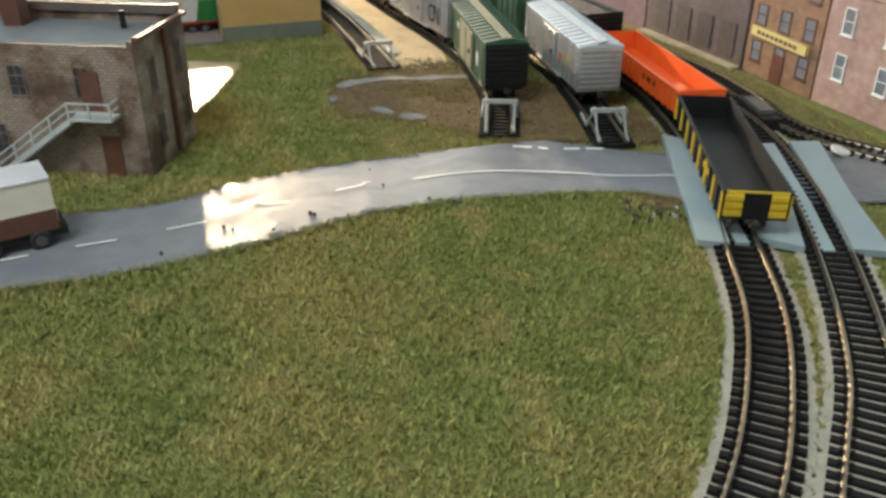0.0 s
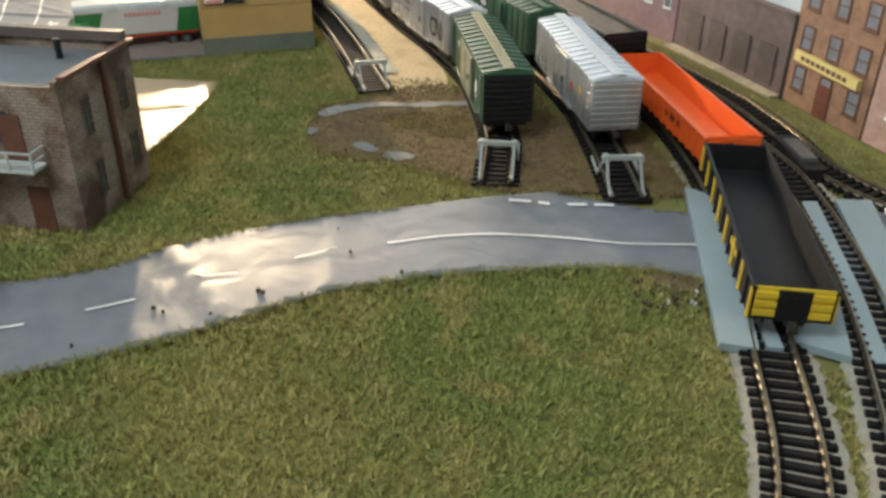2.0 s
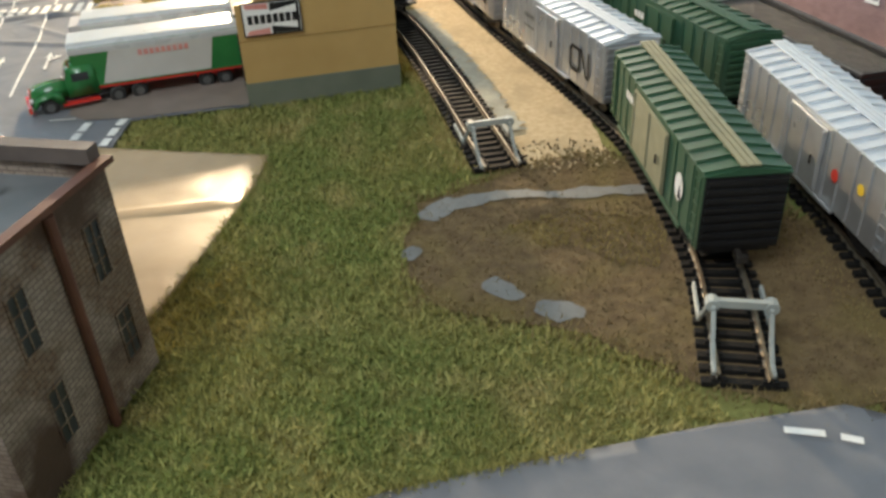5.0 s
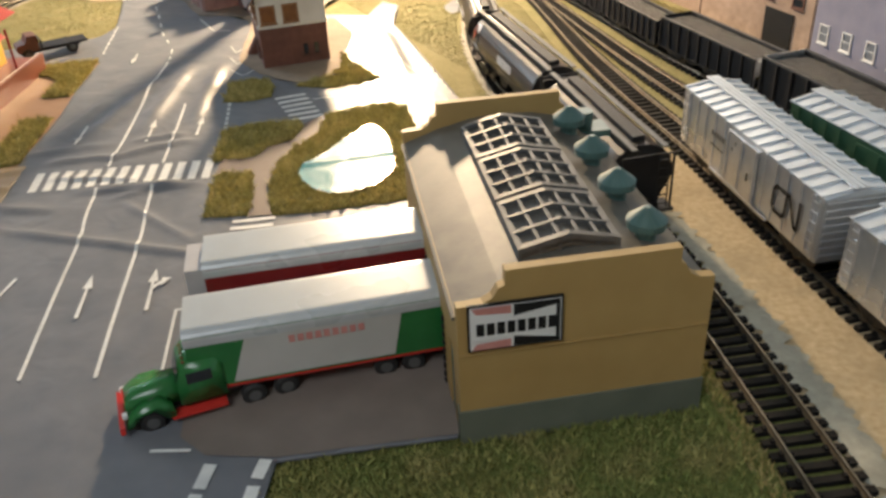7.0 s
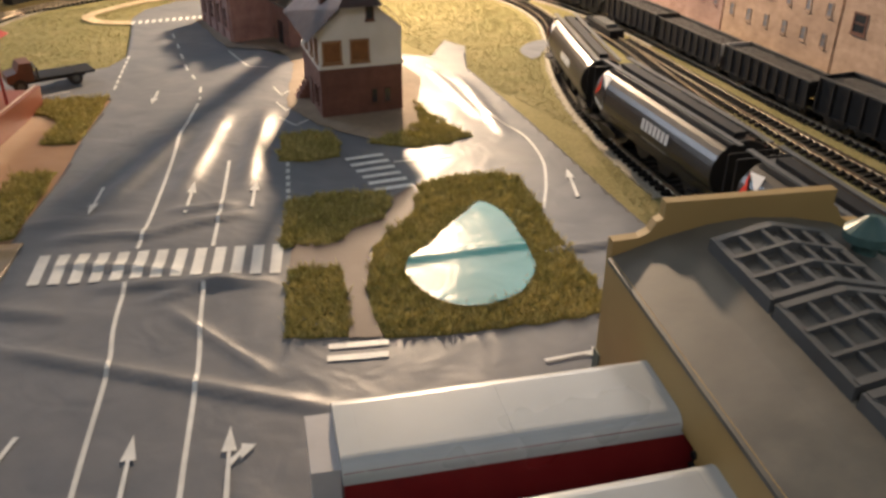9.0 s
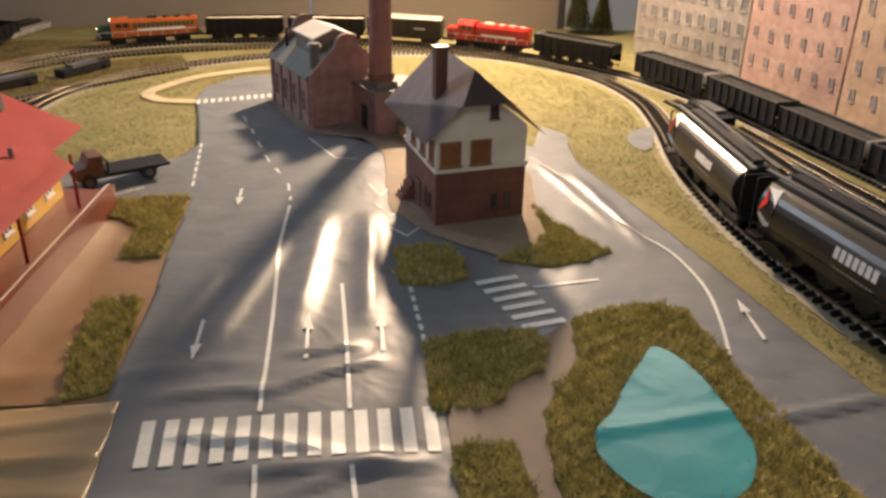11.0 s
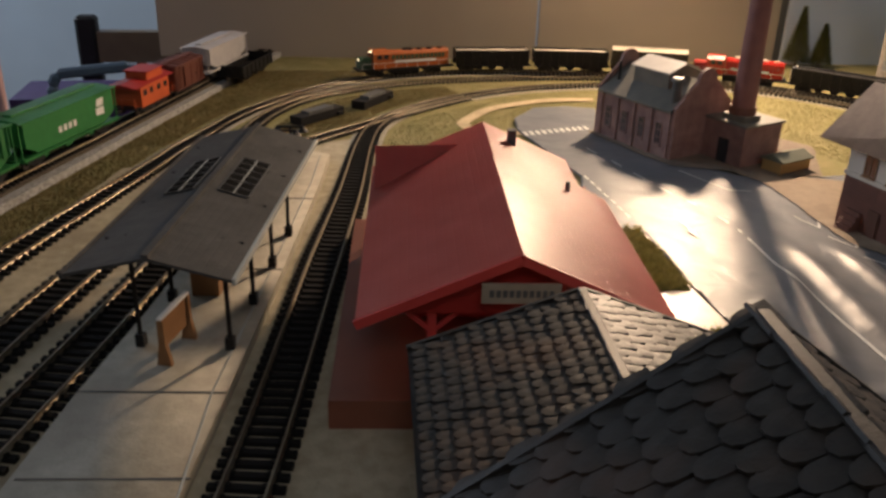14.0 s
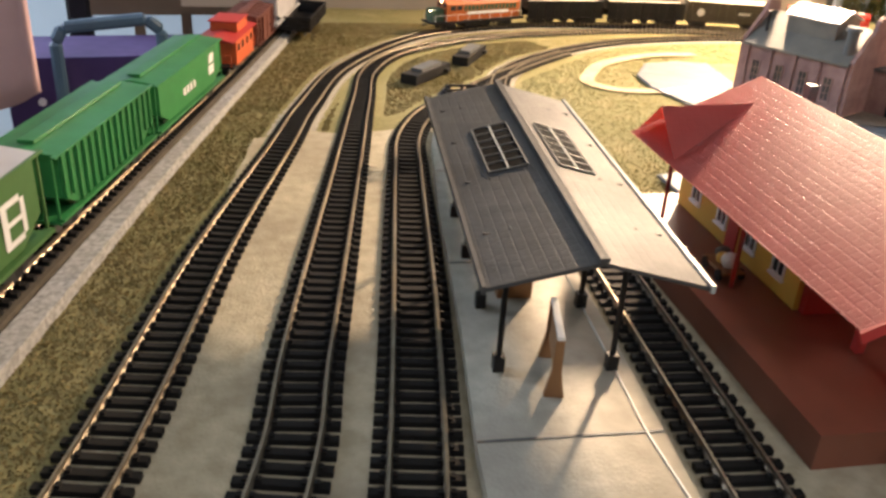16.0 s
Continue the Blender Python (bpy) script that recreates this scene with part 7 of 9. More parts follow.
trailer(between((0.012, 0.868), (0.114, 0.8865), 0.001), 0.104, TRUCKGREEN, TRAILERROOF, material("pale_grey_panel", (0.45, 0.45, 0.42), (0.52, 0.52, 0.49), 0.35, scale=60, bump=0.03), "green semi-trailer with pale panel and silver roof at the dock", TRUCKRED)
tractor(between((0.0005, 0.8555), (0.03, 0.866), 0.001) @ Matrix.Translation((-0.012, 0, 0)), TRUCKGREEN, TRUCKRED, "green old-style truck tractor with red mudguards")
trailer(between((0.010, 0.918), (0.112, 0.934), 0.001), 0.104, TRAILERRED, TRAILERROOF, None, "dark red semi-trailer with silver roof at the dock", BLACK)
one_box("refrigeration_unit", GREYCAR, bpy.data.objects["semi_trailer.001"], 0.0005, 0.0085, -0.0120, 0.0120, 0.016, 0.0365, label="grey box on the trailer nose", bevel=0.0006)
tractor(pose(-0.0052, 0.7415, 0.0026, 0, 0, -117), TRUCKRED, BLACK, "red truck tractor with bare black chassis on the tan yard", DARKRED)


def flat_truck(m):
    root = thing("flatbed_truck", m, "dark flatbed truck parked beside the station", "truck", "trucks")
    one_box("chassis", BLACK, root, -0.030, 0.022, -0.005, 0.005, 0.005, 0.0075)
    bm = B()
    prism(bm, [(0.006, 0.0075), (0.006, 0.021), (0.014, 0.021), (0.0165, 0.015), (0.024, 0.0135), (0.024, 0.0075)], -0.0085, 0.0085, "y")
    part("cab", bm, RUST, root, bevel=0.001)
    one_box("flatbed", BLACK, root, -0.036, 0.004, -0.0105, 0.0105, 0.0078, 0.0094)
    bm = B()
    for s in (-1, 1):
        bar(bm, (0.0035, s * 0.009, 0.0094), (0.0035, s * 0.009, 0.017), 0.0012)
    bar(bm, (0.0035, -0.009, 0.0165), (0.0035, 0.009, 0.0165), 0.0012)
    part("headboard", bm, BLACK, root)
    for s in (-1, 1):
        wheel(root, 0.016, s * 0.0082, 0.005, 0.0032)
        wheel(root, -0.022, s * 0.0082, 0.005, 0.0044)


flat_truck(pose(-0.229, 1.3515, 0.0026, 0, 0, 212))
van = thing("box_trailer", pose(0.008, 0.437, 0.001, 0, 0, 20), "cream and red-brown box trailer standing on the road", "trailer")
one_box("lower_body", RUST, van, -0.055, 0.022, -0.0135, 0.0135, 0.0105, 0.0215, bevel=0.0006)
one_box("upper_body", CREAM, van, -0.055, 0.022, -0.0135, 0.0135, 0.0217, 0.0375, bevel=0.0010)
one_box("roof", GREYCAR, van, -0.0553, 0.0223, -0.0138, 0.0138, 0.0377, 0.0388, bevel=0.0005)
one_box("rear_panel", CREAM, van, 0.0222, 0.0227, -0.011, 0.011, 0.013, 0.021)
for i in range(4):
    one_box("lettering_bar", DARKRED, van, 0.0222, 0.0228, -0.006 + i * 0.0032, -0.0037 + i * 0.0032, 0.0270, 0.0320)
one_box("chassis", BLACK, van, -0.050, 0.026, -0.012, 0.012, 0.006, 0.0104)
for x in (-0.012, 0.012):
    for s in (-1, 1):
        wheel(van, x, s * 0.0118, 0.0058, 0.0048)


# ---- the old stained building ----
old = thing("brick_workshop", pose(0.0733, 0.5165, 0.0, 0, 0, -19.5), "stained brown flat-roofed workshop with an outside stair", "building")
OX, OY, OZ = -0.135, 0.0760, 0.0815
bm = B()
prism(bm, [(OX, 0), (OX, OZ), (-0.003, OZ), (-0.003, OZ + 0.0030), (0, OZ + 0.0030), (0, 0)], 0.0, 0.003, "y")
wall_s = part("wall", bm, OLDWALL, old)
bm = B()
prism(bm, [(0.003, 0), (OY, 0), (OY, OZ + 0.0015), (0.003, OZ + 0.0025)], -0.003, 0, "x")
wall_e = part("wall", bm, OLDWALL, old)
one_box("wall", OLDWALL, old, OX, -0.003, OY - 0.003, OY, 0, OZ + 0.003)
one_box("wall", OLDWALL, old, OX, OX + 0.003, 0.003, OY - 0.003, 0, OZ + 0.003)
one_box("roof", OLDROOF, old, OX + 0.003, -0.003, 0.003, OY - 0.003, OZ - 0.005, OZ - 0.003)
bm = B()
bar(bm, (0.0008, 0.0035, OZ + 0.0035), (0.0008, OY + 0.002, OZ + 0.0025), 0.004, 0.0022)
part("eaves_trim", bm, RUST, old)
one_box("parapet", PARAPET, old, OX, -0.001, OY - 0.005, OY + 0.001, OZ + 0.003, OZ + 0.0085, bevel=0.001)
bm = B()
rod(bm, (0.0014, 0.043, 0.0), (0.0014, 0.043, OZ + 0.001), 0.0018, 10)
part("drainpipe", bm, RUST, old)
bm = B()
rod(bm, (-0.030, 0.055, OZ - 0.004), (-0.030, 0.055, OZ + 0.008), 0.0019, 12)
part("roof_pipe", bm, BLACK, old)
one_box("chimney", RUST, old, -0.108, -0.096, 0.050, 0.062, OZ - 0.004, OZ + 0.030, bevel=0.0006)
for y, z, hh in ((0.022, 0.048, 0.022), (0.061, 0.048, 0.022), (0.064, 0.013, 0.021), (0.024, 0.012, 0.022)):
    window_part(wall_e, y, z, 0.0090, hh, "x", 0.0, 1, OLDWALL, BLUEGLASS, 1, 2, False)
for x, z in ((-0.034, 0.049), (-0.075, 0.049), (-0.110, 0.049), (-0.094, 0.012)):
    window_part(wall_s, x, z, 0.011, 0.020, "y", 0.0, -1, OLDWALL, BLUEGLASS, 1, 2, False)
one_box("door", RUST, wall_s, -0.029, -0.017, -0.0008, 0.0, 0.0, 0.026)
one_box("door", RUST, wall_s, -0.036, -0.024, -0.0008, 0.0, 0.0415, 0.066)
stair = thing("outside_stair", old.matrix_world @ Matrix.Translation((0, -0.0005, 0)), "grey plastic outside stair with landing and handrails", "stairs")
one_box("landing", BUMPER, stair, -0.040, -0.014, -0.0125, 0, 0.0395, 0.0410)
for i in range(13):
    x = -0.040 - i * 0.0042
    one_box("step", BUMPER, stair, x - 0.0045, x, -0.0115, -0.001, 0.0395 - (i + 1) * 0.0030, 0.0402 - (i + 1) * 0.0030)
for y in (-0.0118, -0.0008):
    bm = B()
    bar(bm, (-0.040, y, 0.0395), (-0.0965, y, 0.0), 0.0012, 0.0030)
    part("stringer", bm, BUMPER, stair)
bm = B()
for z in (0.0455, 0.0505):
    bar(bm, (-0.040, -0.0120, z), (-0.014, -0.0120, z), 0.0009)
    bar(bm, (-0.014, -0.0120, z), (-0.014, -0.0005, z), 0.0009)
    bar(bm, (-0.040, -0.0120, z), (-0.0965, -0.0120, z - 0.0395), 0.0009)
for x in (-0.040, -0.027, -0.014):
    bar(bm, (x, -0.0120, 0.041), (x, -0.0120, 0.0510), 0.0010)
for k in range(1, 5):
    bar(bm, (-0.040 - k * 0.013, -0.0120, 0.0395 - k * 0.0091), (-0.040 - k * 0.013, -0.0120, 0.0505 - k * 0.0091), 0.0010)
part("handrail", bm, BUMPER, stair)

# ---- signal tower ----
tower = thing("signal_tower", pose(-0.0187, 1.2755, 0.0, 0, 0, 15), "signal tower with brown brick base, cream upper floor and purple-brown roof", "signal tower")
TX, TY = 0.0555, 0.064
bm = B()
prism(bm, [(0, 0), (TX, 0), (TX, TY), (0, TY)], 0, 0.0355, "z")
base = part("brick_base", bm, BRICKRED, tower)
for i in range(14):
    z = 0.002 + i * 0.0024
    for rows in (0, 1):
        bm = B()
        if rows == 0:
            box(bm, 0, TX, -0.0003, 0, z, z + 0.0018)
        else:
            box(bm, -0.0003, 0, 0, TY, z, z + 0.0018)
        part("brick_course", bm, BRICKRED, base)
bm = B()
prism(bm, [(-0.001, -0.001), (TX + 0.001, -0.001), (TX + 0.001, TY + 0.001), (-0.001, TY + 0.001)], 0.0355, 0.0385, "z")
part("sill_band", bm, CREAM, tower)
bm = B()
prism(bm, [(0, 0.0385), (TX, 0.0385), (TX, 0.0600), (TX - 0.0168, 0.0745), (0.0168, 0.0745), (0, 0.0600)], 0, TY, "y")
upper = part("upper_floor", bm, CREAM, tower)
for x in (0.0085, 0.0270):
    window_part(upper, x, 0.0390, 0.0130, 0.0150, "y", 0.0, -1, WOOD, AMBER, 0, 0)
window_part(upper, 0.0345, 0.0660, 0.0055, 0.0095, "y", 0.0, -1, RUST, GLASSDARK, 0, 0)
for y in (0.0085, 0.0260, 0.0455):
    window_part(upper, y, 0.0390, 0.0100, 0.0150, "x", 0.0, -1, WOOD, AMBER, 1, 0)
for x in (0.036, 0.045):
    window_part(base, x, 0.010, 0.0045, 0.010, "y", -0.0003, -1, RUST, GLASSDARK, 0, 0)
for y in (0.010, 0.018):
    window_part(base, y, 0.010, 0.0042, 0.011, "x", -0.0003, -1, RUST, GLASSDARK, 0, 0)
one_box("door", RUST, base, -0.0012, -0.0003, 0.030, 0.039, 0.001, 0.020)
bm = B()
for i in range(5):
    box(bm, -0.010 + i * 0.002, 0, 0.044 + i * 0.0, 0.056, i * 0.003, (i + 1) * 0.003)
part("steps", bm, BRICKRED, tower)
bm = B()
ov, ez, rz_ = 0.009, 0.0555, 0.0905
e0, e1, cx = -ov, TX + ov, TX / 2
y0, y1, yi = -0.007, TY + 0.020, 0.016
hipz, hx = 0.0760, 0.0150
V = lambda *p: bm.verts.new(p)
sw, se, nw, ne = V(e0, y0, ez), V(e1, y0, ez), V(e0, y1, ez), V(e1, y1, ez)
hw, he = V(cx - hx, y0, hipz), V(cx + hx, y0, hipz)
r0, r1 = V(cx, yi, rz_), V(cx, y1, rz_)
tops = [bm.faces.new(f) for f in ((sw, hw, r0, r1, nw), (he, se, ne, r1, r0), (hw, he, r0))]
ret = bmesh.ops.solidify(bm, geom=tops, thickness=0.0016)
part("roof", bm, ROOFBROWN, tower)
one_box("chimney", RUST, tower, 0.0075, 0.0145, 0.026, 0.033, 0.066, 0.1010, bevel=0.0005)
one_box("chimney_cap", RUST, tower, 0.0068, 0.0152, 0.0253, 0.0337, 0.1010, 0.1022)

# ---- factory ----
fac = thing("factory", pose(-0.1075, 1.4655, 0.0, 0, 0, 27), "weathered pink-brown brick factory with monitor roof", "factory")
FX, FY = 0.064, 0.092
for y in (0.0, FY - 0.003):
    bm = B()
    arc = [(0.039 * 0 + FX / 2 + 0.010 * math.cos(a), 0.0650 + 0.0085 * math.sin(a)) for a in [math.pi * k / 8 for k in range(9)]]
    prism(bm, [(0, 0), (FX, 0), (FX, 0.044), (FX / 2 + 0.010, 0.0640)] + arc + [(FX / 2 - 0.010, 0.0640), (0, 0.044)], y, y + 0.003, "y")
    part("gable_wall", bm, BRICKPINK, fac)
for x, s in ((0, -1), (FX - 0.003, 1)):
    w = one_box("side_wall", BRICKPINK, fac, x, x + 0.003, 0.003, FY - 0.003, 0, 0.0415)
    for k in range(4):
        window_part(w, 0.016 + k * 0.0200, 0.012, 0.0072, 0.018, "x", 0.0 if s < 0 else FX, s, BRICKPINK, GLASSDARK, 1, 2)
    bm = B()
    for k in range(5):
        yy = 0.006 + k * 0.0200
        box(bm, min(x if s < 0 else FX, (x if s < 0 else FX) + s * 0.0012), max(x if s < 0 else FX, (x if s < 0 else FX) + s * 0.0012), yy - 0.0022, yy + 0.0022, 0, 0.041)
    part("pilaster", bm, BRICKPINK, w)
bm = B()
prism(bm, [(-0.0025, 0.0400), (-0.0025, 0.0418), (FX / 2, 0.0635), (FX + 0.0025, 0.0418), (FX + 0.0025, 0.0400), (FX / 2, 0.0615)], 0.003, FY - 0.003, "y")
part("roof", bm, FELT, fac, "grey felt roof")
bm = B()
prism(bm, [(FX / 2 - 0.017, 0.052), (FX / 2 - 0.017, 0.0655), (FX / 2, 0.0715), (FX / 2 + 0.017, 0.0655), (FX / 2 + 0.017, 0.052)], 0.026, 0.066, "y")
mon = part("roof_monitor", bm, FELT, fac)
bm = B()
prism(bm, [(FX / 2 - 0.019, 0.0650), (FX / 2, 0.0720), (FX / 2 + 0.019, 0.0650), (FX / 2 + 0.019, 0.0662), (FX / 2, 0.0734), (FX / 2 - 0.019, 0.0662)], 0.024, 0.068, "y")
part("monitor_roof", bm, material("pale_grey_sheet", (0.46, 0.45, 0.43), (0.55, 0.54, 0.51), 0.4, scale=80), mon)
bm = B()
rod(bm, (0.0085, 0.010, 0.044), (0.0085, 0.010, 0.064), 0.0038, 14)
rod(bm, (0.0085, 0.010, 0.064), (0.0085, 0.010, 0.0665), 0.0060, 14, 0.0045)
part("ventilator", bm, DARKGREY, fac)
bm = B()
rod(bm, (0.012, 0.080, 0.046), (0.012, 0.080, 0.066), 0.0012, 8)
part("roof_pipe", bm, BLACK, fac)
annex = one_box("annex", BRICKPINK, fac, 0.036, 0.079, -0.040, 0.0, 0, 0.0345)
one_box("annex_roof", FELT, annex, 0.0345, 0.0805, -0.0415, 0.0, 0.0345, 0.0362)
one_box("door", GLASSDARK, annex, 0.0352, 0.036, -0.026, -0.016, 0, 0.022)
bm = B()
prism(bm, [(0.0405 + 0.0, -0.034), (0.0585, -0.034), (0.0585, -0.012), (0.0405, -0.012)], 0.0362, 0.0410, "z")
part("chimney_base", bm, FELT, annex, bevel=0.001)
stack = thing("factory_chimney", fac.matrix_world @ Matrix.Translation((0.0495, -0.023, 0.0412)), "tall round dull-red factory chimney", "chimney")
bm = B()
rod(bm, (0, 0, 0), (0, 0, 0.175), 0.0092, 24, 0.0072)
part("shaft", bm, material("dull_red_chimney", (0.19, 0.075, 0.068), (0.25, 0.11, 0.095), 0.55, scale=90, bump=0.15), stack, smooth=False)
bm = B()
rod(bm, (0, 0, 0), (0, 0, 0.006), 0.0104, 24)
part("collar", bm, BRICKRED, stack)
bm = B()
rod(bm, (0, 0, 0.168), (0, 0, 0.175), 0.0084, 24)
part("collar", bm, BRICKRED, stack)
shed = thing("low_shed", fac.matrix_world @ Matrix.Translation((0.052, -0.066, 0.001)), "low ochre shed with mossy roof beside the factory", "shed")
one_box("wall", OCHRE, shed, 0, 0.034, 0, 0.018, 0, 0.0115)
bm = B()
prism(bm, [(-0.002, 0.0115), (0.009, 0.0160), (0.020, 0.0115), (0.020, 0.0105), (-0.002, 0.0105)], -0.0015, 0.0355, "x")
part("roof", bm, BASEGREEN, shed)
one_box("base_slab", FELT, shed, -0.004, 0.040, -0.004, 0.022, -0.001, 0.0004)

# ---- red-roofed station ----
station = thing("station_building", pose(-0.2855, 1.1305, 0.0, 0, 0, -2), "yellow station house, big red roof, on a brown dock", "station")
dock = one_box("dock", DOCK, station, -0.0755, 0.0660, -0.0135, 0.180, 0.0, 0.0140, bevel=0.0004)
one_box("dock_edge", DOCK, dock, 0.0620, 0.0664, -0.0130, 0.180, 0.01437, 0.0172)
# cream line with the bright highlight of the dock edge put into it
one_box("edge_line", CREAM, dock, 0.0622, 0.0632, -0.0128, 0.1798, 0.01722, 0.01745)
hall = one_box("hall", YELLOW, station, -0.0420, 0.0400, 0.060, 0.168, 0.0144, 0.0520)
for y in (0.075, 0.098, 0.124, 0.150):
    window_part(hall, y, 0.022, 0.0095, 0.016, "x", -0.0420, -1, WHITE, GLASSDARK, 1, 1)
    window_part(hall, y, 0.022, 0.0095, 0.016, "x", 0.0400, 1, WHITE, GLASSDARK, 1, 1)
one_box("door", DARKRED, hall, -0.0428, -0.0420, 0.108, 0.117, 0.0144, 0.038)
RX0, RX1, RY0, RY1, EZ, RZ = -0.0650, 0.0645, -0.004, 0.186, 0.0455, 0.0745
bm = B()
V = lambda *p: bm.verts.new(p)
sw, se, s0 = V(RX0, RY0, EZ), V(RX1, RY0, EZ), V(0, RY0, RZ)
nn, nw = V(0, RY1, RZ), V(RX0, RY1, EZ)
e2, e3 = V(RX1, 0.134, EZ), V(0.0510, 0.140, EZ + 0.0061)
e4 = V(0.0510, RY1, EZ + 0.0061)
tops = [bm.faces.new((sw, s0, nn, nw)), bm.faces.new((s0, se, e2, e3, e4, nn))]
bmesh.ops.solidify(bm, geom=tops, thickness=0.0020)
big_roof = part("roof", bm, REDROOF, station, "red plastic tiled roof")
bm = B()
V = lambda *p: bm.verts.new(p)
yc = 0.162
a, b, c = V(-0.0625, yc - 0.022, EZ + 0.0020), V(-0.0625, yc, 0.0660), V(-0.0625, yc + 0.022, EZ + 0.0020)
d, e, f = V(-0.0510, yc - 0.022, EZ + 0.007), V(-0.0150, yc, 0.0675), V(-0.0510, yc + 0.022, EZ + 0.007)
tops = [bm.faces.new((a, b, e, d)), bm.faces.new((b, c, f, e))]
bmesh.ops.solidify(bm, geom=tops, thickness=0.0016)
part("cross_gable_roof", bm, REDROOF, station)
bm = B()
prism(bm, [(RX0 + 0.006, EZ - 0.001), (RX1 - 0.006, EZ - 0.001), (0.0, RZ - 0.004)], 0.004, 0.006, "y")
gable = part("gable_board", bm, DARKRED, station)
bm = B()
for x0, x1, z0, z1 in ((RX0, 0, EZ, RZ), (0, RX1, RZ, EZ)):
    bar(bm, (x0, RY0 - 0.0006, z0 - 0.002), (x1, RY0 - 0.0006, z1 - 0.002), 0.0014, 0.0042)
part("bargeboard", bm, RED, station)
for x in (-0.034, 0.034):
    for y in (0.008, 0.030):
        bm = B()
        bar(bm, (x, y, 0.0144), (x, y, 0.0480), 0.0034)
        bar(bm, (x, y, 0.034), (x + (0.012 if x > 0 else -0.012), y, 0.0445), 0.0018)
        bar(bm, (x, y, 0.034), (x - (0.012 if x > 0 else -0.012), y, 0.0445), 0.0018)
        part("post", bm, RED, station)
for x in (-0.058, 0.056):
    for y in (0.080, 0.150):
        bm = B()
        rod(bm, (x, y, 0.0144), (x, y, 0.0470), 0.0010, 8)
        part("post", bm, DARKRED, station)
one_box("beam", RED, station, -0.036, 0.036, 0.0065, 0.0095, 0.0440, 0.0475)
one_box("rear_wall", DARKRED, station, -0.040, 0.040, 0.056, 0.0595, 0.0144, 0.0500)
one_box("chimney", DARKGREY, station, 0.0125, 0.0170, 0.1620, 0.1670, 0.0620, 0.0760, bevel=0.0004)
bm = B()
rod(bm, (0.040, 0.118, 0.055), (0.040, 0.118, 0.0615), 0.0012, 10)
part("roof_pipe", bm, DARKGREY, station)
NAMEBOARD = material("tan_board", (0.30, 0.25, 0.185), (0.37, 0.31, 0.24), 0.6, scale=150, bump=0.1)
plate = thing("name_board", station.matrix_world @ Matrix.Translation((-0.0155, -0.0056, 0.0545)), "white station name board with grey lettering bars", "sign")
one_box("board", NAMEBOARD, plate, 0, 0.0310, -0.0010, 0, 0, 0.0085)
for i in range(10):
    one_box("lettering_bar", DARKGREY, plate, 0.003 + i * 0.0026, 0.0048 + i * 0.0026, -0.0013, -0.0010, 0.0028, 0.0058)
cart = thing("luggage_cart", station.matrix_world @ Matrix.Translation((-0.0560, 0.092, 0.01437)), "small luggage cart with sacks on the dock", "luggage cart")
one_box("bed", WOOD, cart, -0.005, 0.005, -0.009, 0.009, 0.0035, 0.0046)
for s in (-1, 1):
    for y in (-0.006, 0.006):
        bm = B()
        rod(bm, (s * 0.0046, y, 0.0025), (s * 0.0056, y, 0.0025), 0.0025, 12)
        part("wheel", bm, BLACK, cart)
for k, (x, y, r, mt) in enumerate(((0.0, -0.004, 0.0038, WHITE), (0.001, 0.004, 0.0034, DARKGREY), (-0.001, 0.0, 0.0030, YELLOW))):
    bm = B()
    bmesh.ops.create_icosphere(bm, subdivisions=2, radius=r)
    for v in bm.verts:
        v.co = Vector((x + v.co.x, y + v.co.y, 0.0046 + r * 0.9 + v.co.z * 1.2 * 0.8 + 0.0006 * noise.noise(v.co * 700)))
        v.co.z = max(v.co.z, 0.0046)
    part("sack", bm, mt, cart, smooth=True)

# ---- slate-roofed depot ----
depot = thing("stone_depot", pose(-0.2700, 0.960, 0.0, 0, 0, 0), "stone depot with dark slate roofs and a lower wing", "building")
STONE = material("grey_stone_wall", (0.26, 0.24, 0.21), (0.36, 0.33, 0.29), 0.8, scale=120, bump=0.4)
one_box("main_wall", STONE, depot, -0.052, 0.048, -0.150, 0.006, 0.004, 0.090)
one_box("wing_wall", STONE, depot, -0.045, 0.043, 0.006, 0.118, 0.004, 0.052)
one_box("plinth", YARD, depot, -0.060, 0.056, -0.165, 0.126, 0.0, 0.0040)
bm = B()
bar(bm, (0.0575, -0.165, 0.003), (0.0575, 0.126, 0.003), 0.0050, 0.0058)
part("kerb", bm, BUMPER, depot)


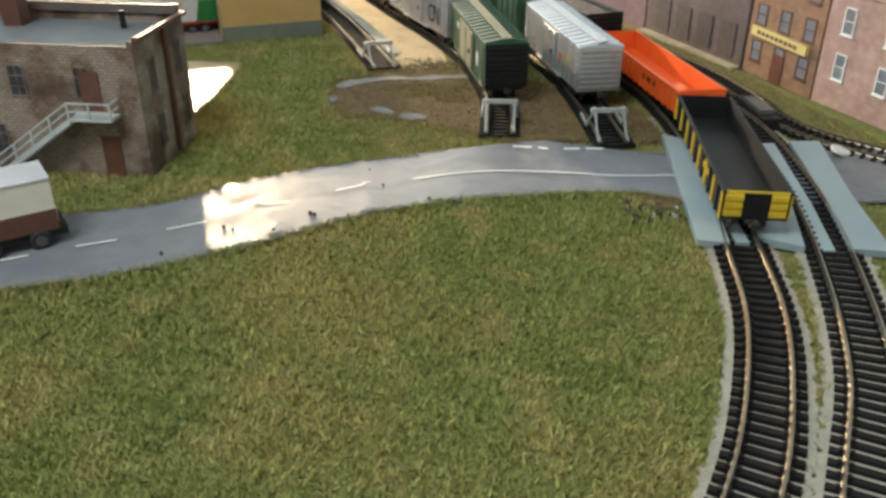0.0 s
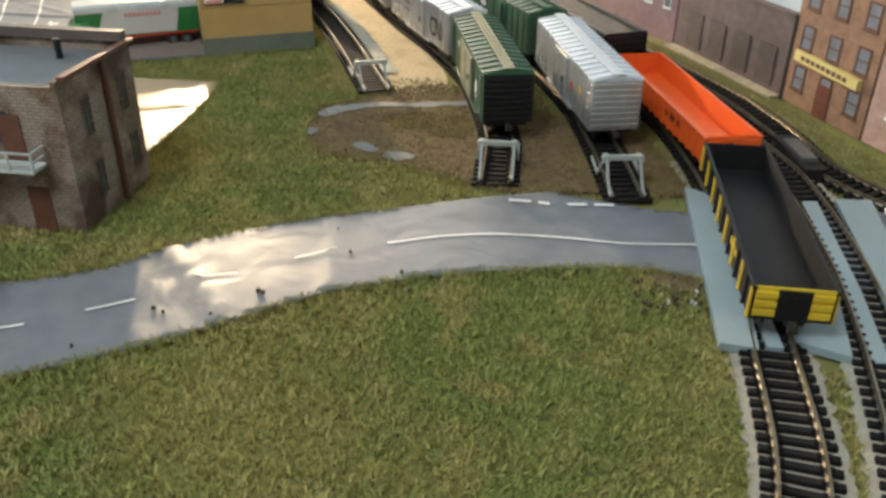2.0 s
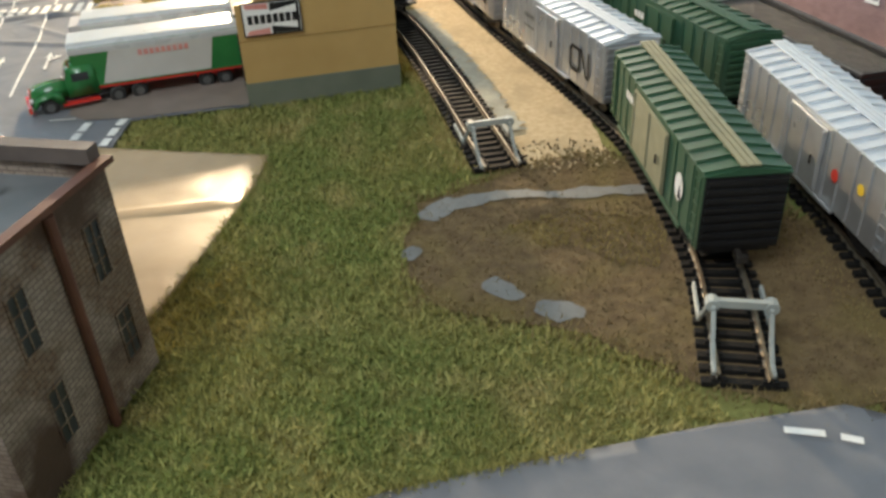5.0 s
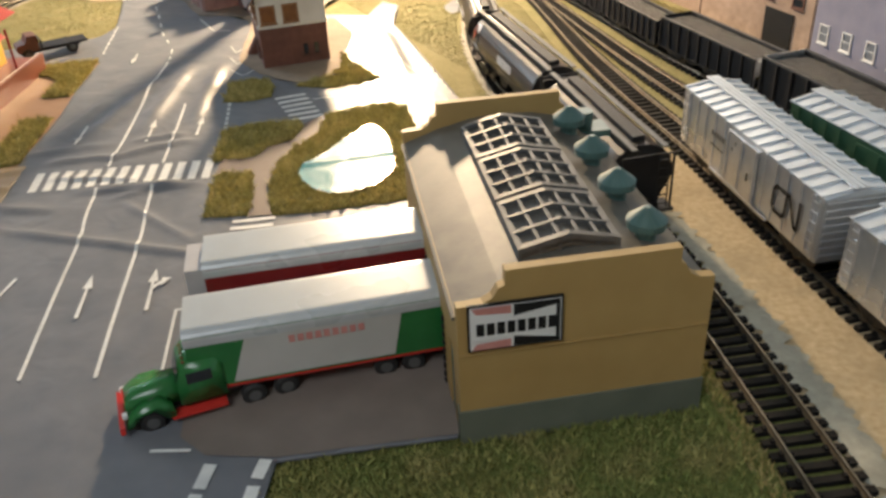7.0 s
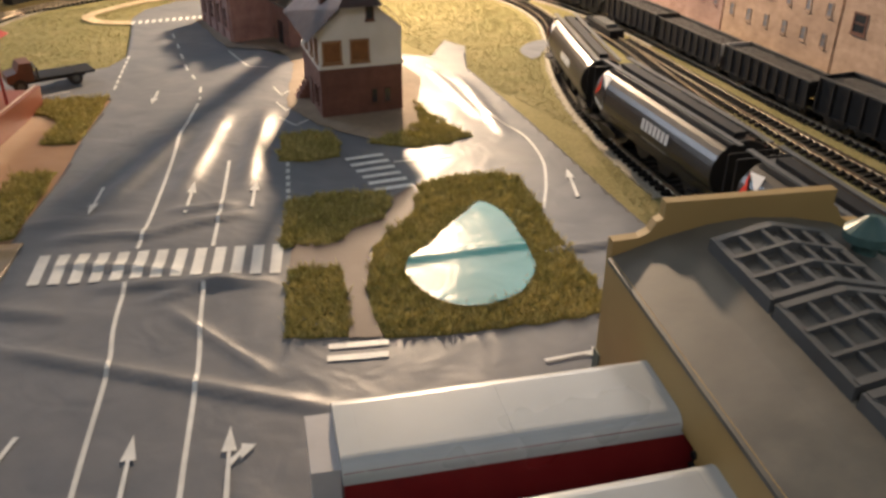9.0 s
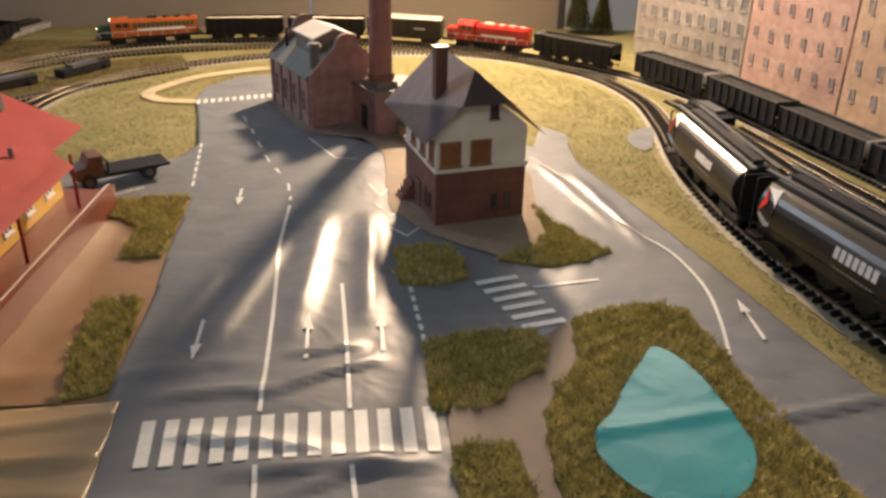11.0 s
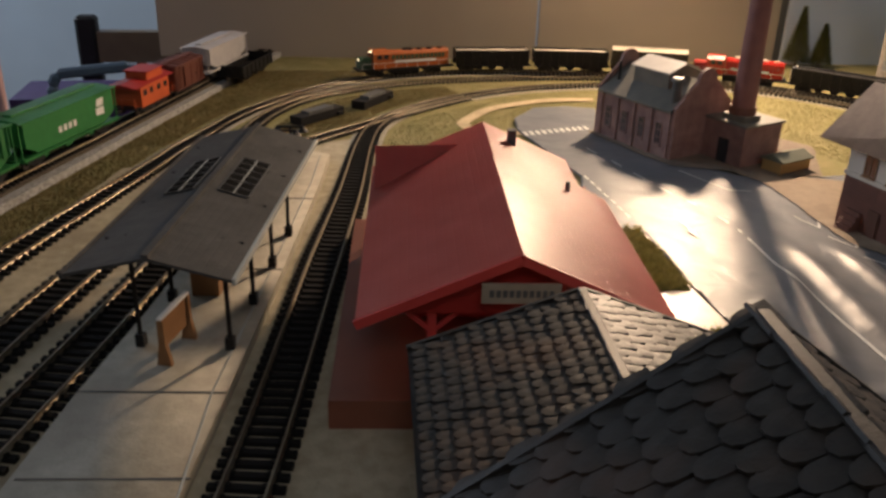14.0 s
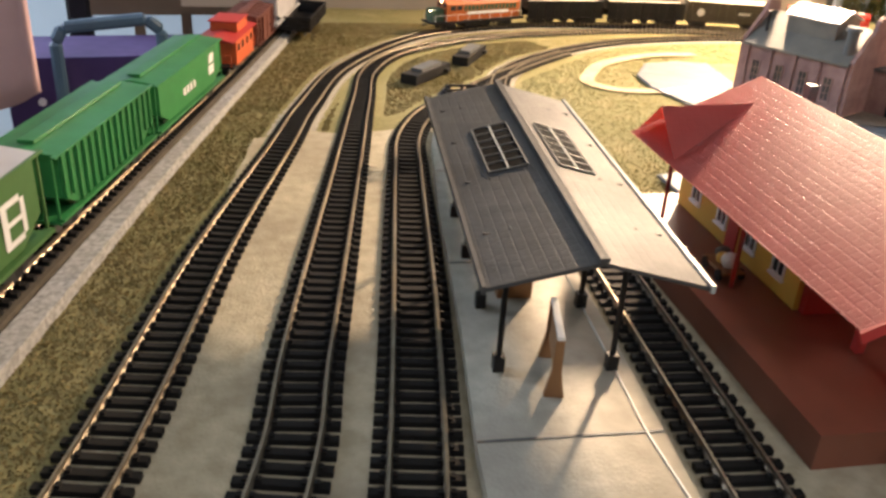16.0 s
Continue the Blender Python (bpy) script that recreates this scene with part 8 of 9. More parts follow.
def slate_roof(cx, half, ez, rz, y0, y1, tw, tl, parent, name, single_from):
    """Two slopes with a shell and single slates in lapped courses."""
    bm = B()
    V = lambda *p: bm.verts.new(p)
    faces = []
    a, b, c, d, e, f = V(cx - half, y0, ez), V(cx, y0, rz), V(cx + half, y0, ez), V(cx - half, y1, ez), V(cx, y1, rz), V(cx + half, y1, ez)
    faces = [bm.faces.new((a, b, e, d)), bm.faces.new((b, c, f, e))]
    bmesh.ops.solidify(bm, geom=faces, thickness=0.0015)
    shell = part(name, bm, SLATE, parent)
    slope = math.atan2(rz - ez, half)
    run = math.hypot(half, rz - ez)
    bm = B()
    w = tw * 0.485
    rim = [(tl * 0.46, -w), (tl * 0.15, -w * 0.74), (0, -w * 0.24), (0, w * 0.24), (tl * 0.15, w * 0.74), (tl * 0.46, w), (tl * 1.3, w), (tl * 1.3, -w)]
    low, top = [bm.verts.new((x, y, 0)) for x, y in rim], [bm.verts.new((x, y, 0.0008)) for x, y in rim]
    hub = bm.verts.new((tl * 0.45, 0, 0.00098))
    for q in range(8):
        r = (q + 1) % 8
        bm.faces.new((low[q], low[r], top[r], top[q]))
        bm.faces.new((top[q], top[r], hub))
    tile = mesh_of(bm, "slate", SLATE)
    rows = int(run / tl)
    rest = B()
    for s in (-1, 1):
        for r in range(rows):
            t = (r + 1) * tl
            y = y0 + (tw / 2 if r % 2 else 0)
            while y < y1 - tw * 0.3:
                m = Matrix.Translation((cx + s * t * math.cos(slope), y + tw / 2 + random.uniform(-0.0004, 0.0004), rz - t * math.sin(slope) + 0.0005 + random.uniform(0, 0.0005)))
                m = m @ Matrix.Rotation(0 if s < 0 else math.pi, 4, "Z") @ Matrix.Rotation(-slope + radians(9 + random.uniform(-2.5, 2.5)), 4, "Y") @ Matrix.Rotation(radians(random.uniform(-3, 3)), 4, "Z")
                if s > 0 and y > single_from:
                    ob = new("slate", tile)
                    ob.parent = shell
                    ob.matrix_basis = m
                else:
                    n0 = len(rest.verts)
                    rest.from_mesh(tile)
                    rest.verts.ensure_lookup_table()
                    bmesh.ops.transform(rest, matrix=m, verts=rest.verts[n0:])
                y += tw
    tagged(part("slates", rest, SLATE, shell), kind="stuff")
    bm = B()
    bar(bm, (cx, y0 - 0.001, rz + 0.0004), (cx, y1 + 0.001, rz + 0.0004), 0.0036, 0.0020)
    part("ridge_cap", bm, SLATE, shell, bevel=0.0006)
    for s in (-1, 1):
        bm = B()
        bar(bm, (cx + s * half, y1 + 0.0006, ez), (cx, y1 + 0.0006, rz), 0.0016, 0.0030)
        part("verge", bm, SLATE, shell)
    return shell


slate_roof(0.0, 0.0610, 0.0515, 0.0745, 0.002, 0.135, 0.0047, 0.0053, depot, "wing_roof", 0.058)
slate_roof(-0.004, 0.0660, 0.0885, 0.1370, -0.165, 0.002, 0.0059, 0.0060, depot, "main_roof", -0.083)
bm = B()
prism(bm, [(-0.052, 0.088), (0.046, 0.088), (-0.004, 0.134)], -0.003, 0.0, "y")
part("gable_wall", bm, STONE, depot)
bm = B()
prism(bm, [(-0.045, 0.050), (0.043, 0.050), (0.0, 0.0725)], 0.114, 0.117, "y")
part("gable_wall", bm, STONE, depot)
one_box("flue", BLACK, depot, 0.028, 0.038, -0.050, -0.040, 0.095, 0.1265, bevel=0.0005)

# ---- platform, shelter, boards ----
plat = sheet("platform", [(-0.482, 1.0), (-0.418, 1.0), (-0.4045, 1.137), (-0.394, 1.25), (-0.3815, 1.40), (-0.378, 1.465), (-0.395, 1.475), (-0.412, 1.462), (-0.4245, 1.42), (-0.441, 1.32), (-0.455, 1.21), (-0.466, 1.14)], 0.0068, PLATFORM, "long grey-cream station platform with joints", "platform", kind="structure", thick=0.0068)
for a, b in (((-0.466, 1.1405), (-0.4045, 1.1375)), ((-0.470, 1.085), (-0.4085, 1.083)), ((-0.449, 1.26), (-0.3935, 1.257)), ((-0.432, 1.37), (-0.384, 1.367))):
    bm = B()
    bar(bm, (*a, 0.0069), (*b, 0.0069), 0.0009, 0.0004)
    part("joint", bm, DARKGREY, plat)
bm = B()
prev = None
for (x, y), (x2, y2) in zip([(-0.4115, 1.0), (-0.4105, 1.137), (-0.400, 1.25), (-0.3875, 1.40)], [(-0.4105, 1.137), (-0.400, 1.25), (-0.3875, 1.40), (-0.385, 1.46)]):
    bar(bm, (x, y, 0.0070), (x2, y2, 0.0070), 0.0007, 0.0003)
part("edge_line", bm, BUMPER, plat)
SH = thing("platform_shelter", pose(-0.4322, 1.142, 0.0068, 0, 0, -6.0), "platform shelter with a grey gabled roof on dark posts", "shelter")
SL, SHW, SEZ, SRZ = 0.192, 0.0345, 0.0515, 0.0600
bm = B()
V = lambda *p: bm.verts.new(p)
f = [bm.faces.new((V(-SHW, 0, SEZ), V(0, 0, SRZ), V(0, SL, SRZ), V(-SHW, SL, SEZ))), bm.faces.new((V(0, 0, SRZ), V(SHW, 0, SEZ), V(SHW, SL, SEZ), V(0, SL, SRZ)))]
bmesh.ops.remove_doubles(bm, verts=bm.verts, dist=1e-6)
bmesh.ops.solidify(bm, geom=list(bm.faces), thickness=0.0013)
sroof = part("roof", bm, SHELTERROOF, SH, "grey tiled roof")
for s in (-1, 1):
    bm = B()
    bar(bm, (s * SHW, -0.0005, SEZ - 0.0004), (s * SHW, SL + 0.0005, SEZ - 0.0004), 0.0014, 0.0026)
    part("gutter", bm, BUMPER if s > 0 else SHELTERROOF, sroof)
    x0, x1, ya, yb = s * 0.006, s * 0.0205, 0.082, 0.132
    zf = lambda x: SRZ + (SEZ - SRZ) * abs(x) / SHW
    bm = B()
    prism(bm, [(x0, zf(x0) - 0.0003), (x1, zf(x1) - 0.0003), (x1, zf(x1) + 0.0005), (x0, zf(x0) + 0.0005)], ya, yb, "y")
    sk = part("skylight", bm, MATTBLACK, sroof, "flat dark skylight with small panes")
    for k in range(7):
        y = ya + k * (yb - ya) / 6
        bm = B()
        bar(bm, (x0, y, zf(x0) + 0.0006), (x1, y, zf(x1) + 0.0006), 0.0007, 0.0004)
        part("glazing_bar", bm, DARKGREY, sk)
    for k in range(3):
        x = x0 + (x1 - x0) * k / 2
        bm = B()
        bar(bm, (x, ya, zf(x) + 0.0006), (x, yb, zf(x) + 0.0006), 0.0007, 0.0004)
        part("glazing_bar", bm, BUMPER if k == 1 else DARKGREY, sk)
bm = B()
bar(bm, (0, -0.0006, SRZ + 0.0008), (0, SL + 0.0006, SRZ + 0.0008), 0.0030, 0.0014)
part("ridge_cap", bm, SHELTERROOF, sroof)
for y in (0.034, 0.078, 0.122, 0.166):
    for x in (-0.0205, 0.0205):
        bm = B()
        rod(bm, (x, y, 0), (x, y, 0.055), 0.0011, 8)
        box(bm, x - 0.0020, x + 0.0020, y - 0.0020, y + 0.0020, 0, 0.0060)
        bar(bm, (x, y, 0.044), (x * 0.3, y, 0.0565), 0.0013)
        bar(bm, (x, y, 0.044), (x * 1.5, y, 0.0520), 0.0013)
        part("post", bm, BLACK, SH)
    bm = B()
    bar(bm, (-0.030, y, 0.0525), (0.030, y, 0.0525), 0.0014)
    part("tie_beam", bm, BLACK, SH)


def board(x, y, rz, label, z=0.0070):
    root = thing("notice_board", pose(x, y, z, 0, 0, rz), label, "notice board", "boards and benches on the platform")
    one_box("panel", WOOD, root, -0.0007, 0.0007, -0.013, 0.013, 0.0085, 0.0225, bevel=0.0002)
    one_box("cap", WHITE, root, -0.0012, 0.0012, -0.0135, 0.0135, 0.0225, 0.0236)
    for yy in (-0.012, 0.012):
        bm = B()
        prism(bm, [(-0.0034, 0), (0.0034, 0), (0.0016, 0.010), (0.0014, 0.0225), (-0.0014, 0.0225), (-0.0016, 0.010)], yy - 0.0012, yy + 0.0012, "y")
        part("leg", bm, WOOD, root)


def bench(x, y, rz):
    root = thing("bench", pose(x, y, 0.0070, 0, 0, rz), "orange-brown wooden bench on the platform", "bench", "boards and benches on the platform")
    for k in range(3):
        one_box("slat", WOOD, root, -0.004 + k * 0.0022, -0.0022 + k * 0.0022, -0.010, 0.010, 0.0048, 0.0056)
    for k in range(2):
        one_box("slat", WOOD, root, -0.0048, -0.0041, -0.010, 0.010, 0.0066 + k * 0.0026, 0.0085 + k * 0.0026)
    for yy in (-0.008, 0.008):
        one_box("leg", DARKGREY, root, -0.0046, 0.0022, yy - 0.0006, yy + 0.0006, 0, 0.0048)


board(-0.4315, 1.172, -14, "brown notice board with white cap on the platform")
for x, y in ((-0.419, 1.262), (-0.414, 1.313), (-0.405, 1.39)):
    bench(x, y, 175)
kiosk = thing("kiosk", pose(-0.428, 1.235, 0.0070, 0, 0, -6), "dark brown timber kiosk under the shelter", "kiosk")
one_box("body", WOOD, kiosk, -0.007, 0.007, -0.009, 0.009, 0, 0.024, bevel=0.0005)
one_box("shutter", BLACK, kiosk, 0.0071, 0.0076, -0.006, 0.006, 0.010, 0.020)
one_box("top", BLACK, kiosk, -0.0085, 0.0085, -0.0105, 0.0105, 0.0241, 0.0256)
for x, y in ((-0.404, 1.435), (-0.4085, 1.425)):
    lamp = thing("platform_lamp", pose(x, y, 0.0070), "black double-headed platform lamp", "lamp", "platform lamps")
    bm = B()
    rod(bm, (0, 0, 0), (0, 0, 0.030), 0.0010, 8)
    rod(bm, (0, 0, 0), (0, 0, 0.004), 0.0022, 10)
    part("pole", bm, BLACK, lamp)
    bm = B()
    bar(bm, (-0.010, 0, 0.030), (0.010, 0, 0.030), 0.0014)
    part("arm", bm, BLACK, lamp)
    for s in (-1, 1):
        bm = B()
        rod(bm, (s * 0.009, 0, 0.0265), (s * 0.009, 0, 0.0300), 0.0042, 12, 0.0012)
        part("shade", bm, BLACK, lamp)

# ---- flat buildings along the edge ----
def flat(p0, p1, h, wall, label, cols, rows, win=(0.010, 0.016), z0=0.018, dz=0.028, frame_mat=None, pane=None, roofmat=None, thick=0.006, extra=None, gable=0.0):
    """A shallow card building front from p0 to p1 with its windows; local x runs along the front, the face looks to local -y."""
    L = math.dist(p0, p1)
    p0, p1 = p1, p0
    root = thing("card_building", Matrix.Translation((p0[0], p0[1], 0)) @ Matrix.Rotation(math.atan2(p1[1] - p0[1], p1[0] - p0[0]), 4, "Z"), label, "building front", "card building fronts")
    bm = B()
    if gable:
        prism(bm, [(0, 0), (L, 0), (L, h), (L / 2, h + gable), (0, h)], 0, thick, "y")
    else:
        box(bm, 0, L, 0, thick, 0, h)
    w = part("wall", bm, wall, root)
    bm = B()
    if not gable:
        box(bm, -0.0006, L + 0.0006, -0.0012, thick, h, h + 0.0020)
        part("cornice", bm, roofmat or wall, root)
    for r in range(rows):
        for c in range(cols):
            z = z0 + r * dz
            if z + win[1] < h - 0.002:
                window_part(w, L * (c + 0.5) / cols, z, win[0], win[1], "y", 0.0, -1, frame_mat or wall, pane or GLASSDARK, 0, 1)
    if extra:
        extra(root, w, L)
    return root


def brick(name, a, b, st=None):
    """Brick print with courses."""
    m = material(name, a, b, 0.75, scale=120, bump=0.25, stain=st, contrast=0.16)
    nt = m.node_tree
    n, l = nt.nodes, nt.links
    tc = n.new("ShaderNodeTexCoord")
    sep, comb = n.new("ShaderNodeSeparateXYZ"), n.new("ShaderNodeCombineXYZ")
    l.new(tc.outputs["Object"], sep.inputs[0])
    l.new(sep.outputs["X"], comb.inputs["X"])
    l.new(sep.outputs["Z"], comb.inputs["Y"])
    bt = n.new("ShaderNodeTexBrick")
    bt.inputs["Scale"].default_value = 1.0
    bt.inputs["Brick Width"].default_value, bt.inputs["Row Height"].default_value, bt.inputs["Mortar Size"].default_value = 0.0042, 0.0016, 0.00022
    bt.inputs["Color1"].default_value, bt.inputs["Color2"].default_value, bt.inputs["Mortar"].default_value = (1, 1, 1, 1), (0.8, 0.78, 0.76, 1), (1.25, 1.2, 1.15, 1)
    l.new(comb.outputs[0], bt.inputs["Vector"])
    p = n["Principled BSDF"]
    src = p.inputs["Base Color"].links[0].from_socket
    mx = n.new("ShaderNodeMix")
    mx.data_type, mx.blend_type = "RGBA", "MULTIPLY"
    mx.inputs["Factor"].default_value = 0.9
    l.new(src, mx.inputs["A"])
    l.new(bt.outputs["Color"], mx.inputs["B"])
    l.new(mx.outputs["Result"], p.inputs["Base Color"])
    return m


BR_ORANGE = brick("orange_brown_brick_print", (0.20, 0.112, 0.066), (0.275, 0.158, 0.098), (0.15, 0.09, 0.062))
BR_PINK = brick("pink_brick_print", (0.33, 0.215, 0.185), (0.44, 0.305, 0.265), (0.25, 0.165, 0.145))
BR_DARK = brick("purple_grey_brick_print", (0.085, 0.062, 0.064), (0.125, 0.092, 0.092), (0.065, 0.048, 0.050))
BR_PURPLE = brick("mauve_brick_print", (0.24, 0.15, 0.16), (0.31, 0.205, 0.21), (0.20, 0.13, 0.135))
BR_TAN = brick("tan_brick_print", (0.32, 0.225, 0.16), (0.42, 0.305, 0.225), (0.24, 0.17, 0.125))
BR_GREY = brick("grey_brown_brick_print", (0.27, 0.245, 0.225), (0.38, 0.35, 0.325), (0.20, 0.18, 0.165))
PALEYELLOW = material("pale_yellow_print", (0.58, 0.46, 0.22), (0.65, 0.53, 0.28), 0.6, scale=70, bump=0.05)
BLUEGREY = material("blue_grey_print", (0.20, 0.20, 0.27), (0.27, 0.26, 0.33), 0.6, scale=70, bump=0.05)
BLUEPANE = material("grey_blue_pane", (0.14, 0.155, 0.18), (0.25, 0.265, 0.29), 0.3, scale=90, bump=0.02)


DARKDOOR = material("dark_brown_print", (0.055, 0.040, 0.038), (0.09, 0.066, 0.06), 0.7, scale=120, bump=0.1)
BANNER = material("faded_yellow_print", (0.58, 0.48, 0.16), (0.66, 0.56, 0.22), 0.6, scale=120, bump=0.03)


def arched_extra(root, w, L):
    s = thing("shop_sign", root.matrix_world @ Matrix.Translation((L * 0.10, -0.0032, 0.0340)) @ Matrix.Rotation(radians(2), 4, "Y"), "yellow shop banner across the brick front", "sign")
    one_box("banner", BANNER, s, 0, L * 0.78, -0.0006, 0.0030, 0, 0.0075)
    for i in range(9):
        one_box("lettering_bar", RUST, s, 0.008 + i * L * 0.065, 0.008 + i * L * 0.065 + L * 0.045, -0.0009, -0.0006, 0.0022, 0.0052)
    one_box("door", BOXBROWN, w, L * 0.42, L * 0.58, -0.0008, 0, 0.0, 0.024)


def dock_doors(root, w, L):
    for u in (0.12, 0.34, 0.56, 0.78):
        one_box("door", DARKDOOR, w, L * u, L * (u + 0.14), -0.0009, 0, 0.006, 0.036)
    one_box("side_edge", BLACK, root, L + 0.0007, L + 0.0035, -0.0005, 0.012, 0, 0.064)
    one_box("pavement_strip", YARD, root, 0, L, -0.010, -0.0001, 0, 0.0018)


def gate_extra(root, w, L):
    one_box("door", BLACK, w, L * 0.62, L * 0.86, -0.0009, 0, 0.0, 0.030)


flat((0.598, 0.36), (0.570, 0.562), 0.085, BR_PINK, "pink brick building front of printed card", 5, 2, (0.011, 0.020), 0.022, 0.034, WHITE, BLUEPANE)
flat((0.5695, 0.564), (0.5615, 0.650), 0.128, BR_ORANGE, "orange-brown brick front with arched windows and a yellow banner", 3, 4, (0.013, 0.018), 0.012, 0.030, RUST, BLUEPANE, extra=arched_extra)
flat((0.5610, 0.653), (0.541, 0.800), 0.062, BR_DARK, "low dark purple-brown warehouse front with loading doors", 1, 0, extra=dock_doors)
flat((0.5405, 0.803), (0.505, 0.930), 0.088, BR_PURPLE, "mauve brick front with pale framed windows", 5, 2, (0.010, 0.020), 0.030, 0.034, WHITE, BLUEPANE)
flat((0.504, 0.933), (0.480, 1.030), 0.080, PALEYELLOW, "pale yellow rendered building front", 4, 2, (0.010, 0.016), 0.024, 0.028, RUST, BLUEPANE)
flat((0.4795, 1.033), (0.446, 1.130), 0.070, BR_PURPLE, "mauve brick front beside the yellow one", 4, 2, (0.010, 0.018), 0.020, 0.028, WHITE, BLUEPANE)
flat((0.4455, 1.133), (0.418, 1.225), 0.048, BLUEGREY, "blue-grey gabled house front", 4, 1, (0.010, 0.014), 0.018, 0.028, WHITE, BLUEPANE, gable=0.030)
flat((0.4175, 1.228), (0.375, 1.365), 0.095, BR_TAN, "tan brick warehouse front with a dark gate", 4, 2, (0.014, 0.016), 0.036, 0.030, RUST, GLASSDARK, extra=gate_extra)
flat((0.3745, 1.368), (0.334, 1.498), 0.120, BR_TAN, "tan brown brick front with small windows", 6, 4, (0.006, 0.011), 0.018, 0.024, BR_TAN, BLUEPANE)
flat((0.3335, 1.501), (0.293, 1.612), 0.130, BR_PINK, "weathered pink brick front with scattered windows", 6, 4, (0.0055, 0.010), 0.022, 0.026, BR_PINK, BLUEPANE)
flat((0.2925, 1.615), (0.222, 1.745), 0.125, BR_GREY, "grey-brown brick front with rows of windows", 9, 4, (0.0075, 0.012), 0.020, 0.024, BR_GREY, BLUEPANE)


# ---- backboard and trees ----
bb = thing("backboard", pose(0, 1.876, 0), "beige plain backboard standing behind the far curve", "backboard", kind="structure")
one_box("panel", BEIGE, bb, -0.60, -0.1455, 0, 0.006, -0.0008, 0.22)
one_box("panel", BEIGE, bb, -0.1425, 0.160, 0, 0.006, -0.0008, 0.22)
one_box("edge_strip", DARKGREY, bb, 0.1602, 0.1690, 0, 0.008, -0.0008, 0.22)
PALEBLUE = material("pale_blue_card", (0.55, 0.64, 0.76), (0.62, 0.71, 0.82), 0.6, scale=12, bump=0.1, stain=(0.70, 0.74, 0.79))
wb = one_box("pale_board", PALEBLUE, None, 0.1693, 0.44, 1.871, 1.877, -0.0008, 0.22)
tagged(wb, "pale blue card board standing beside the beige backboard", "backboard", kind="structure")
NEEDLE = material("conifer_fibre", (0.075, 0.085, 0.022), (0.15, 0.14, 0.045), 0.95, scale=300, bump=0.3, spec=0.1)


def conifer(x, y, h, r, seed):
    root = thing("model_tree", pose(x, y, -0.0005), "small bottle-brush conifer model tree", "tree", "conifers")
    bm = B()
    rod(bm, (0, 0, 0), (0, 0, h * 0.9), 0.0012, 7, 0.0004)
    part("trunk", bm, RUST, root)
    rnd = random.Random(seed)
    bm = B()
    for k in range(5200):
        u = rnd.random() ** 0.7
        z = h * (0.10 + 0.9 * (1 - u) if rnd.random() < 0.5 else 0.10 + 0.9 * rnd.random())
        rr = r * (1 - (z / h - 0.1) / 0.9) * rnd.uniform(0.5, 1.0) + 0.0008
        a = rnd.uniform(0, 2 * math.pi)
        c = Vector((rr * math.cos(a), rr * math.sin(a), z))
        d = Vector((math.cos(a), math.sin(a), rnd.uniform(-0.5, 0.6))).normalized() * rnd.uniform(0.0018, 0.0034)
        w = Vector((-math.sin(a), math.cos(a), rnd.uniform(-0.4, 0.4))) * 0.0007
        bm.faces.new([bm.verts.new(c - d * 0.6 - w), bm.verts.new(c - d * 0.6 + w), bm.verts.new(c + d)])
    part("crown", bm, NEEDLE, root)


conifer(0.180, 1.852, 0.074, 0.0165, 1)
conifer(0.209, 1.848, 0.054, 0.0140, 2)

# ---- things in the room behind ----
DARKWOOD = material("dark_olive_wood", (0.13, 0.095, 0.055), (0.18, 0.135, 0.08), 0.5, scale=30, bump=0.1)
chair = thing("wooden_chair", pose(-0.525, 2.02, -1.0, 0, 0, 4), "brown wooden chair with dark posts behind the table", "chair")
for x in (-0.20, 0.20):
    bm = B()
    bar(bm, (x, 0, 0), (x, 0, 1.025), 0.026)
    part("back_post", bm, BLACK, chair, bevel=0.004)
    bm = B()
    bar(bm, (x, 0.40, 0), (x, 0.40, 0.45), 0.032)
    part("leg", bm, BLACK, chair, bevel=0.004)
for z in (0.985, 0.74):
    one_box("back_rail", DARKWOOD, chair, -0.187, 0.187, -0.010, 0.010, z - 0.020, z + 0.020, bevel=0.004)
for k in range(6):
    x = -0.135 + k * 0.054
    one_box("back_slat", DARKWOOD, chair, x - 0.006, x + 0.006, -0.006, 0.006, 0.760, 0.9648)
one_box("seat", DARKWOOD, chair, -0.21, 0.21, -0.01, 0.42, 0.45, 0.485, bevel=0.006)
bag = thing("holdall_bag", pose(-0.675, 1.90, -1.0, 0, 0, 6), "dark purple upright bag with a slate-blue handle", "bag")
PURPLE = material("dark_purple_cloth", (0.045, 0.025, 0.11), (0.07, 0.04, 0.15), 0.8, scale=60, bump=0.3)
BLUEH = material("slate_blue_plastic", (0.05, 0.10, 0.15), (0.075, 0.135, 0.19), 0.4, scale=40, bump=0.05)
one_box("body", PURPLE, bag, -0.105, 0.125, -0.04, 0.06, 0.0, 0.950, bevel=0.02)
bm = B()
hp = [(-0.052, 0.80), (-0.052, 0.968), (-0.044, 0.982), (0.036, 0.990), (0.050, 0.978), (0.050, 0.80)]
for a, b in zip(hp, hp[1:]):
    bar(bm, (a[0], -0.048, a[1]), (b[0], -0.048, b[1]), 0.012)
part("handle", bm, BLUEH, bag, bevel=0.003)
for x in (-0.073, -0.028):
    bm = B()
    rod(bm, (x, -0.0405, 0.905), (x, -0.044, 0.905), 0.004, 14)
    part("stud", bm, WHITE, bag)
cur = thing("pink_cloth", pose(-0.80, 1.665, -0.045), "pale pink cloth hanging beside the table", "cloth")
bm = B()
prev = None
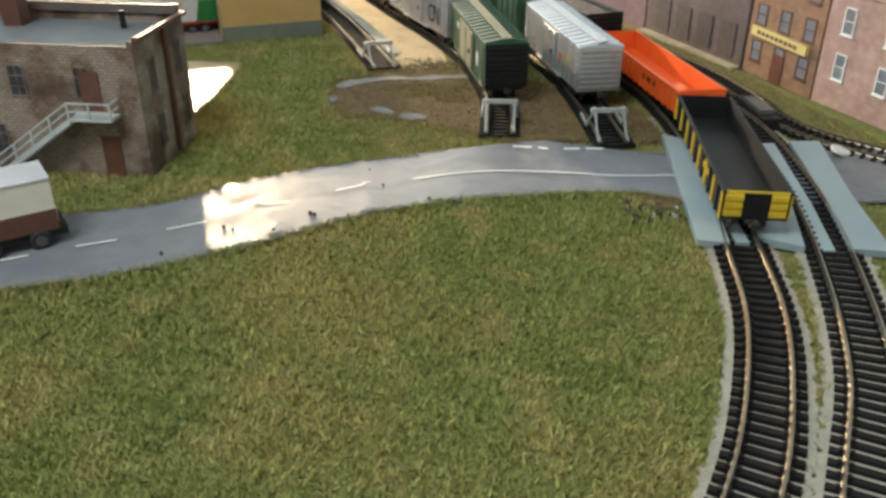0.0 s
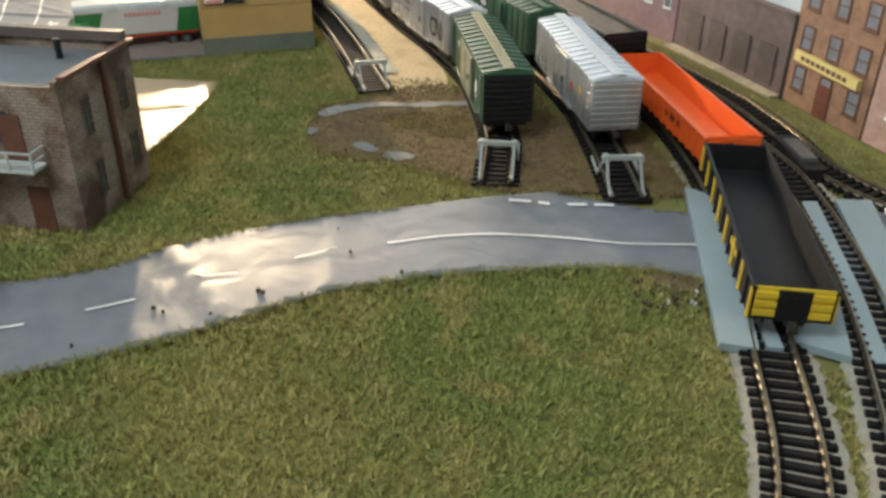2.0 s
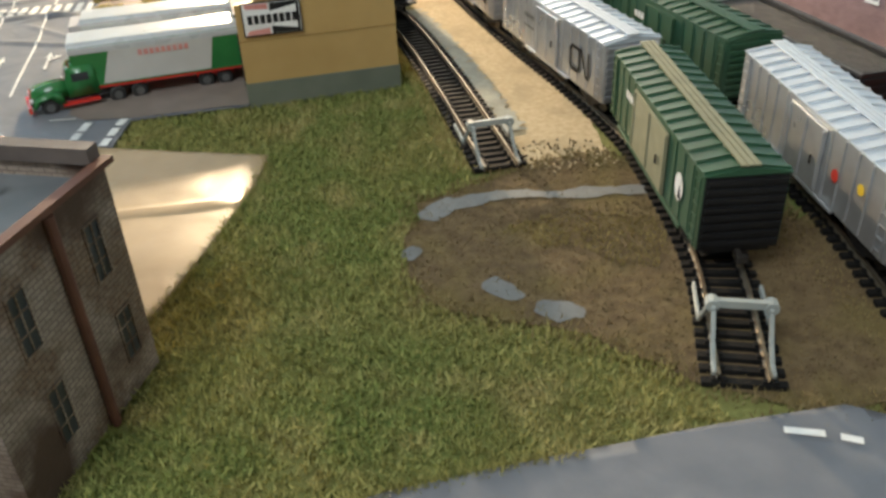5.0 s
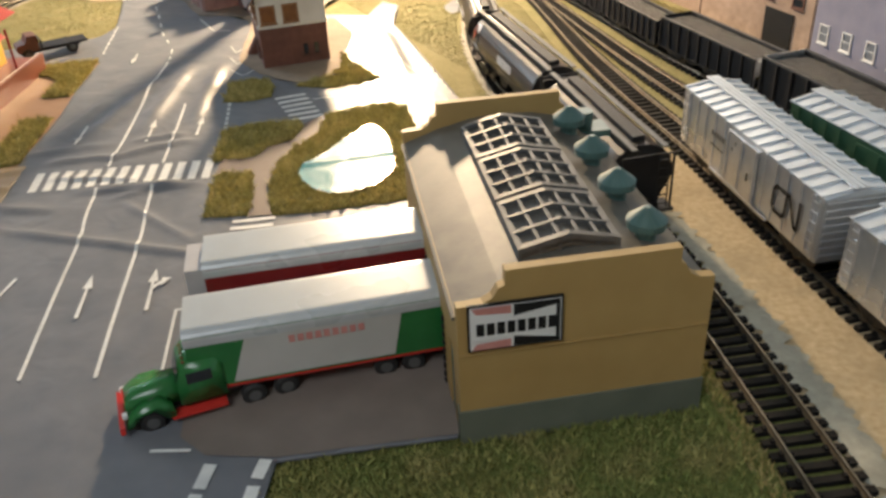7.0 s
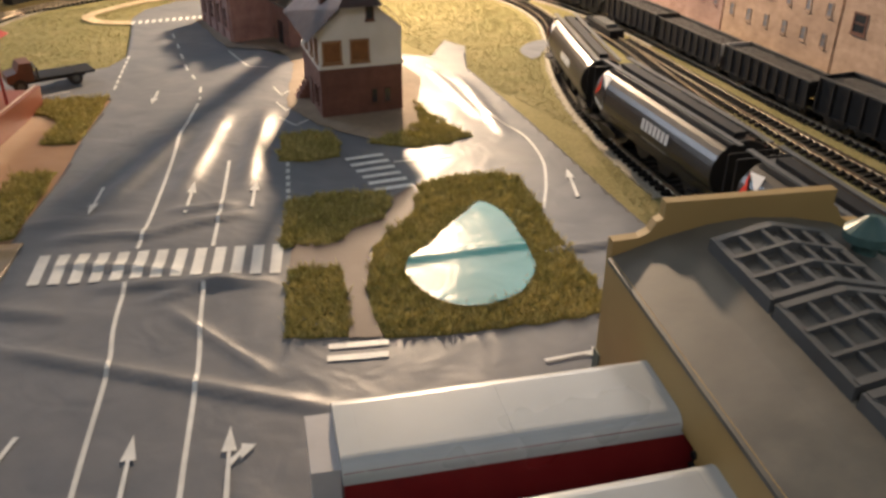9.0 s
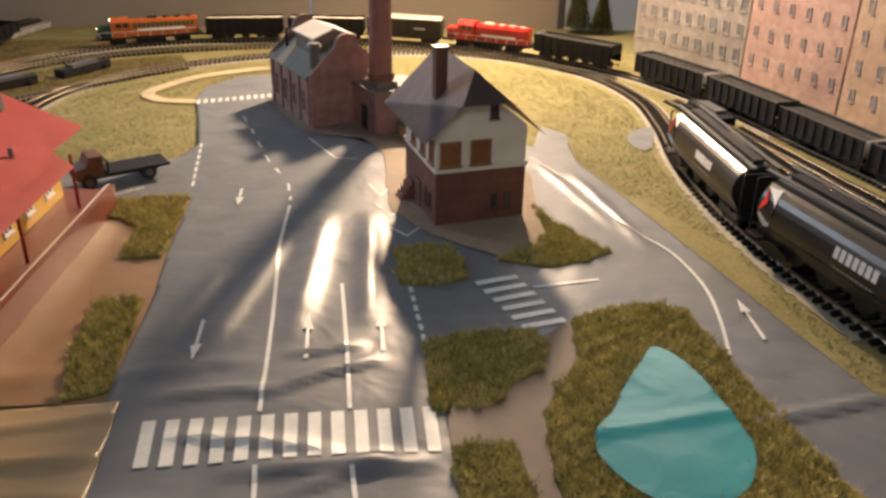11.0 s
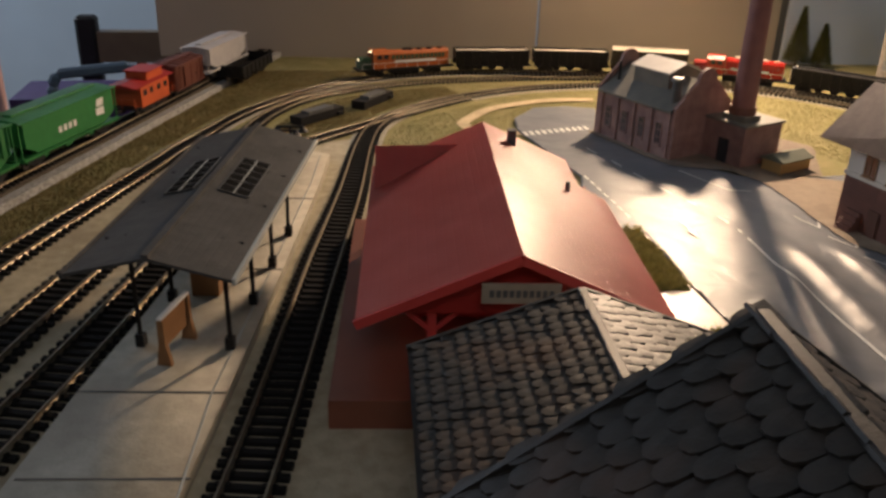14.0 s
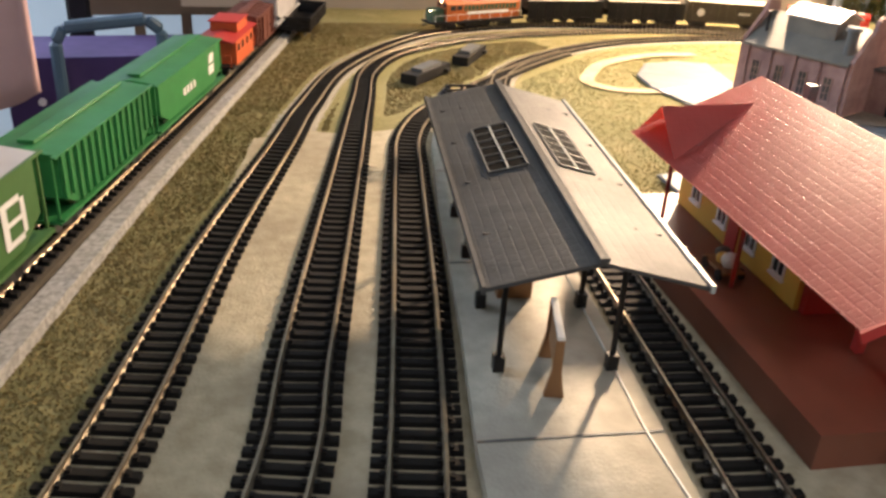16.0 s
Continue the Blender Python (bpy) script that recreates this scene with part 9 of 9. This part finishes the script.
for i in range(61):
    x = -0.22 + 0.32 * i / 60
    y = 0.006 * math.sin(i * 0.35) + 0.005 * noise.noise((i * 0.2, 0, 0))
    dz = 0.012 * max(0, (i - 52) / 8) ** 2
    row = [bm.verts.new((x, y, z)) for z in (dz, 0.03, 0.4, 0.8)]
    if prev:
        for k in range(3):
            bm.faces.new((prev[k], row[k], row[k + 1], prev[k + 1]))
    prev = row
ob = part("drape", bm, material("pink_cloth", (0.62, 0.40, 0.40), (0.70, 0.47, 0.46), 0.85, scale=30, bump=0.2), cur, smooth=True)
mod = ob.modifiers.new("thickness", "SOLIDIFY")
mod.thickness = 0.006


# ---- crumbs and flakes ----
def flakes(label, spots, mat, z=0.0034):
    """Small irregular chips lying flat; each spot is x, y and size."""
    bm = B()
    rnd = random.Random(len(spots) * 7)
    for x, y, r in spots:
        n = rnd.randint(5, 7)
        pts = [(x + r * rnd.uniform(0.5, 1.2) * math.cos(k * 2 * math.pi / n), y + r * rnd.uniform(0.5, 1.2) * math.sin(k * 2 * math.pi / n)) for k in range(n)]
        zz = z + (crumple(x, y) - 0.0019)
        prism(bm, pts, zz - 0.0016, zz + r * 0.35, "z")
    return tagged(part("crumbs", bm, mat), label, "crumbs", kind="stuff")


def sprinkle(poly, n, lo, hi, seed):
    rnd = random.Random(seed)
    xs, ys = [p[0] for p in poly], [p[1] for p in poly]
    out = []
    while len(out) < n:
        x, y = rnd.uniform(min(xs), max(xs)), rnd.uniform(min(ys), max(ys))
        if inside(poly, x, y):
            out.append((x, y, rnd.uniform(lo, hi)))
    return out


CRUMB = material("dark_crumb", (0.05, 0.035, 0.025), (0.09, 0.06, 0.04), 0.7, scale=400, bump=0.2)
flakes("dark crumbs scattered on the road", [(0.1154, 0.4328, 0.0012), (0.1628, 0.4383, 0.0018), (0.1414, 0.4222, 0.0009), (0.2099, 0.4684, 0.0008), (0.2328, 0.4433, 0.0008),
        (0.2336, 0.4263, 0.0007), (0.0835, 0.4085, 0.0008), (0.1200, 0.4290, 0.0007), (0.2057, 0.4942, 0.0006), (0.2464, 0.4370, 0.0006), (0.1650, 0.4365, 0.0009)], CRUMB)
flakes("pale torn paper flakes at the road edge", sprinkle([(0.346, 0.394), (0.370, 0.390), (0.374, 0.408), (0.350, 0.412)], 9, 0.0004, 0.0011, 3), BUMPER, 0.0020)
flakes("dark crumbs at the torn road edge", sprinkle([(0.336, 0.388), (0.376, 0.384), (0.378, 0.416), (0.342, 0.420)], 70, 0.0003, 0.0010, 4), CRUMB, 0.0020)
flakes("pale plaster flakes where the sand meets the dirt", sprinkle([(0.258, 0.712), (0.262, 0.735), (0.285, 0.740), (0.312, 0.728), (0.318, 0.708), (0.285, 0.702)], 110, 0.0003, 0.0010, 5), SAND, 0.0012)
flakes("dark crumbs scattered over the sand edge", sprinkle([(0.255, 0.700), (0.262, 0.740), (0.285, 0.745), (0.316, 0.735), (0.32, 0.70)], 110, 0.0003, 0.0008, 6), DIRT, 0.0014)
